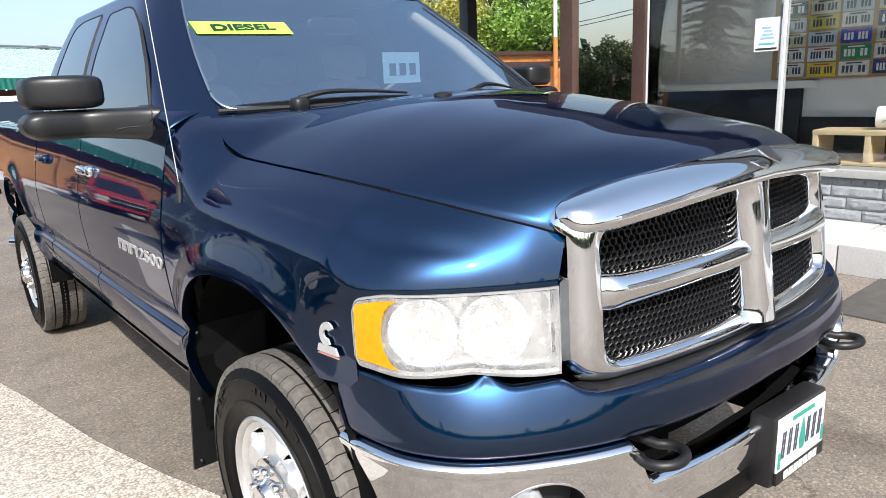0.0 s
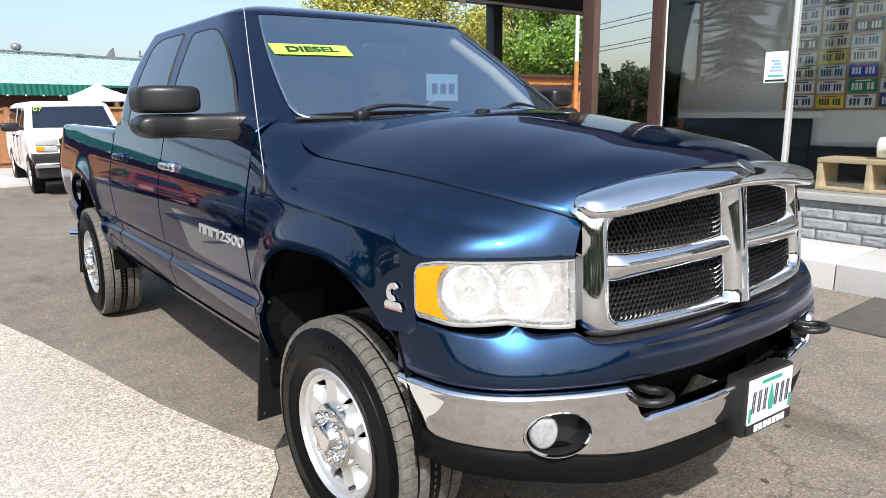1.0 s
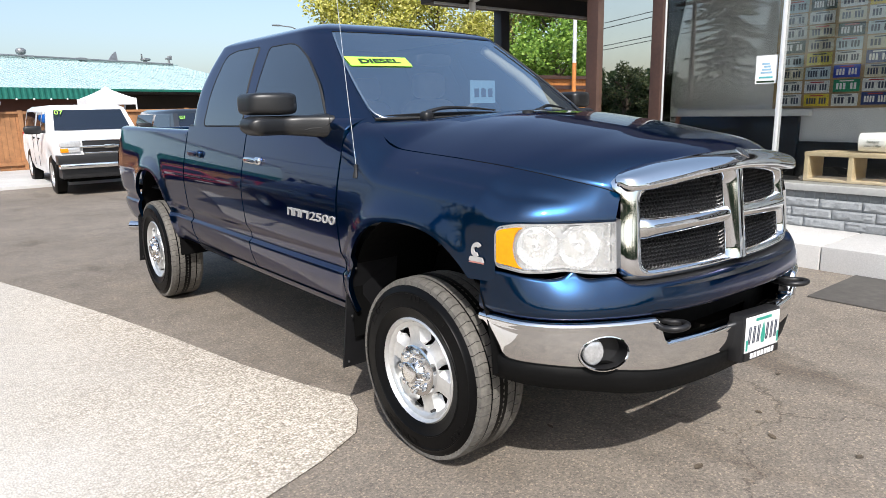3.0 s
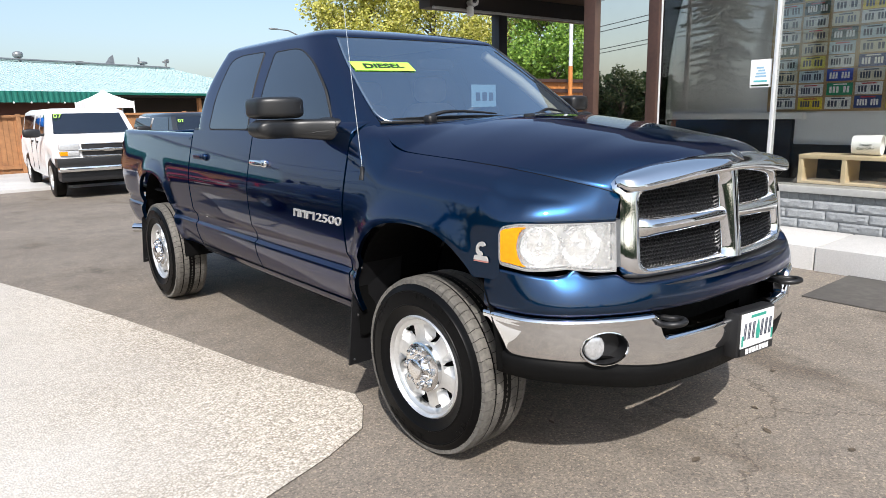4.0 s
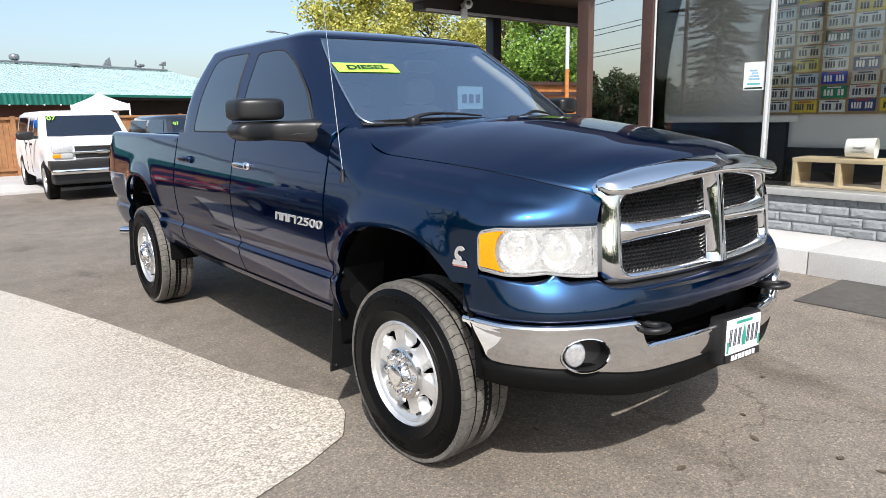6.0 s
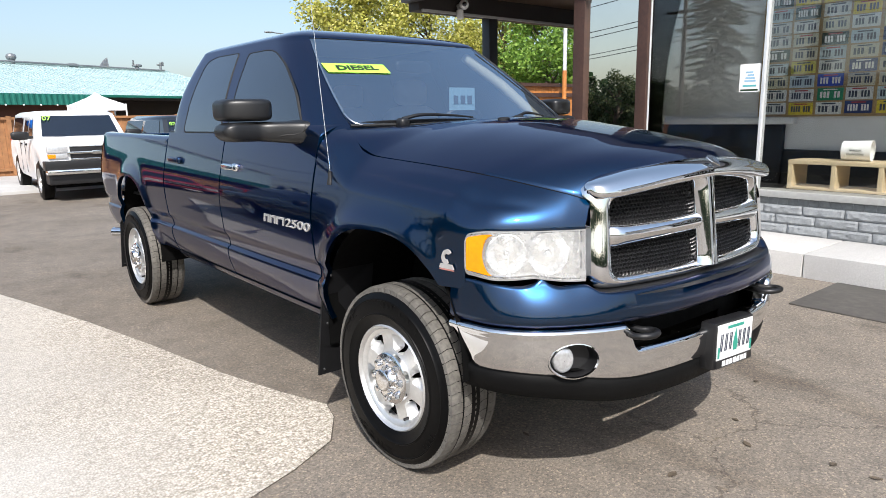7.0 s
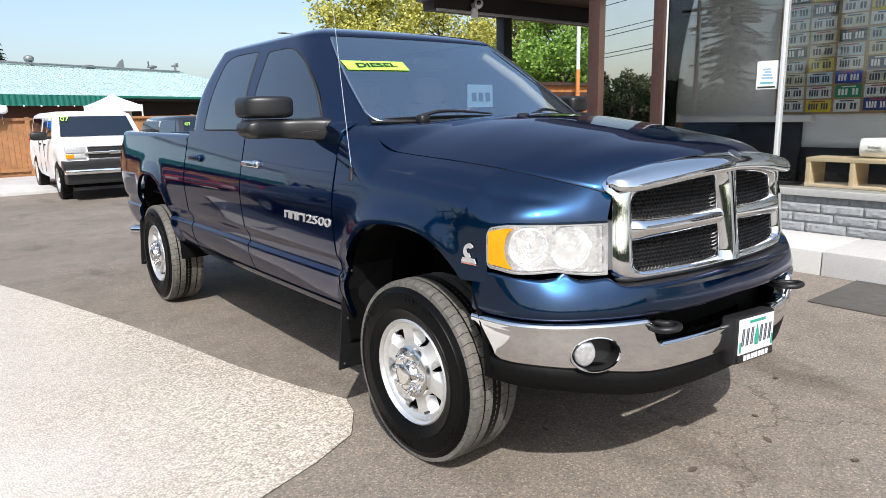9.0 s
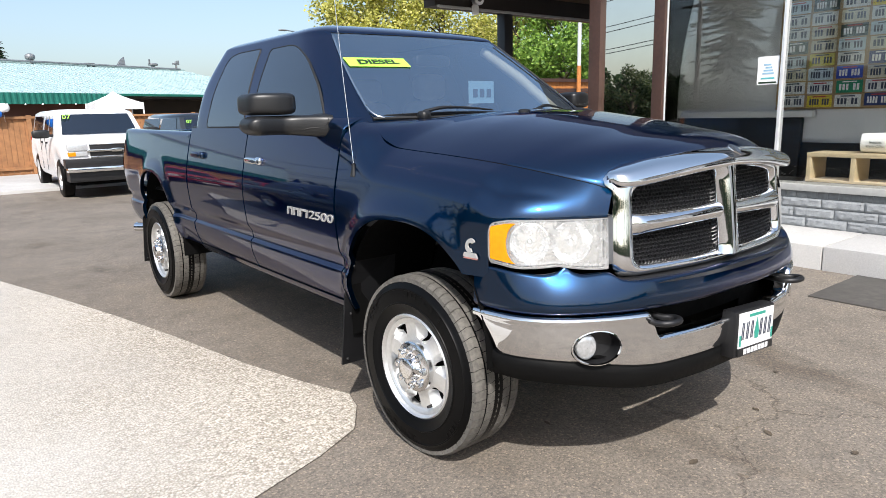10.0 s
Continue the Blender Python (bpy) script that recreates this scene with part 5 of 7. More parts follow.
# mirrors, antenna, wipers, flaps, bed, rear
def build_mirror(s):
    mirror = new("door_mirror")
    mirror.parent = truck
    mirror.empty_display_size = 0.1
    mirror["label"] = "large black folding tow mirror"

    def mx(bm):
        if s > 0:
            for v in bm.verts:
                v.co.x = -v.co.x

    bm = bmesh.new()
    rounded_body(bm, (-1.240, 0.785, 1.499), (-1.012, 0.985, 1.606), 5.0, None, 56, 28)
    for v in bm.verts:
        # the face leans back a little towards its outer end
        v.co.y += 0.05 * smooth01((-1.10 - v.co.x) / 0.16)
    mx(bm)
    part("mirror_head", bm, M["mirror_black"], mirror, sharp=70)
    bm = bmesh.new()
    rows = []
    line = []
    for t in lin(0, 1, 40):
        x = -1.262 + (1.262 - 0.865) * t
        end = math.sqrt(max(0.0, 1 - (1 - min(1.0, t / 0.16)) ** 2))
        top = 1.455 + 0.041 * end 
        low = 1.455 - 0.052 * end - 0.018 * smooth01((t - 0.4) / 0.6)
        yc = 0.885 - 0.15 * smooth01((t - 0.40) / 0.60)
        hy = (0.05 + 0.045 * end) * (1 - 0.25 * t)
        row = []
        for k in range(28):
            a = k * math.tau / 28
            ca, sa = math.cos(a), math.sin(a)
            row.append(Vector((x, yc + hy * math.copysign(abs(ca) ** 0.5, ca), (top + low) / 2 + (top - low) / 2 * math.copysign(abs(sa) ** 0.5, sa))))
        rows.append(row)
        line.append((x, yc - hy, top, low))
    vs = add_grid(bm, rows, cyclic=True)
    bm.faces.new(vs[0])
    bm.faces.new(vs[-1])
    mx(bm)
    part("mirror_arm", bm, M["mirror_black"], mirror, sharp=70)
    # the joint where the arm folds
    bm = bmesh.new()
    pts = []
    for x, q in ((-0.913, 0.93), (-0.913, 0.80), (-0.918, 0.62), (-0.932, 0.48), (-0.955, 0.41), (-0.985, 0.38), (-1.01, 0.30)):
        f = min(line, key=lambda w: abs(w[0] - x))
        b2 = 2 * q - 1
        pts.append((x, f[1] + (1 - (1 - abs(b2) ** 4) ** 0.25) * 0.06 + 0.001, f[3] + (f[2] - f[3]) * q))
    add_tube(bm, pts, 0.0032, 6)
    mx(bm)
    part("fold_joint", bm, M["seal"], mirror)
    bm = bmesh.new()
    rounded_body(bm, (-0.925, 0.635, 1.370), (-0.862, 0.86, 1.502), 3.2, None, 28, 16)
    for v in bm.verts:
        v.co.y += 0.35 * (v.co.z - 1.37)
    mx(bm)
    part("mirror_base", bm, M["mirror_black"], mirror, sharp=70)
    bm = bmesh.new()
    add_box(bm, (-1.215, 0.978, 1.502), (-1.010, 0.987, 1.590), 0.002)
    mx(bm)
    part("mirror_glass", bm, M["chrome"], mirror)


for s in (-1, 1):
    build_mirror(s)

bm = bmesh.new()
add_spin(bm, [(0, 0.018), (0.012, 0.017), (0.03, 0.011), (0.058, 0.009), (0.062, 0.001)], 16, pose(-0.952, 0.40, 1.215, 0, -90, 0))
part("antenna_base", bm, M["black"], truck)
bm = bmesh.new()
add_tube(bm, [(-0.952, 0.40, 1.27), (-0.950, 0.462, 1.70), (-0.947, 0.505, 2.02)], [0.0024, 0.0020, 0.0014], 8)
part("antenna_mast", bm, M["silver"], truck, "thin steel antenna mast")



def build_wiper(xp, xa, xb, tip):
    """A parked wiper: its pivot cap on the cowl, a curved arm and the blade along the foot of the glass."""
    def foot(x, up, out):
        return Vector((x, 0.452 + 0.145 * (x / 0.80) ** 2 - out, 1.478 - 0.006 * (x / 0.8) ** 2 + up))

    bm = bmesh.new()
    c = foot(xp, 0.008, 0.055)
    rounded_body(bm, (c.x - 0.030, c.y - 0.032, c.z - 0.030), (c.x + 0.030, c.y + 0.032, c.z + 0.020), 3.2, None, 18, 10)
    w = part("wiper_pivot", bm, M["black"], truck)
    bm = bmesh.new()
    rows = []
    for q in lin(0, 1, 24):
        x = xa + (xb - xa) * q
        thin = 0.35 + 0.65 * math.sin(math.pi * min(0.98, max(0.02, q))) ** 0.5
        rows.append([foot(x, 0.002, 0.018), foot(x, 0.017 * thin, 0.022), foot(x, 0.020 * thin, 0.014), foot(x, 0.006, 0.004)])
    add_grid(bm, rows, cyclic=True)
    part("wiper_blade", bm, M["black"], w)
    bm = bmesh.new()
    pts = [chain([foot(xp, 0.022, 0.055), foot(xp + (tip - xp) * 0.22, 0.040, 0.050), foot(xp + (tip - xp) * 0.6, 0.036, 0.034), foot(tip, 0.022, 0.022)], q) for q in lin(0, 1, 16)]
    add_tube(bm, pts, [0.010 - 0.006 * q for q in lin(0, 1, 16)], 8)
    part("wiper_arm", bm, M["black"], w)


build_wiper(-0.50, -0.765, 0.02, -0.06)
build_wiper(0.27, 0.02, 0.66, 0.58)

for s in (-1, 1):
    for y0, yt in ((0.50, 0.46), (AXLE_R + 0.52, AXLE_R + 0.49)):
        bm = bmesh.new()
        z1, z0 = (0.81, 0.262) if y0 < 1 else (0.66, 0.215)
        add_poly(bm, [(s * 0.955, yt, z1), (s * 0.965, y0 + 0.02, 0.62), (s * 0.985, y0 + 0.05, z0), (s * 0.70, y0 + 0.05, z0), (s * 0.70, yt, z1)], (0, 0.012, 0))
        flap = part("mud_flap", bm, M["flap"], truck, "black rubber mud flap", smooth=False)
        for zz in (z0 + 0.03, (z0 + z1) / 2, z1 - 0.03):
            bm = bmesh.new()
            f = (z1 - zz) / (z1 - z0)
            bmesh.ops.create_uvsphere(bm, u_segments=8, v_segments=5, radius=0.007, matrix=Matrix.Translation((s * (0.94 + 0.02 * f), yt + (y0 + 0.05 - yt) * f - 0.004, zz)))
            part("bolt", bm, M["dark_metal"], flap)

# bed floor, front wall, tailgate, rear lamps, rear bumper, frame
box_part("bed_floor", (-0.86, 2.73, 0.88), (0.86, 4.70, 0.90), M["black"], truck)
box_part("bed_front", (-0.93, 2.725, 0.88), (0.93, 2.77, 1.375), M["blue"], truck, 0.01)
box_part("tailgate", (-0.79, 4.66, 0.80), (0.79, 4.735, 1.385), M["blue"], truck, 0.012)
box_part("rear_bumper", (-0.84, 4.70, 0.58), (0.84, 4.85, 0.76), M["chrome"], truck, 0.03)
for s in (-1, 1):
    bm = bmesh.new()
    rows = []
    for z in lin(1.02, 1.30, 12):
        rows.append([Vector((s * (side_x(y, z) + 0.004), y, z)) for y in lin(4.625, 4.74, 8)] + [Vector((s * 0.80, 4.745, z))])
    add_grid(bm, rows)
    part("tail_lamp", bm, M["tail"] if "tail" in M else M["red_lens"], truck, "tail lamp")
    box_part("frame_rail", (s * 0.42 - 0.05, -0.75, 0.46), (s * 0.42 + 0.05, 4.6, 0.60), M["liner"], truck)
    bm = bmesh.new()
    add_tube(bm, [(s * 0.80, AXLE_R, 0.39), (0, AXLE_R, 0.39)], 0.06, 12)
    add_tube(bm, [(s * 0.80, 0, 0.39), (0, 0, 0.39)], 0.055, 12)
    part("axle_tube", bm, M["dark_metal"], truck)
bm = bmesh.new()
add_tube(bm, [(-0.80, 4.15, 0.50), (-0.88, 4.33, 0.50), (-0.955, 4.42, 0.50)], 0.042, 16)
part("exhaust_tip", bm, M["chrome"], truck, "chrome exhaust tip")
bm = bmesh.new()
bmesh.ops.create_uvsphere(bm, u_segments=16, v_segments=10, radius=0.15, matrix=Matrix.Translation((-0.2, 0.02, 0.42)))
part("differential", bm, M["dark_metal"], truck)
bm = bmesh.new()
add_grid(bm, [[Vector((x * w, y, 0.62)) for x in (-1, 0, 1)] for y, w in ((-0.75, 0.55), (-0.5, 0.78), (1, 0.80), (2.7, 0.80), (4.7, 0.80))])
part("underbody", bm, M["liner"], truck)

# cab interior
bm = bmesh.new()
add_grid(bm, [[Vector((x, y, z)) for x in lin(-0.82, 0.82, 9)] for y, z in ((0.56, 1.455), (0.75, 1.45), (0.95, 1.40), (1.02, 1.25), (1.05, 0.9))])
part("dashboard", bm, M["dash"] if "dash" in M else M["black"], truck)
box_part("cab_floor", (-0.86, 0.9, 0.66), (0.86, 2.66, 0.70), M["black"], truck)
for x in (-0.43, 0.43):
    for y in (1.42, 2.25):
        bm = bmesh.new()
        rounded_body(bm, (x - 0.25, y - 0.3, 0.86), (x + 0.25, y + 0.25, 1.06), 4)
        rounded_body(bm, (x - 0.24, y + 0.12, 0.98), (x + 0.24, y + 0.28, 1.58), 4, None, 24, 14)
        rounded_body(bm, (x - 0.13, y + 0.15, 1.58), (x + 0.13, y + 0.26, 1.76), 3.5)
        part("seat", bm, M["tan_seat"], truck, "grey cloth seat with headrest", sharp=70)
bm = bmesh.new()
add_tube(bm, [(0.42 + 0.19 * math.cos(a), 1.12 - 0.10 * math.sin(a), 1.40 + 0.16 * math.sin(a)) for a in lin(0, math.tau, 33)], 0.016, 8, caps=False)
part("steering_wheel", bm, M["black"], truck)
bm = bmesh.new()
rounded_body(bm, (-0.13, 1.0, 1.76), (0.13, 1.05, 1.83), 4)
part("inside_mirror", bm, M["black"], truck)
box_part("headliner", (-0.60, 1.32, 1.962), (0.60, 2.42, 1.975), M["trim_tan"], truck, 0.0)
for s in (-1, 1):
    bm = bmesh.new()
    add_poly(bm, [(s * 0.84, 0.72, 0.75), (s * 0.84, 1.64, 0.75), (s * 0.855, 1.64, 1.41), (s * 0.855, 0.76, 1.41)], (-s * 0.03, 0, 0))
    add_poly(bm, [(s * 0.80, 0.76, 0.95), (s * 0.80, 1.5, 0.98), (s * 0.80, 1.5, 1.08), (s * 0.80, 0.76, 1.06)], (-s * 0.05, 0, 0))
    part("door_trim", bm, M["trim_tan"], truck, "tan inner door panel with armrest", smooth=False)
for s in (-1, 1):
    bm = bmesh.new()
    add_tube(bm, [(s * 0.755, 0.70, 1.47), (s * 0.69, 0.98, 1.70), (s * 0.62, 1.26, 1.89)], [0.03, 0.035, 0.03], 10)
    part("pillar_trim", bm, M["trim_tan"], truck, "tan inner pillar trim")
box_part("dash_card", (0.13, 0.84, 1.54), (0.33, 0.846, 1.672), M["poster_blue"], truck, 0.0, "pale price card standing on the dashboard", pose(0, 0, 0) @ Matrix.Translation((0, 0, 0)))
for k in range(3):
    box_part("card_bar", (0.16 + k * 0.055, 0.837, 1.575), (0.195 + k * 0.055, 0.8395, 1.625), M["plate_ink"], truck, 0.0)


# the nose stands a little proud on the far side
def settle_nose():
    for ob in truck.children_recursive:
        if ob.type != "MESH" or ob.name.startswith(("tyre", "tread", "rim", "spokes", "brake", "hub", "lug", "valve", "badge", "sidewall", "plate", "number_plate", "frame_", "corner_tab")):
            continue
        for v in ob.data.vertices:
            if v.co.x > 0 and v.co.y < -0.25:
                f = smooth01((-0.25 - v.co.y) / 0.5)
                v.co.y -= 0.045 * v.co.x * f
                v.co.x *= 1 + 0.025 * f


settle_nose()

# ---------------------------------------------------------------- ground
def ground_z(y):
    return -0.009 * max(0.0, min(y, 30.0) - 4.0)


def build_ground():
    ys = [-400, -60, -20, -8, -4, 0, 4, 6, 8, 10, 12, 15, 18, 22, 26, 30, 60, 150, 400]
    xs = [-400, -60, -20, -8, -4, 0, 3.9, 8, 20, 60, 400]
    bm = bmesh.new()
    add_grid(bm, [[Vector((x, y, ground_z(y))) for x in xs] for y in ys])
    tagged(part("ground", bm, M["asphalt"]), "worn grey-brown asphalt car lot with fine cracks", "asphalt", kind="structure")


build_ground()
# pale slab beside the truck, its edge a little proud of the asphalt
bm = bmesh.new()
edge = [(-3.1, 9.0), (-2.55, 7.0), (-2.0, 5.16), (-1.72, 4.2), (-1.47, 3.26), (-1.27, 2.4), (-1.1, 1.56), (-0.96, 1.05), (-0.85, 0.74), (-0.90, 0.58), (-1.04, 0.37), (-1.30, 0.24), (-1.65, 0.12), (-2.6, -0.25), (-2.72, -0.30), (-2.42, 3.0), (-3.2, 9.0)]
add_poly(bm, [(x, y, -0.08) for x, y in edge], (0, 0, 0.086))
tagged(part("concrete_slab", bm, M["aggregate"], smooth=False), "pale exposed-aggregate concrete slab beside the truck", "concrete", kind="structure")
rngj = random.Random(17)
bm = bmesh.new()
rows = []
for a, b in zip(edge[:14], edge[1:15]):
    a, b = Vector((*a, 0.0)), Vector((*b, 0.0))
    n = max(1, int((b - a).length / 0.06))
    side = Vector((b.y - a.y, a.x - b.x, 0)).normalized()
    for k in range(n):
        p = a.lerp(b, k / n)
        w = rngj.uniform(0.006, 0.022)
        rows.append([Vector((p.x, p.y, ground_z(p.y) + 0.004)) - side * 0.004, Vector((p.x, p.y, ground_z(p.y) + 0.004)) - side * -w])
add_grid(bm, rows)
tagged(part("trim", bm, M["dirt"], smooth=False), "dark dirt-filled joint along the slab's edge", "joint", kind="structure")
bm = bmesh.new()
add_box(bm, (-9.0, 15.6, -0.4), (3.2, 20.9, ground_z(18) + 0.09), 0.01)
tagged(part("parking_strip", bm, M["kerb"]), "pale concrete strip below the board fence", "concrete", kind="structure")
mat_ob = box_part("door_mat", (2.84, -1.9, 0.0), (3.795, -0.06, 0.012), M["rubber_mat"], None, 0.003)
tagged(mat_ob, "dark grey ribbed rubber mat on the asphalt", "mat")

# ---------------------------------------------------------------- shop front
KX, WX, KZ = 3.80, 4.70, 0.22
pavement = thing("pavement", "raised pale concrete pavement with a square kerb", "pavement", kind="structure")
for y0, y1 in ((-12, -7.0), (-6.99, -3.6), (-3.59, 0.24), (0.25, 4.1), (4.11, 9.0)):
    box_part("paving_slab", (KX, y0, -0.3), (WX + 0.3, y1, KZ), M["kerb"], pavement, 0.012)
bm = bmesh.new()
add_box(bm, (WX + 0.02, -12, KZ - 0.05), (WX + 0.2, 3.6, 0.62))
wall = tagged(part("wall_shop", bm, M["block"], smooth=False), "low wall of grey painted split-face blocks", "wall", kind="structure")
rngb = random.Random(3)


def split_block(y0, y1, z0, z1, deep):
    """A rough-faced block: its face a small uneven grid."""
    bm_ = bmesh.new()
    ny = max(4, int((y1 - y0) / 0.024))
    rows_ = []
    for z_ in lin(z0, z1, 6):
        row_ = []
        for k_ in range(ny + 1):
            rim_ = z_ in (z0, z1) or k_ in (0, ny)
            row_.append(Vector((WX + 0.012 - (0.0 if rim_ else deep * rngb.uniform(0.35, 1.0)), y0 + (y1 - y0) * k_ / ny, z_)))
        rows_.append(row_)
    rows_.insert(0, [p + Vector((0.03, 0, 0)) for p in rows_[0]])
    rows_.append([p + Vector((0.03, 0, 0)) for p in rows_[-1]])
    add_grid(bm_, rows_)
    return bm_


for c, (z0, z1) in enumerate(((0.222, 0.318), (0.326, 0.420), (0.428, 0.520))):
    y = -4.0 + 0.13 * c
    while y < 3.3:
        part("block", split_block(y, y + 0.392, z0, z1, 0.020), M["block"], wall, sharp=25)
        y += 0.40
y = -3.0
while y < 3.4:
    part("cap_block", split_block(y, y + 0.096, 0.528, 0.598, 0.008), M["block_cap"], wall, sharp=25)
    y += 0.103
tagged(box_part("window_sill", (WX - 0.035, -12, 0.60), (WX + 0.25, 3.60, 0.668), M["sill"], None, 0.006), "pale painted window sill", "sill", kind="structure")
for y0, y1, label in ((3.49, 3.67, "dark brown painted corner post"), (2.545, 2.69, "brown painted window post")):
    tagged(box_part("post", (WX - 0.05, y0, KZ), (WX + 0.16, y1, 3.42), M["brown"], None, 0.006), label, "post", kind="structure")
tagged(box_part("trim", (WX - 0.004, 2.533, 0.668), (WX + 0.05, 2.545, 3.42), M["alu"], None, 0.003), "white aluminium strip beside the post", "trim", kind="structure")
tagged(box_part("window_mullion", (WX - 0.025, 1.132, 0.668), (WX + 0.06, 1.164, 3.42), M["alu"], None, 0.004), "white aluminium window mullion", "mullion", kind="structure")
tagged(box_part("window_glass", (WX + 0.01, 2.69, 0.668), (WX + 0.018, 3.49, 3.42), M["mirror_film"], None, 0.0), "narrow shop window with mirror film", "window", kind="structure")
for y0, y1 in ((-6.0, 1.132), (1.164, 2.527)):
    w = box_part("window_glass", (WX + 0.01, y0, 0.668), (WX + 0.018, y1, 3.42), M["shop_glass"], None, 0.0)
    tagged(w, "large shop window pane with mirrored trees and wires", "window", kind="structure")
    w.visible_shadow = False
tagged(box_part("wall_back", (6.65, -12, 0.2), (6.85, 3.60, 3.42), M["inner_grey"]), "grey inner wall", "wall", kind="structure")
tagged(box_part("wall_side", (WX + 0.16, 3.60, 0.0), (12.0, 3.75, 3.42), M["inner_grey"]), "plain side wall", "wall", kind="structure")
tagged(box_part("wall_end", (WX, -12.2, 0.0), (6.85, -12.0, 3.42), M["inner_grey"]), "plain end wall", "wall", kind="structure")
tagged(box_part("ceiling", (WX + 0.06, -12, 3.3), (6.65, 3.6, 3.42), M["white"]), "plain shop ceiling", "ceiling", kind="structure")
tagged(box_part("floor", (WX + 0.2, -12, 0.1), (6.65, 3.6, 0.24), M["inner_grey"]), "grey shop floor", "floor", kind="structure")

tagged(box_part("wainscot", (6.56, 1.74, 0.24), (6.65, 3.6, 1.31), M["inner_black"]), "black panelled lower wall inside the shop", "panel", kind="structure")
tagged(box_part("wainscot", (6.60, -6.0, 0.24), (6.65, 1.735, 0.99), M["inner_black"]), "black panelled lower wall inside the shop", "panel", kind="structure")
tagged(box_part("dado_rail", (6.54, 1.60, 1.315), (6.65, 3.6, 1.40), M["white"], None, 0.005), "white rail above the black panel", "rail", kind="structure")

# roof, beam and post of the porch
tagged(box_part("roof_shop", (4.35, -12.3, 3.42), (12.3, 4.33, 3.98), M["fascia"], None, 0.0), "flat shop roof", "roof", kind="structure")
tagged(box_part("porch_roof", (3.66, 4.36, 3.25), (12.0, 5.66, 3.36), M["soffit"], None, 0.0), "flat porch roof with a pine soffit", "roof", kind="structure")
tagged(box_part("fascia", (3.53, 4.36, 3.10), (3.66, 5.92, 3.40), M["fascia"], None, 0.004), "dark grey roof fascia", "fascia", kind="structure")
tagged(box_part("porch_beam", (3.66, 5.665, 2.985), (12.0, 5.92, 3.36), M["dark_wood"], None, 0.006), "dark brown porch beam", "beam", kind="structure")
tagged(box_part("trim", (3.70, 5.63, 2.965), (12.0, 5.668, 3.0), M["sill"], None, 0.002), "pale strip below the porch beam", "trim", kind="structure")
tagged(box_part("porch_post", (5.06, 5.69, 0.0), (5.24, 5.86, 2.985), M["black_post"], None, 0.006), "black square porch post", "post", kind="structure")
cam_ob = thing("security_camera", "white dome security camera below the porch fascia", "security camera")
bm = bmesh.new()
bmesh.ops.create_uvsphere(bm, u_segments=20, v_segments=12, radius=0.072, matrix=Matrix.Translation((4.40, 5.54, 3.10)))
part("housing", bm, M["white"], cam_ob)
bm = bmesh.new()
bmesh.ops.create_uvsphere(bm, u_segments=14, v_segments=8, radius=0.034, matrix=Matrix.Translation((4.365, 5.487, 3.10)))
part("lens", bm, M["tint"], cam_ob)
bm = bmesh.new()
add_tube(bm, [(4.36, 5.58, 2.90), (4.36, 5.585, 3.02), (4.38, 5.60, 3.06), (4.39, 5.66, 3.10)], [0.05, 0.052, 0.045, 0.03], 14)
part("bracket", bm, M["white"], cam_ob)

# poster on the glass
poster = tagged(box_part("poster", (WX + 0.003, 1.19, 1.695), (WX + 0.009, 1.415, 1.985), M["paper"], None, 0.0), "white paper poster taped inside the window", "poster")
for z, w0, w1, c in ((1.75, 1.23, 1.375, "poster_teal"), (1.80, 1.24, 1.36, "poster_blue"), (1.83, 1.25, 1.35, "poster_blue"), (1.86, 1.26, 1.33, "poster_blue"), (1.89, 1.27, 1.35, "poster_blue"), (1.706, 1.21, 1.40, "ink")):
    box_part("print_bar", (WX + 0.001, w0, z), (WX + 0.003, w1, z + 0.018), M[c], poster, 0.0)

# number plates on the inner wall
tagged(box_part("plate_board", (6.60, -1.6, 1.41), (6.645, 2.10, 2.95), M["ply"], None, 0.0), "plywood board hung with old number plates", "board")
rng = random.Random(7)
PLATE_BASE = ["plate_white", "plate_white", "plate_cream", "plate_yellow", "plate_white", "plate_pale", "plate_pale", "plate_cream", "plate_dark", "plate_white", "plate_navy"]
fixed = {(1, 0): "plate_yellow", (2, 2): "plate_blue", (2, 1): "plate_green2", (1, 3): "plate_gold", (2, 5): "plate_dark", (3, 3): "plate_navy"}
for row in range(9):
    for col in range(-1, 9):
        base = fixed.get((col, row), PLATE_BASE[rng.randrange(len(PLATE_BASE))])
        y1 = 1.705 - (col - 1) * 0.335 + rng.uniform(-0.008, 0.008)
        z0 = 1.44 + row * 0.166 + rng.uniform(-0.006, 0.006)
        if y1 - 0.3 < -1.6 or y1 > 2.1:
            continue
        pl = new("number_plate")
        tagged(pl, "old pressed number plate with unreadable bars", "number plate", "plates on the board")
        bm = bmesh.new()
        add_box(bm, (6.588, y1 - 0.298, z0), (6.596, y1, z0 + 0.148), 0.002)
        part("plate", bm, M[base], pl)
        inkm = M["plate_ink"] if base in ("plate_white", "plate_cream", "plate_yellow", "plate_pale", "plate_gold") else M["paper"]
        n = rng.choice((6, 7, 7, 8))
        for k in range(n):
            if n > 5 and k == n // 2:
                continue
            a = y1 - 0.035 - k * (0.24 / n)
            box_part("plate_bar", (6.5855, a - 0.24 / n * 0.66, z0 + 0.030), (6.588, a, z0 + 0.105), inkm, pl, 0.0)
        box_part("plate_line", (6.5855, y1 - 0.23, z0 + 0.123), (6.588, y1 - 0.07, z0 + 0.137), M["plate_red"] if rng.random() < 0.4 else inkm, pl, 0.0)

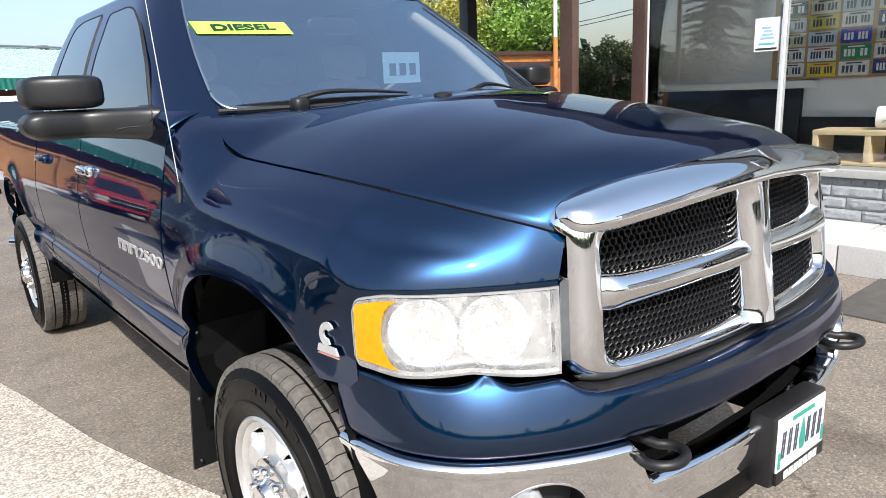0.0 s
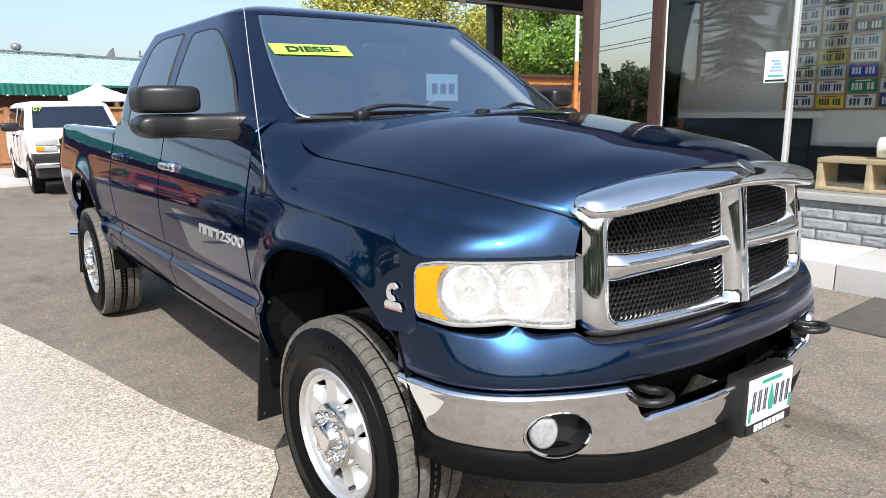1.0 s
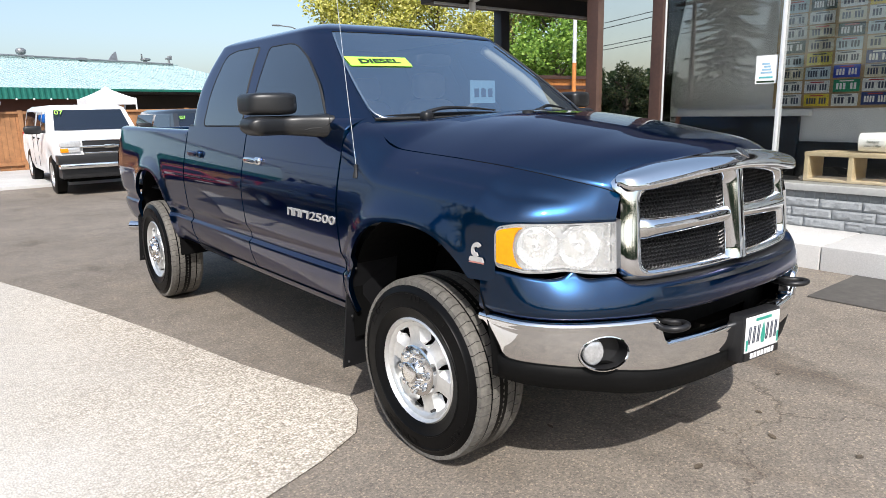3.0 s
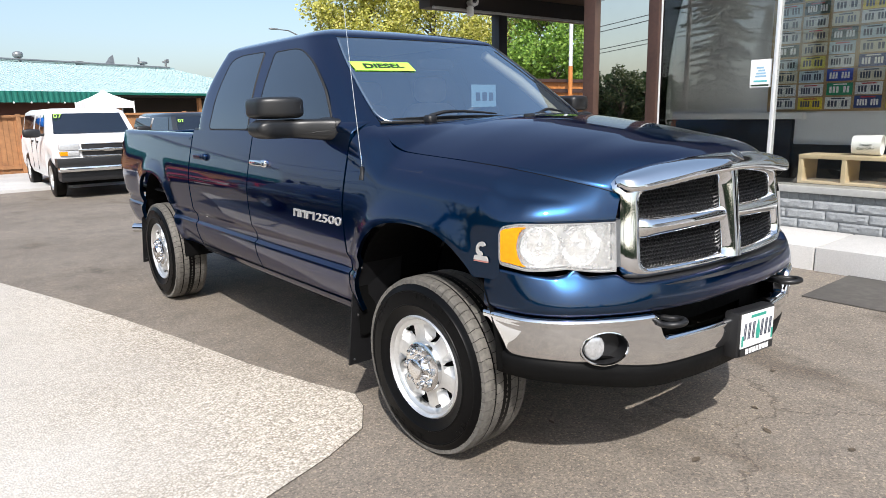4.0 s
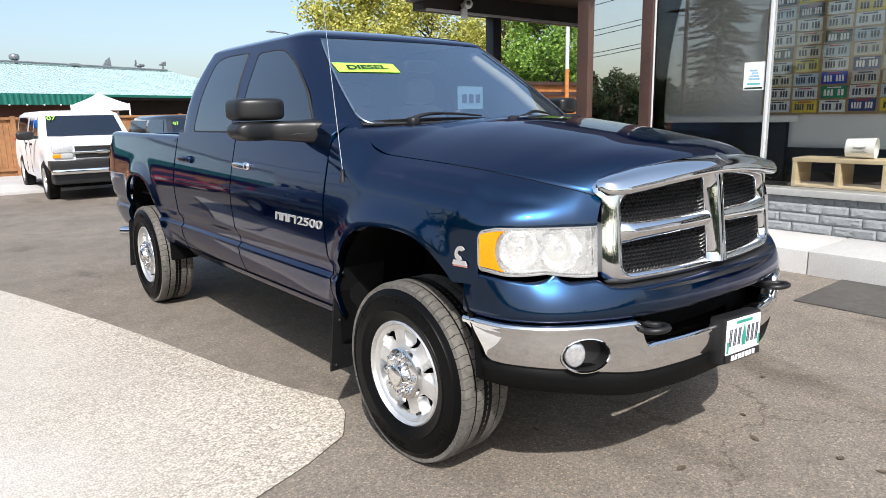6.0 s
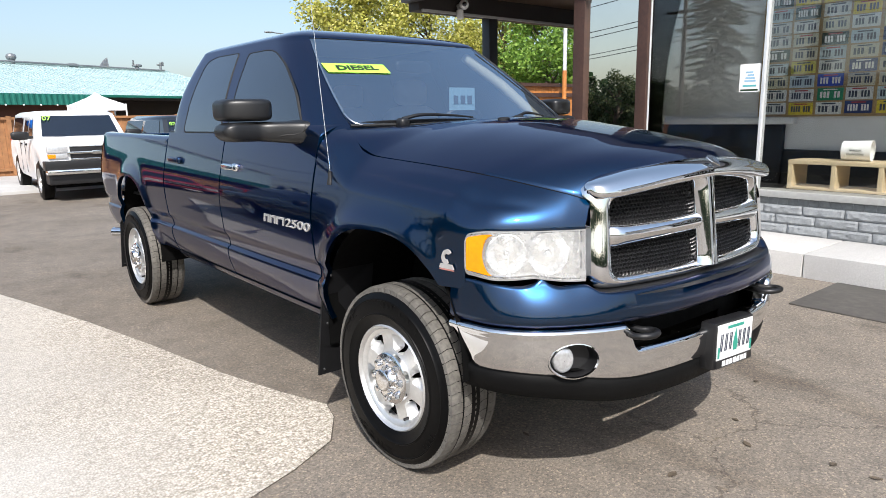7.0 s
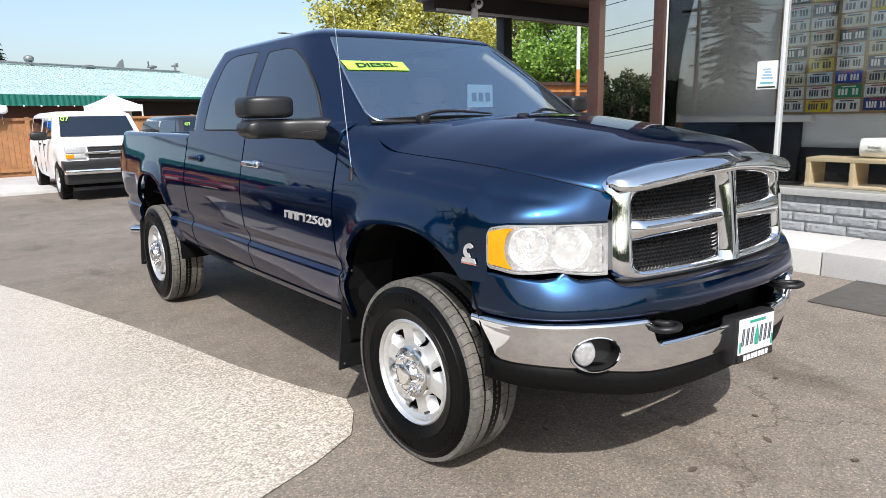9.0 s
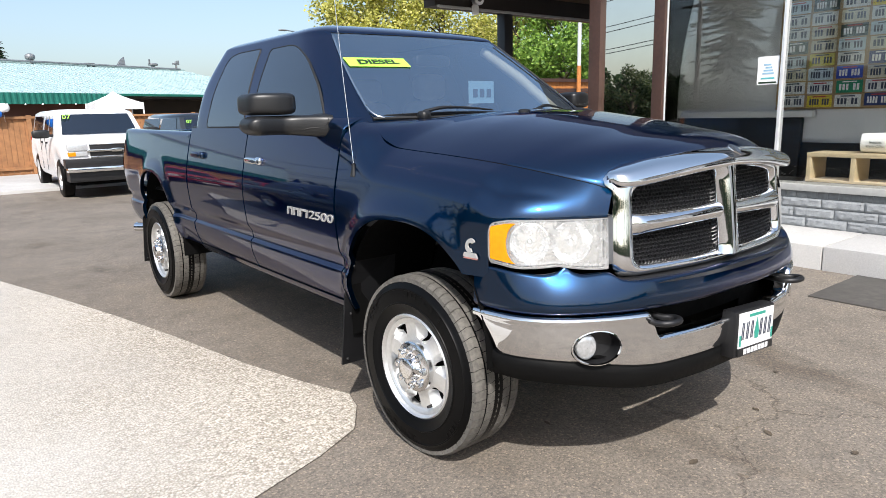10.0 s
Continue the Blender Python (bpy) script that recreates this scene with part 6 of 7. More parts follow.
# low shelf on the sill and the tub on it
shelf = thing("cube_shelf", "low open birch cube shelf behind the shop window", "shelf")
SY1, SZ0, SZ1 = 0.95, 0.672, 0.975
for k in range(5):
    y = SY1 - 0.045 - k * 0.43
    box_part("divider", (4.98, y, SZ0 + 0.02), (5.36, y + 0.045, SZ1 - 0.042), M["birch"], shelf, 0.002)
box_part("top", (4.975, SY1 - 0.045 - 4 * 0.43, SZ1 - 0.042), (5.365, SY1 + 0.003, SZ1), M["birch"], shelf, 0.002)
box_part("bottom", (4.98, SY1 - 0.045 - 4 * 0.43, SZ0 - 0.004), (5.36, SY1, SZ0 + 0.02), M["birch"], shelf, 0.001)
box_part("shelf_base", (4.90, -1.2, 0.24), (5.40, 2.40, SZ0 - 0.005), M["inner_black"], None, 0.0)["label"] = "black plinth below the cube shelf"
tub = thing("paper_tub", "white paper tub with dark lettering lying on the shelf", "tub")
bm = bmesh.new()
m = pose(5.17, 0.36, SZ1 + 0.105, 0, 0, 96)
prof = [(-0.13, 0.095), (-0.135, 0.105), (0.13, 0.095), (0.13, 0.088), (-0.125, 0.093)]
add_spin(bm, prof, 40, m)
part("tub_wall", bm, M["paper"], tub)
for k, (txt, sz) in enumerate((("Instant", 0.042), ("Cash Offer", 0.036))):
    lettering("tub_words", txt, sz, pose(5.066, 0.345, SZ1 + 0.115 - 0.042 * k, 90, 0, -90), M["ink"], tub)

# ---------------------------------------------------------------- far left: fence, long building, tent
fence = thing("fence", "orange-brown board fence with top rail", "fence", kind="structure")
gz = ground_z(21)
x = -9.0
k = 0
while x < 6.6:
    wd = 0.14
    box_part("board", (x, 21.0 + 0.006 * (k % 2), gz), (x + wd - 0.006, 21.03 + 0.006 * (k % 2), 1.60), M["fence"], fence, 0.0)
    x += wd
    k += 1
for x in (-6.9, -4.5, -2.1, 0.3, 2.7, 5.1):
    box_part("fence_post", (x, 20.92, gz), (x + 0.12, 21.0, 1.68), M["fence"], fence, 0.0)
box_part("fence_rail", (-9, 20.93, 1.58), (6.6, 21.08, 1.65), M["fence"], fence, 0.0)
box_part("fence_rail", (-9, 20.95, gz + 0.25), (6.6, 21.0, gz + 0.34), M["fence"], fence, 0.0)

hall = thing("long_building", "long low building with pale green metal hip roof", "building")
box_part("wall", (-17, 26.0, -0.4), (-1.2, 38, 2.5), M["redwall"], hall, 0.0)
box_part("wall", (-1.2, 27.6, -0.4), (9.9, 38, 2.5), M["dark_wood"], hall, 0.0)
bm = bmesh.new()
ridge_z, eave_z = 4.16, 2.52
rows = [[Vector((x, 25.0, eave_z)) for x in (-18.0, 10.4)], [Vector((x, 31.5, ridge_z)) for x in (-18.0, 8.2)]]
add_grid(bm, rows)
bm.faces.new([bm.verts.new(p) for p in ((10.4, 25.0, eave_z), (8.2, 31.5, ridge_z), (10.4, 38.0, eave_z))])
add_grid(bm, [[Vector((x, 38.0, eave_z)) for x in (-18.0, 10.4)], [Vector((x, 31.5, ridge_z)) for x in (-18.0, 8.2)]])
part("roof", bm, M["metal_roof"], hall, "pale green metal roof sheets", smooth=False)
for i in range(120):
    x = -17.8 + i * 0.27
    if x > 9.7:
        break
    t1 = 1.0 if x < 8.2 else max(0.05, 1 - (x - 8.2) / 2.2)
    bm = bmesh.new()
    add_tube(bm, [(x, 25.0, eave_z + 0.012), (x, 25.0 + 6.5 * t1, eave_z + (ridge_z - eave_z) * t1 + 0.012)], 0.012, 4)
    part("roof_rib", bm, M["metal_roof"], hall)
bm = bmesh.new()
rows = []
for i in range(296):
    x = -17.9 + i * 0.0565
    d = 0.02 if (i // 2) % 2 else 0.0
    rows.append([Vector((x, 24.97 - d, 2.56)), Vector((x, 24.93 - d, 2.14))])
add_grid(bm, rows)
part("eave_band", bm, M["green_metal"], hall, "dark green corrugated eave band", smooth=False)
box_part("gutter", (-1.2, 24.9, 2.46), (10.4, 25.05, 2.56), M["green_metal"], hall, 0.0)
for x in (-0.1, 4.3, 8.6):
    box_part("porch_post", (x, 25.2, -0.3), (x + 0.16, 25.36, 2.46), M["fence"], hall, 0.0)
box_part("porch_ceiling", (-1.2, 25.05, 2.36), (10.2, 27.6, 2.44), M["dark_wood"], hall, 0.0)
box_part("ridge_cap", (-18, 31.4, ridge_z - 0.02), (8.3, 31.6, ridge_z + 0.06), M["metal_roof"], hall, 0.01)
bm = bmesh.new()
add_tube(bm, [(-18, 31.3, ridge_z + 0.10), (7.9, 31.3, ridge_z + 0.06)], 0.045, 8)
part("ridge_pipe", bm, M["galv"], hall)
for i in range(40):
    x = -17.6 + i * 0.65
    if x > -1.4:
        break
    bm = bmesh.new()
    bmesh.ops.create_uvsphere(bm, u_segments=8, v_segments=6, radius=0.036, matrix=Matrix.Translation((x, 24.86, 2.13)))
    part("eave_bulb", bm, M["paper"], hall)
# things on the ridge
vents = []
for x, kind in ((-0.4, "turbine"), (2.5, "low"), (4.2, "dish"), (6.25, "hood"), (7.8, "cross")):
    bm = bmesh.new()
    z = ridge_z + 0.05
    if kind == "turbine":
        add_tube(bm, [(x, 31.5, z - 0.1), (x, 31.5, z + 0.12)], 0.13, 14)
        rounded_body(bm, (x - 0.21, 31.29, z + 0.08), (x + 0.21, 31.71, z + 0.40), 2.4, None, 18, 10)
    elif kind == "low":
        add_box(bm, (x - 0.2, 31.3, z - 0.05), (x + 0.2, 31.7, z + 0.1), 0.02)
    elif kind == "dish":
        add_poly(bm, [(x - 0.25, 31.4, z), (x + 0.3, 31.4, z), (x + 0.32, 31.5, z + 0.52), (x + 0.1, 31.5, z + 0.36)], (0, 0.08, 0))
    elif kind == "hood":
        add_tube(bm, [(x, 31.5, z - 0.1), (x, 31.5, z + 0.15)], 0.11, 10)
        rounded_body(bm, (x - 0.25, 31.3, z + 0.12), (x + 0.28, 31.7, z + 0.28), 3, None, 14, 8)
        add_box(bm, (x - 0.26, 31.45, z + 0.25), (x - 0.18, 31.5, z + 0.48), 0.01)
    else:
        add_tube(bm, [(x, 31.5, z - 0.2), (x, 31.5, z + 0.45)], 0.06, 8)
        add_box(bm, (x - 0.22, 31.45, z + 0.26), (x + 0.2, 31.55, z + 0.36), 0.02)
        add_box(bm, (x + 0.1, 31.45, z + 0.36), (x + 0.2, 31.55, z + 0.5), 0.02)
    vents.append(tagged(part("roof_vent", bm, M["galv"], None), "weathered metal vent on the roof ridge", "roof vent"))

# the long building stands askew to the truck
askew = Matrix.Translation((10.5, 38.2, 0)) @ pose(0, 0, 0, 0, 0, 22) @ Matrix.Translation((-8.2, -31.5, 0))
hall.matrix_basis = askew
for v in vents:
    v.matrix_basis = askew

tent = thing("canopy_tent", "white pop-up canopy tent behind the fence", "tent")
tx, ty = 3.2, 23.0
bm = bmesh.new()
top = Vector((tx, ty, 2.45))
hw = 0.74
ring = []
for sx, sy in ((-1, -1), (1, -1), (1, 1), (-1, 1)):
    ring.append((sx, sy))
rows = []
for t in lin(0, 1, 8):
    z = 2.45 - 0.42 * (t ** 0.75)
    pts = []
    for i in range(4):
        a, b = ring[i], ring[(i + 1) % 4]
        for q in lin(0, 1, 6)[:-1]:
            pts.append(Vector((tx + hw * t * (a[0] + (b[0] - a[0]) * q), ty + hw * t * (a[1] + (b[1] - a[1]) * q), z)))
    rows.append(pts)
rows.append([p + Vector((0, 0, -0.2)) for p in rows[-1]])
add_grid(bm, rows, cyclic=True)
part("canopy", bm, M["canvas"], tent, smooth=False)
for sx, sy in ring:
    box_part("leg", (tx + sx * hw - 0.02, ty + sy * hw - 0.02, ground_z(23)), (tx + sx * hw + 0.02, ty + sy * hw + 0.02, 2.05), M["white"], tent, 0.0)

# two foil balloons tied above the fence
for bx, bz, mname, lb in ((-0.45, 1.73, "balloon_blue", "blue foil balloon tied to the fence"), (-0.25, 1.90, "paper", "white foil balloon tied to the fence")):
    b = thing("balloon", lb, "balloon", "balloons on the fence")
    bm = bmesh.new()
    rounded_body(bm, (bx - 0.17, 20.72, bz - 0.13), (bx + 0.17, 20.9, bz + 0.13), 2.2, None, 16, 10)
    part("skin", bm, M[mname], b)
    bm = bmesh.new()
    add_tube(bm, [(bx, 20.8, bz - 0.12), (bx + 0.02, 20.94, 1.5)], 0.004, 5)
    part("string", bm, M["paper"], b)

# fence and pole seen below the porch
side_fence = thing("side_fence", "orange stained plank fence with a dark top rail", "fence", kind="structure")
for i in range(28):
    xx = 11.6 + i * 0.15
    box_part("plank", (xx, 12.4, -0.2), (xx + 0.144, 12.43, 2.32), M["orange_wood"], side_fence, 0.0)
box_part("fence_rail", (11.5, 12.3, 2.32), (15.9, 12.5, 2.42), M["brown"], side_fence, 0.0)
box_part("fence_rail", (11.5, 12.34, 2.0), (15.9, 12.4, 2.12), M["brown"], side_fence, 0.0)
pole = thing("marker_pole", "pole painted white above and orange below", "pole")
bm = bmesh.new()
add_tube(bm, [(14.3, 12.0, -0.2), (14.3, 12.0, 2.8)], 0.07, 12)
part("pole_foot", bm, M["orange_wood"], pole)
bm = bmesh.new()
add_tube(bm, [(14.3, 12.0, 2.8), (14.3, 12.0, 4.62)], 0.06, 12)
part("pole_shaft", bm, M["galv_pale"], pole)

# ---------------------------------------------------------------- trees
def leaf_mat(name, a, b, c):
    m, nt, bs = node_mat(name)
    gi = nt.nodes.new("ShaderNodeNewGeometry")
    r = ramp(nt, gi.outputs["Random Per Island"], [(0.0, a), (0.55, b), (1.0, c)])
    nt.links.new(r.outputs[0], bs.inputs["Base Color"])
    setp(bs, rough=0.6)
    bs.inputs["Subsurface Weight"].default_value = 0.0
    tl = nt.nodes.new("ShaderNodeBsdfTranslucent")
    nt.links.new(r.outputs[0], tl.inputs[0])
    mx = nt.nodes.new("ShaderNodeMixShader")
    mx.inputs[0].default_value = 0.35
    out = nt.nodes["Material Output"]
    nt.links.new(bs.outputs[0], mx.inputs[1])
    nt.links.new(tl.outputs[0], mx.inputs[2])
    nt.links.new(mx.outputs[0], out.inputs[0])
    return m


M["leaf_gold"] = leaf_mat("yellow_green_leaves", (0.20, 0.22, 0.035), (0.52, 0.51, 0.10), (0.76, 0.70, 0.26))
M["leaf_green"] = leaf_mat("fresh_green_leaves", (0.06, 0.13, 0.022), (0.17, 0.31, 0.042), (0.38, 0.54, 0.11))
M["needle"] = leaf_mat("dark_conifer_needles", (0.012, 0.03, 0.012), (0.025, 0.055, 0.02), (0.05, 0.09, 0.035))


def leaves_mesh(name, centres, count, size, rng, mat, parent, flat=0.5, droop=0.0):
    """Many small folded leaves scattered round clump centres (place, radius)."""
    verts, faces = [], []
    for _ in range(count):
        c, r = centres[rng.randrange(len(centres))]
        d = Vector((rng.gauss(0, 1), rng.gauss(0, 1), rng.gauss(0, 1))).normalized()
        p = c + d * r * (rng.random() ** 0.45)
        ax = Vector((rng.gauss(0, 1), rng.gauss(0, 1), rng.gauss(0, 1) * flat - droop)).normalized()
        side = ax.cross(Vector((rng.gauss(0, 1), rng.gauss(0, 1), rng.gauss(0, 1)))).normalized()
        L, Wd = size * rng.uniform(0.6, 1.4), size * rng.uniform(0.28, 0.5)
        i = len(verts)
        verts += [p, p + ax * L * 0.5 + side * Wd, p + ax * L, p + ax * L * 0.5 - side * Wd]
        faces.append((i, i + 1, i + 2, i + 3))
    me = bpy.data.meshes.new(name)
    me.from_pydata(verts, [], faces)
    return finish(me, new(name, me), mat, parent, "")


def broadleaf(x, y, height, spread, leaf, count, size, seed, label, low=0.25):
    rng = random.Random(seed)
    z0 = ground_z(y)
    tree = thing("tree", label, "tree", at=Matrix.Translation((x, y, z0)))
    bm = bmesh.new()
    top = Vector((rng.uniform(-0.3, 0.3), rng.uniform(-0.3, 0.3), height * 0.8))
    add_tube(bm, [Vector((0, 0, -0.2)), Vector((0.1, 0, height * 0.25)), top * 0.6, top], [0.22, 0.17, 0.11, 0.03], 10)
    centres = []
    for i in range(34):
        h = height * rng.uniform(low, 0.97)
        a = rng.uniform(0, math.tau)
        f = math.sin(math.pi * min(1, max(0.05, (h / height - low * 0.6) / (1.08 - low * 0.6)))) ** 0.6
        r = spread * f * rng.uniform(0.45, 1.0)
        tip = Vector((r * math.cos(a), r * math.sin(a), h))
        base = Vector((0, 0, max(height * 0.15, h - r * 0.8)))
        base.x, base.y = top.x * base.z / top.z, top.y * base.z / top.z
        add_tube(bm, [base, base.lerp(tip, 0.5) + Vector((0, 0, 0.15)), tip], [0.06, 0.035, 0.01], 6)
        for q in (0.55, 0.8, 1.0):
            centres.append((base.lerp(tip, q), spread * rng.uniform(0.16, 0.30)))
    part("trunk", bm, M["bark"], tree)
    leaves_mesh("crown", centres, count, size, rng, leaf, tree, 0.5, 0.3)
    return tree


def conifer(x, y, height, spread, count, seed, label, leaf="needle"):
    rng = random.Random(seed)
    tree = thing("conifer", label, "conifer tree", at=Matrix.Translation((x, y, ground_z(y))))
    bm = bmesh.new()
    add_tube(bm, [(0, 0, -0.2), (0, 0, height * 0.5), (0, 0, height)], [height * 0.018, height * 0.011, 0.01], 8)
    verts, faces = [], []
    n = 0
    z = height * 0.08
    while z < height * 0.985:
        f = 1 - z / height
        for k in range(7):
            a = rng.uniform(0, math.tau)
            r = spread * (f ** 0.8) * rng.uniform(0.55, 1.08) + 0.05
            tip = Vector((r * math.cos(a), r * math.sin(a), z - 0.22 * r + rng.uniform(-0.1, 0.1)))
            base = Vector((0, 0, z))
            add_tube(bm, [base, tip], [0.02, 0.006], 4, caps=False)
            d = (tip - base).normalized()
            sd = d.cross(Vector((0, 0, 1))).normalized()
            m = max(4, int(count * r / spread))
            for j in range(m):
                q = rng.uniform(0.12, 1.0)
                p = base.lerp(tip, q)
                L = (0.10 + 0.22 * (1 - q)) * spread * 0.5 + 0.05
                dr = (d * rng.uniform(0.2, 0.9) + sd * rng.choice((-1, 1)) * rng.uniform(0.4, 1.0) + Vector((0, 0, rng.uniform(-0.5, 0.15)))).normalized()
                up = dr.cross(Vector((rng.gauss(0, 1), rng.gauss(0, 1), rng.gauss(0, 1)))).normalized() * L * 0.13
                i = len(verts)
                verts += [p + up, p + dr * L * 0.6 + up, p + dr * L, p + dr * L * 0.6 - up, p - up]
                faces.append((i, i + 1, i + 2, i + 3, i + 4))
        z += height * 0.022
    part("trunk", bm, M["bark"], tree)
    me = bpy.data.meshes.new("crown")
    me.from_pydata(verts, [], faces)
    finish(me, new("crown", me), M[leaf], tree, "")
    return tree


for i, (x, y, h, sp, seed) in enumerate(((16.4, 26.5, 8.6, 3.3, 11), (20.6, 26.5, 9.8, 4.0, 12), (25.6, 26.0, 9.6, 4.0, 13))):
    broadleaf(x, y, h, sp, M["leaf_gold"], 17000, 0.17, seed, "sunlit yellow-green broadleaf tree behind the porch")
for i, (x, y, h, sp, seed) in enumerate(((24.0, 21.5, 8.4, 3.6, 21), (27.5, 20.5, 7.6, 3.6, 22), (21.5, 19.0, 5.6, 2.6, 23))):
    broadleaf(x, y, h, sp, M["leaf_green"], 14000, 0.17, seed, "dense green broadleaf tree beyond the side fence", 0.1)
conifer(20.2, 38.0, 9.8, 1.2, 16, 31, "slim dark conifer behind the long building")
conifer(2.2, 46.0, 7.6, 2.2, 30, 32, "dark conifer above the roof ridge")
conifer(-2.2, 48.0, 8.4, 2.6, 18, 33, "dark conifer above the roof ridge")

# lamp standard beyond the roof
lamp = thing("street_lamp", "grey street lamp with a curved arm", "street lamp")
bm = bmesh.new()
add_tube(bm, [(18.4, 36, -0.3), (18.4, 36, 5.6), (18.0, 36, 5.95), (16.9, 36, 6.4), (16.1, 36, 6.45)], [0.08, 0.06, 0.045, 0.035, 0.03], 8)
part("lamp_post", bm, M["galv"], lamp)
bm = bmesh.new()
rounded_body(bm, (15.6, 35.88, 6.40), (16.2, 36.12, 6.50), 3, None, 12, 8)
part("lamp_head", bm, M["galv"], lamp)

# across the road, mirrored in the shop windows
conifer(-28.0, 19.6, 17.0, 3.6, 80, 41, "tall dark conifer across the road")
conifer(-31.0, 15.0, 7.6, 1.9, 20, 42, "dark conifer across the road")
conifer(-33.0, 9.5, 8.6, 2.0, 20, 43, "dark conifer across the road")
conifer(-32.0, 5.0, 8.0, 2.0, 20, 48, "dark conifer across the road")
conifer(-24.5, 24.8, 3.6, 1.9, 20, 44, "young conifer across the road")
conifer(-27.0, 28.2, 4.2, 2.1, 20, 45, "young conifer across the road")
conifer(-22.5, 27.0, 3.0, 1.7, 20, 46, "young conifer across the road")
for i in (1, 2, 7, 12, 13, 18, 24):
    a = math.radians(-50 - i * 9.0)
    r = 46 + 9 * math.sin(i * 2.3)
    conifer(r * math.sin(a), r * math.cos(a) - 2, 6.5 + 3.2 * math.sin(i * 1.7) ** 2, 2.6, 8, 60 + i, "far conifer along the road")

rng = random.Random(5)
belt_c = []
for i in range(240):
    a = math.radians(rng.uniform(165, 345))
    r = rng.uniform(44, 58)
    x, y = r * math.sin(a), r * math.cos(a)
    h = rng.uniform(1.2, 3.2)
    belt_c.append((Vector((x, y, h * 0.5)), 2.4))
    belt_c.append((Vector((x + 1, y + 1, h)), 1.6))
tagged(leaves_mesh("far_woods", belt_c, 16000, 0.9, rng, M["needle"], None), "dark belt of far trees along the road", "woods", kind="stuff")

M["leaf_shrub"] = leaf_mat("dull_green_shrub_leaves", (0.02, 0.04, 0.014), (0.05, 0.075, 0.03), (0.10, 0.12, 0.05))
for x, y, h, sp, seed in ((-20.0, 19.4, 3.3, 1.5, 71), (-20.4, 21.3, 3.9, 1.6, 72), (-19.8, 23.2, 3.1, 1.5, 73), (-20.6, 24.9, 3.6, 1.6, 74)):
    broadleaf(x, y, h, sp, M["leaf_shrub"], 7000, 0.13, seed, "tall dull green shrub across the road", 0.02)

wires = thing("power_line", "wooden utility pole with a cross arm and overhead wires", "utility pole")
bm = bmesh.new()
add_tube(bm, [(-24, 19.5, -0.3), (-24, 19.5, 7.6)], [0.16, 0.11], 10)
part("pole", bm, M["bark"], wires)
box_part("cross_arm", (-24.06, 18.4, 6.9), (-23.94, 20.6, 7.05), M["bark"], wires, 0.01)
for k, (xo, z) in enumerate(((0.0, 7.1), (0.9, 6.6), (-0.3, 5.75), (-0.3, 5.5), (0.2, 8.6))):
    bm = bmesh.new()
    for y0, y1 in ((19.5, 60.0), (-22.0, 19.5)):
        add_tube(bm, [(-24 + xo, y0 + (y1 - y0) * t, z - 1.1 * 4 * t * (1 - t)) for t in lin(0, 1, 15)], 0.022, 4)
    part("wire", bm, M["black"], wires)


# ---------------------------------------------------------------- other vehicles
M["car_white"] = paint("white_car_paint", (0.84, 0.84, 0.84), 0.0, 0.4, 0.35)
M["car_dark"] = paint("dark_car_paint", (0.012, 0.016, 0.022), 0.3, 0.4)
M["car_red"] = paint("red_car_paint", (0.42, 0.008, 0.012), 0.1, 0.4)


def simple_wheel(x, y, r, s, parent, mat="alloy"):
    w = new("wheel")
    w.parent = parent
    w.empty_display_size = 0.1
    w.matrix_basis = pose(x, y, r, 0, 0, 0 if s > 0 else 180)
    bm = bmesh.new()
    add_spin(bm, [(-0.22, r * 0.55), (-0.23, r * 0.8), (-0.20, r * 0.98), (-0.11, r), (-0.02, r * 0.98), (0.01, r * 0.85), (0.0, r * 0.6)], 32)
    part("tyre", bm, M["tyre"], w)
    bm = bmesh.new()
    add_spin(bm, [(-0.16, r * 0.6), (-0.02, r * 0.6), (0.004, r * 0.62), (-0.01, r * 0.55), (-0.06, r * 0.5), (-0.05, r * 0.2), (0.0, r * 0.16), (0.004, 0.001)], 28)
    part("rim", bm, M[mat], w)


M["pale_lamp"] = plain("clear_lamp", (0.62, 0.63, 0.64), 0.18, 0.3, 0.15, 30)


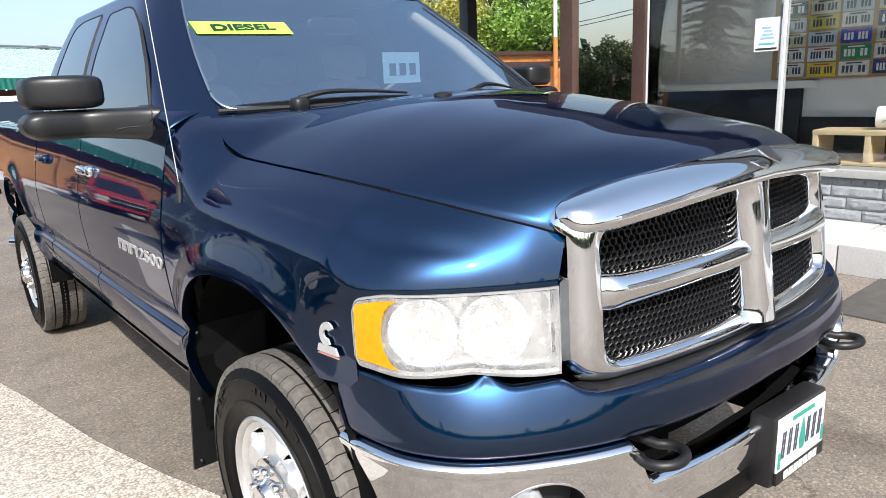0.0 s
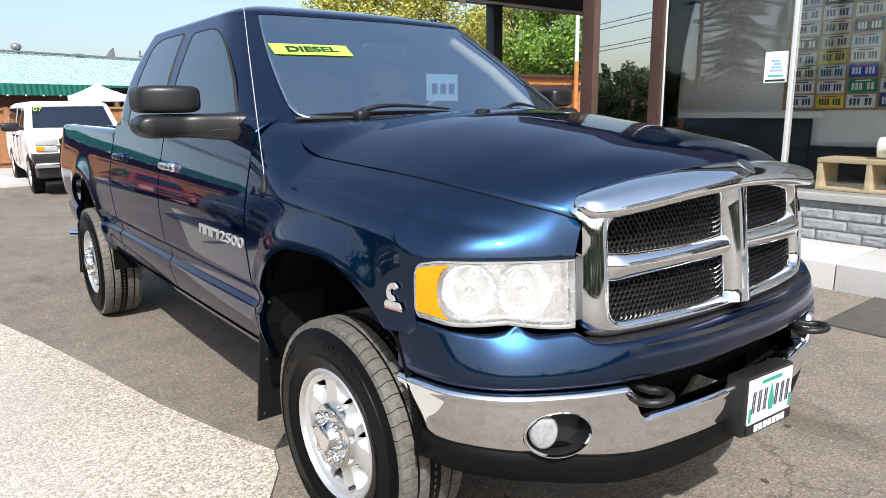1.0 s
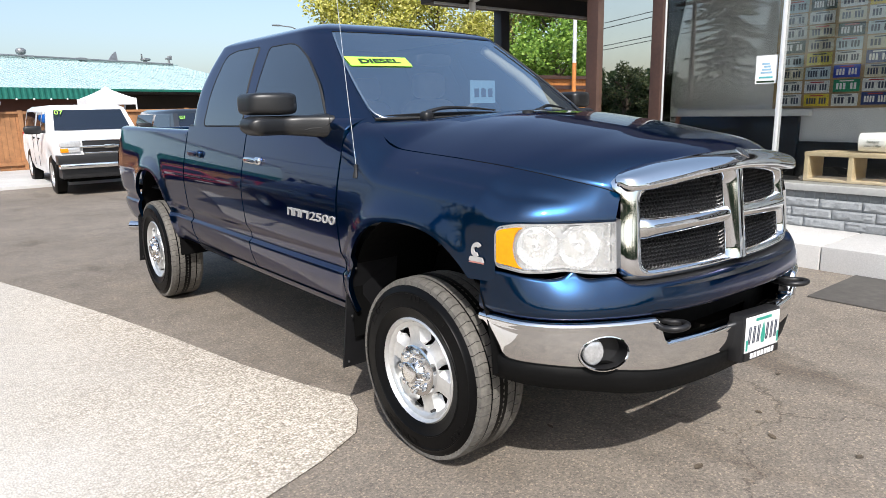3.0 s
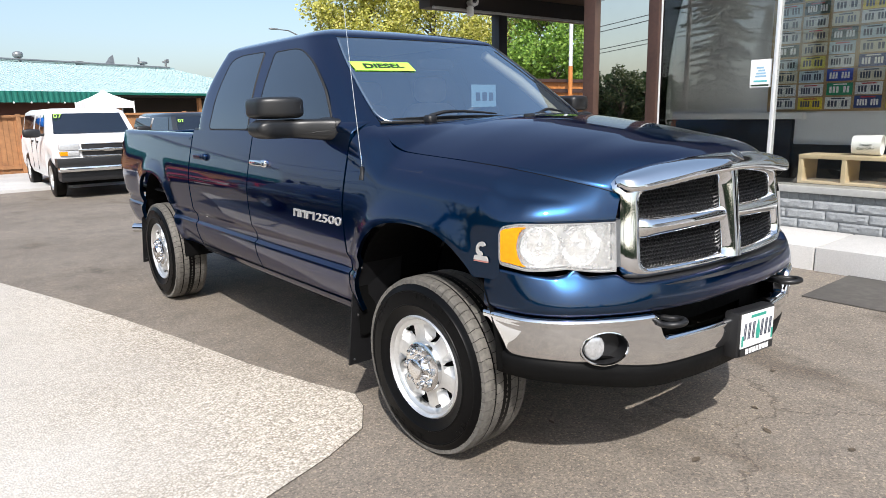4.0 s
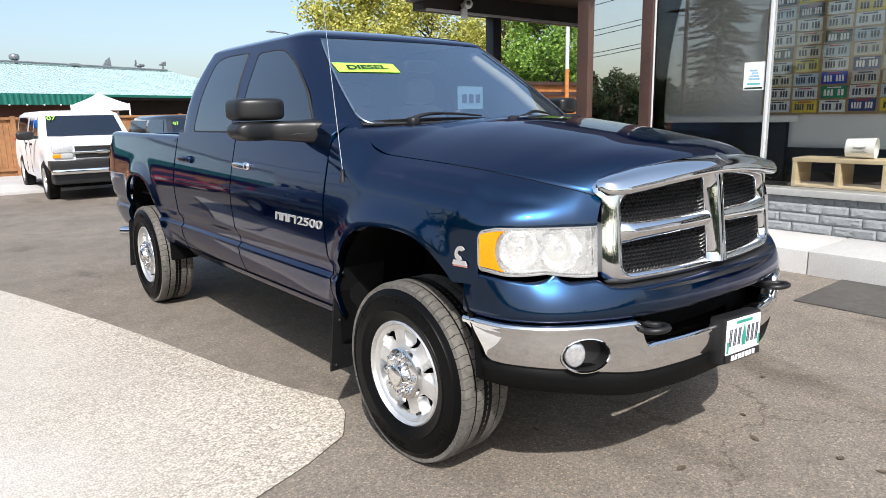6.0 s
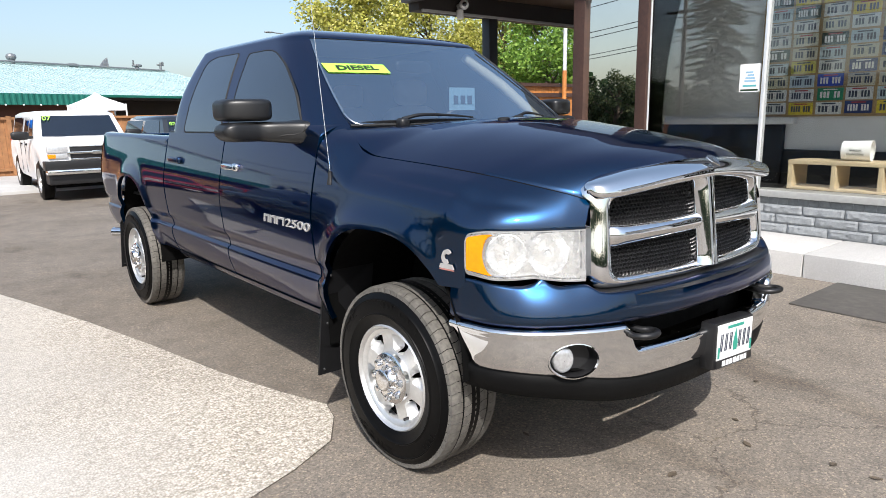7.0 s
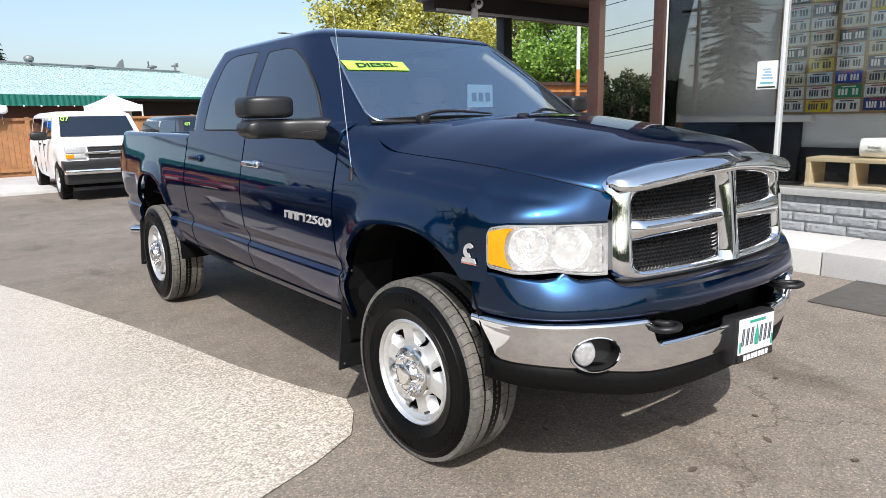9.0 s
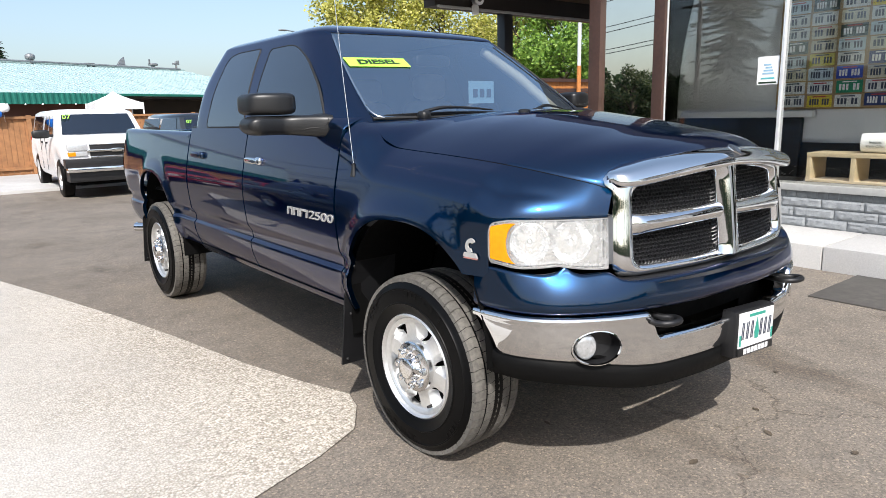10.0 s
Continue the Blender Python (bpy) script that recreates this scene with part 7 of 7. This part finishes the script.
def vehicle(name, label, category, m, paint_name, L, W, H, hood_z_, belt, cab0, cab1, screen, wheel_r, axles, canopy=False, truck_front=True, group=""):
    """A parked vehicle, its nose at y 0 towards -y. cab0 and cab1: foot of the windshield and end of the glasshouse."""
    car = thing(name, label, category, group, at=m)
    P = M[paint_name]
    hw = W / 2
    # lower body: sections across, from nose to tail
    rows = []
    for y in sorted(lin(0, L, 60) + [a + d for a in axles for d in (-0.45, -0.42, -0.36, 0.36, 0.42, 0.45)]):
        nose = 1 - smooth01((0.35 - y) / 0.35) * 0.10 - smooth01((y - L + 0.25) / 0.25) * 0.06
        w = hw * nose
        top = hood_z_ - 0.10 * smooth01((0.3 - y) / 0.3) if y < cab0 else belt
        if cab0 - 0.25 <= y < cab0 + 0.05:
            top = hood_z_ + (belt - hood_z_) * smooth01((y - cab0 + 0.25) / 0.3)
        low = 0.38 if y > 0.5 or not truck_front else hood_z_ - 0.56
        for a in axles:
            if abs(y - a) < 0.45:
                low = max(low, wheel_r * 1.02 + wheel_r * 1.08 * math.sqrt(max(0, 1 - ((y - a) / 0.45) ** 2)) - 0.02)
        low = min(low, top - 0.15)
        half = [(w - 0.06, low), (w - 0.01, low + (top - low) * 0.18), (w, low + (top - low) * 0.5), (w - 0.02, low + (top - low) * 0.82), (w - 0.06, top - 0.03), (w - 0.14, top), (w * 0.5, top + 0.025), (0, top + 0.035)]
        rows.append([Vector((-x, y, z)) for x, z in half] + [Vector((x, y, z)) for x, z in reversed(half[:-1])])
    bm = bmesh.new()
    vs = add_grid(bm, rows)
    bm.faces.new(vs[0])
    bm.faces.new(vs[-1])
    part("body", bm, P, car, sharp=50)
    # glasshouse
    rows = []
    end = L - 0.06 if canopy else cab1
    for t in lin(0, 1, 10):
        z = belt - 0.02 + (H - belt) * t
        w = hw - 0.09 - 0.20 * t
        if canopy:
            w = hw - 0.08 - 0.13 * t
        y0, y1 = cab0 + screen * t, end - (0.22 if not canopy else 0.10) * t
        if t > 0.86:
            k = (t - 0.86) / 0.14
            w -= 0.10 * k * k
            y0 += 0.12 * k * k
            y1 -= 0.10 * k * k
        rows.append([Vector((-w, y0 + 0.10, z)), Vector((-w * 0.8, y0 + 0.02, z)), Vector((0, y0 - 0.05, z)), Vector((w * 0.8, y0 + 0.02, z)), Vector((w, y0 + 0.10, z)),
                     Vector((w, y1 - 0.08, z)), Vector((w * 0.9, y1, z)), Vector((-w * 0.9, y1, z)), Vector((-w, y1 - 0.08, z))])
    bm = bmesh.new()
    vs = add_grid(bm, rows, cyclic=True)
    bm.faces.new(vs[-1])
    part("glasshouse", bm, P, car, sharp=50)

    def hx(z):
        t = (z - belt + 0.02) / (H - belt)
        return hw - (0.08 + 0.13 * t if canopy else 0.09 + 0.20 * t)

    z0, z1 = belt + 0.04, H - 0.13
    # windshield
    rows = []
    for z in lin(z0, z1, 5):
        t = (z - belt + 0.02) / (H - belt)
        w = hx(z) * 0.86
        y0 = cab0 + screen * t - 0.012
        rows.append([Vector((w * q, y0 - 0.05 + 0.07 * q * q, z)) for q in lin(-1, 1, 9)])
    bm = bmesh.new()
    add_grid(bm, rows)
    part("windshield", bm, M["tint"], car)
    spans = []
    a = cab0 + 0.42
    n = 2 if cab1 - cab0 > 1.7 else 1
    for k in range(n):
        spans.append((a + (cab1 - a) * k / n + 0.05, a + (cab1 - a) * (k + 1) / n - 0.05))
    if canopy:
        spans.append((cab1 + 0.25, L - 0.35))
    for s in (-1, 1):
        for y0, y1 in spans:
            bm = bmesh.new()
            q = 0.25 if y0 < cab0 + 0.6 else 0.0
            ring = rounded([(y0, z0, 0), (y1, z0, 0), (y1 - 0.04, z1 - 0.02, 0), (y0 + q, z1 - 0.02, 0)], 0.04, 5)
            bm.faces.new([bm.verts.new((s * (hx(p.y) + 0.008), p.x, p.y)) for p in ring])
            part("side_window", bm, M["tint"], car)
        for k in range(n):
            yh = spans[k][1] - 0.12
            box_part("door_handle", (s * (hw - 0.01) - 0.02, yh - 0.08, belt - 0.16), (s * (hw - 0.01) + 0.02, yh + 0.08, belt - 0.12), M["black"], car, 0.006)
            box_part("door_gap", (s * (hw - 0.004) - 0.004, spans[k][1] + 0.04, 0.5), (s * (hw - 0.004) + 0.006, spans[k][1] + 0.052, belt - 0.02), M["black"], car, 0.0)
        bm = bmesh.new()
        big = 0.17 if canopy else 0.11
        rounded_body(bm, (s * (hw + 0.15) - big, cab0 + 0.30, belt - 0.03), (s * (hw + 0.15) + big, cab0 + 0.44, belt + 0.15), 4, None, 16, 10)
        part("door_mirror", bm, M["black"], car)
        bm = bmesh.new()
        add_tube(bm, [(s * (hw - 0.1), cab0 + 0.42, belt + 0.02), (s * (hw + 0.1), cab0 + 0.4, belt + 0.02)], 0.03, 8)
        part("mirror_arm", bm, M["black"], car)
        # lamps
        zl = hood_z_ - (0.235 if truck_front else 0.30)
        box_part("headlight", (min(s * 0.54, s * 0.91) * hw, -0.035, zl), (max(s * 0.54, s * 0.91) * hw, 0.16, zl + 0.13), M["pale_lamp"], car, 0.02)
        box_part("lower_lamp", (min(s * 0.55, s * 0.90) * hw, -0.03, zl - 0.11), (max(s * 0.55, s * 0.90) * hw, 0.16, zl - 0.012), M["pale_lamp"], car, 0.015)
        if truck_front:
            box_part("turn_signal", (s * hw * 0.835 - 0.07, -0.034, zl - 0.105), (s * hw * 0.835 + 0.07, 0.16, zl - 0.020), M["amber"], car, 0.01)
        for a in axles:
            simple_wheel(s * (hw - 0.015), a, wheel_r, s, car)
        for a in axles:
            bm = bmesh.new()
            add_grid(bm, [[Vector((s * xx, a + 0.5 * math.cos(t), 0.3 + 0.62 * math.sin(t))) for xx in (hw - 0.05, hw - 0.4)] for t in lin(0, math.pi, 14)])
            part("wheel_liner", bm, M["liner"], car)
    zl = hood_z_ - (0.37 if truck_front else 0.42)
    box_part("grille", (-hw * 0.50, -0.025, zl + 0.01), (hw * 0.50, 0.1, hood_z_ - 0.11), M["black"], car, 0.01)
    zb = (zl + hood_z_ - 0.11) / 2
    box_part("grille_bar", (-hw * 0.56, -0.055, zb - 0.024), (hw * 0.56, 0.05, zb + 0.024), M["silver"], car, 0.010)
    if truck_front:
        box_part("grille_emblem", (-0.10, -0.072, zb - 0.038), (0.10, -0.05, zb + 0.038), M["silver"], car, 0.012)
        box_part("lower_frame", (-hw * 0.50, -0.04, zl - 0.006), (hw * 0.50, 0.05, zl + 0.018), M["silver"], car, 0.006)
    box_part("grille_frame", (-hw * 0.51, -0.04, hood_z_ - 0.125), (hw * 0.51, 0.05, hood_z_ - 0.105), M["chrome"], car, 0.004)
    box_part("bumper", (-hw * 0.98, -0.08, hood_z_ - 0.58 if truck_front else 0.42), (hw * 0.98, 0.25, zl - 0.02), M["black"] if truck_front else P, car, 0.02)
    if truck_front:
        box_part("bumper_bar", (-hw * 0.96, -0.13, hood_z_ - 0.66), (hw * 0.96, 0.2, hood_z_ - 0.56), M["chrome"], car, 0.025)
        box_part("air_dam", (-hw * 0.93, -0.03, hood_z_ - 0.86), (hw * 0.93, 0.42, hood_z_ - 0.655), M["black"], car, 0.02)
    box_part("underbody", (-hw * 0.8, 0.1, 0.3), (hw * 0.8, L - 0.1, 0.45), M["liner"], car, 0.0)
    for s in (-1, 1):
        box_part("tail_lamp", (s * (hw - 0.1) - 0.06, L - 0.08, belt - 0.45), (s * (hw - 0.1) + 0.06, L + 0.005, belt - 0.05), M["red_lens"], car, 0.01)
    return car


white_truck = vehicle("pickup_truck", "white four-door pickup with a white canopy over the bed", "pickup truck", pose(0.82, 12.82, ground_z(15), 0, 0, -1.7), "car_white",
                      5.7, 1.96, 1.86, 1.23, 1.26, 1.32, 3.35, 0.62, 0.41, (0.92, 4.55), canopy=True)
lettering("windshield_number", "07", 0.17, pose(-0.60, 1.70, 1.675, 46, 0, -4), M["yellow_sign"], white_truck, 0.002, "yellow-green painted number")
suv = vehicle("sport_utility", "dark blue-black sport utility vehicle behind the truck bed", "sport utility vehicle", pose(4.0, 14.7, ground_z(16), 0, 0, 4.0), "car_dark",
              4.6, 1.80, 1.74, 1.05, 1.12, 1.1, 4.3, 0.55, 0.36, (0.9, 3.6))
lettering("windshield_number", "07", 0.16, pose(-0.50, 1.38, 1.50, 46, 0, -4), M["yellow_sign"], suv, 0.002, "yellow-green painted number")
# out of view: added so it and its shadow darken the doors' reflection
vehicle("sedan", "unseen black sedan added to darken reflections in the truck doors", "car", pose(-3.82, 2.3, 0, 0, 0, 1.0), "car_dark", 4.7, 1.80, 1.45, 0.95, 0.98, 1.2, 3.9, 0.7, 0.33, (0.9, 3.7), truck_front=False)
for x in (-4.6, -7.4):
    vehicle("hatchback", "bright red hatchback parked beside the slab", "car", pose(x, 13.2, ground_z(15), 0, 0, 3.0), "car_red", 4.3, 1.75, 1.48, 0.95, 0.98, 1.05, 3.9, 0.7, 0.32, (0.85, 3.4), truck_front=False, group="red cars in the row")

# ---------------------------------------------------------------- on the truck: sticker and papers
sticker = tagged(new("windshield_sticker"), "yellow-green sticker reading DIESEL on the windshield", "sticker")


def screen_point(x, z, out=0.004):
    """A point on the windshield's outer face."""
    h = cab_outline(z)[:25]
    for a, b in zip(h, h[1:]):
        if a.x <= abs(x) <= b.x:
            t = (abs(x) - a.x) / (b.x - a.x)
            return Vector((x, a.y + (b.y - a.y) * t - out, z + out * 0.8))
    return Vector((x, h[-1].y - out, z))


def on_screen(bm, x0, x1, z0, z1, n=10, out=0.004, slant=0.0):
    add_grid(bm, [[screen_point(x0 + (x1 - x0) * q, z0 + (z1 - z0) * r + slant * q, out) for q in lin(0, 1, n)] for r in (0, 0.5, 1)])


# the rounded lower corners of the windshield's opening
for sx in (-1, 1):
    bm = bmesh.new()
    rows, R = [], 0.055
    for a in lin(0, math.pi / 2, 11):
        z = 1.468 + R - R * math.sin(a)
        far = cab_outline(z)[23].x
        edge = (far, z) if a < math.pi / 4 else (far - R + R * math.cos(a), 1.462)
        if abs(a - math.pi / 4) < 0.05:
            edge = (cab_outline(1.465)[23].x, 1.465)
        rows.append([screen_point(sx * min(x_, far), z_, 0.003) for x_, z_ in (edge, (far - R + R * math.cos(a), z))])
    add_grid(bm, rows)
    part("windshield_corner", bm, M["blue"], truck)
    bm = bmesh.new()
    add_tube(bm, [r[1] + Vector((0, -0.007, 0.004)) for r in rows], 0.0045, 6)
    part("corner_trim", bm, M["silver"] if sx < 0 else M["seal"], truck)
bm = bmesh.new()
on_screen(bm, -0.652, -0.288, 1.739, 1.790)
part("label", bm, M["yellow_sign"], sticker)
c = screen_point(-0.47, 1.7645, 0.006)
dx = (screen_point(-0.30, 1.7645) - screen_point(-0.64, 1.7645)).normalized()
dz = (screen_point(-0.47, 1.785) - screen_point(-0.47, 1.744)).normalized()
nn = dx.cross(dz)
rot = Matrix((dx, dz, nn)).transposed().to_4x4()
lettering("words", "DIESEL", 0.058, Matrix.Translation(c) @ rot @ Matrix.Diagonal((1.45, 1.0, 1, 1)), M["ink"], sticker, 0.0006, "", 0.0020)


# a few dry leaves on the asphalt
rngl = random.Random(21)
for x, y, z in ((0.39, -0.94, 0), (0.49, -1.27, 0), (0.50, -1.43, 0), (0.59, -0.78, 0), (1.14, -0.62, 0), (-0.30, -0.20, 0), (-0.10, -0.86, 0)):
    bm = bmesh.new()
    a0 = rngl.uniform(0, math.tau)
    L, Wd = rngl.uniform(0.018, 0.032), rngl.uniform(0.010, 0.017)
    ca, sa = math.cos(a0), math.sin(a0)
    rows = []
    for t in lin(0, 1, 7):
        w = Wd * math.sin(math.pi * min(0.97, max(0.03, t))) ** 0.8
        rows.append([Vector((x + ca * (t - 0.5) * L * 2 - sa * w * q, y + sa * (t - 0.5) * L * 2 + ca * w * q, 0.002 + 0.003 * abs(q) + 0.002 * t * t)) for q in (-1, -0.5, 0, 0.5, 1)])
    add_grid(bm, rows)
    tagged(part("leaf", bm, M["dry_leaf"]), "small curled dry brown leaf on the asphalt", "leaf", "fallen leaves")
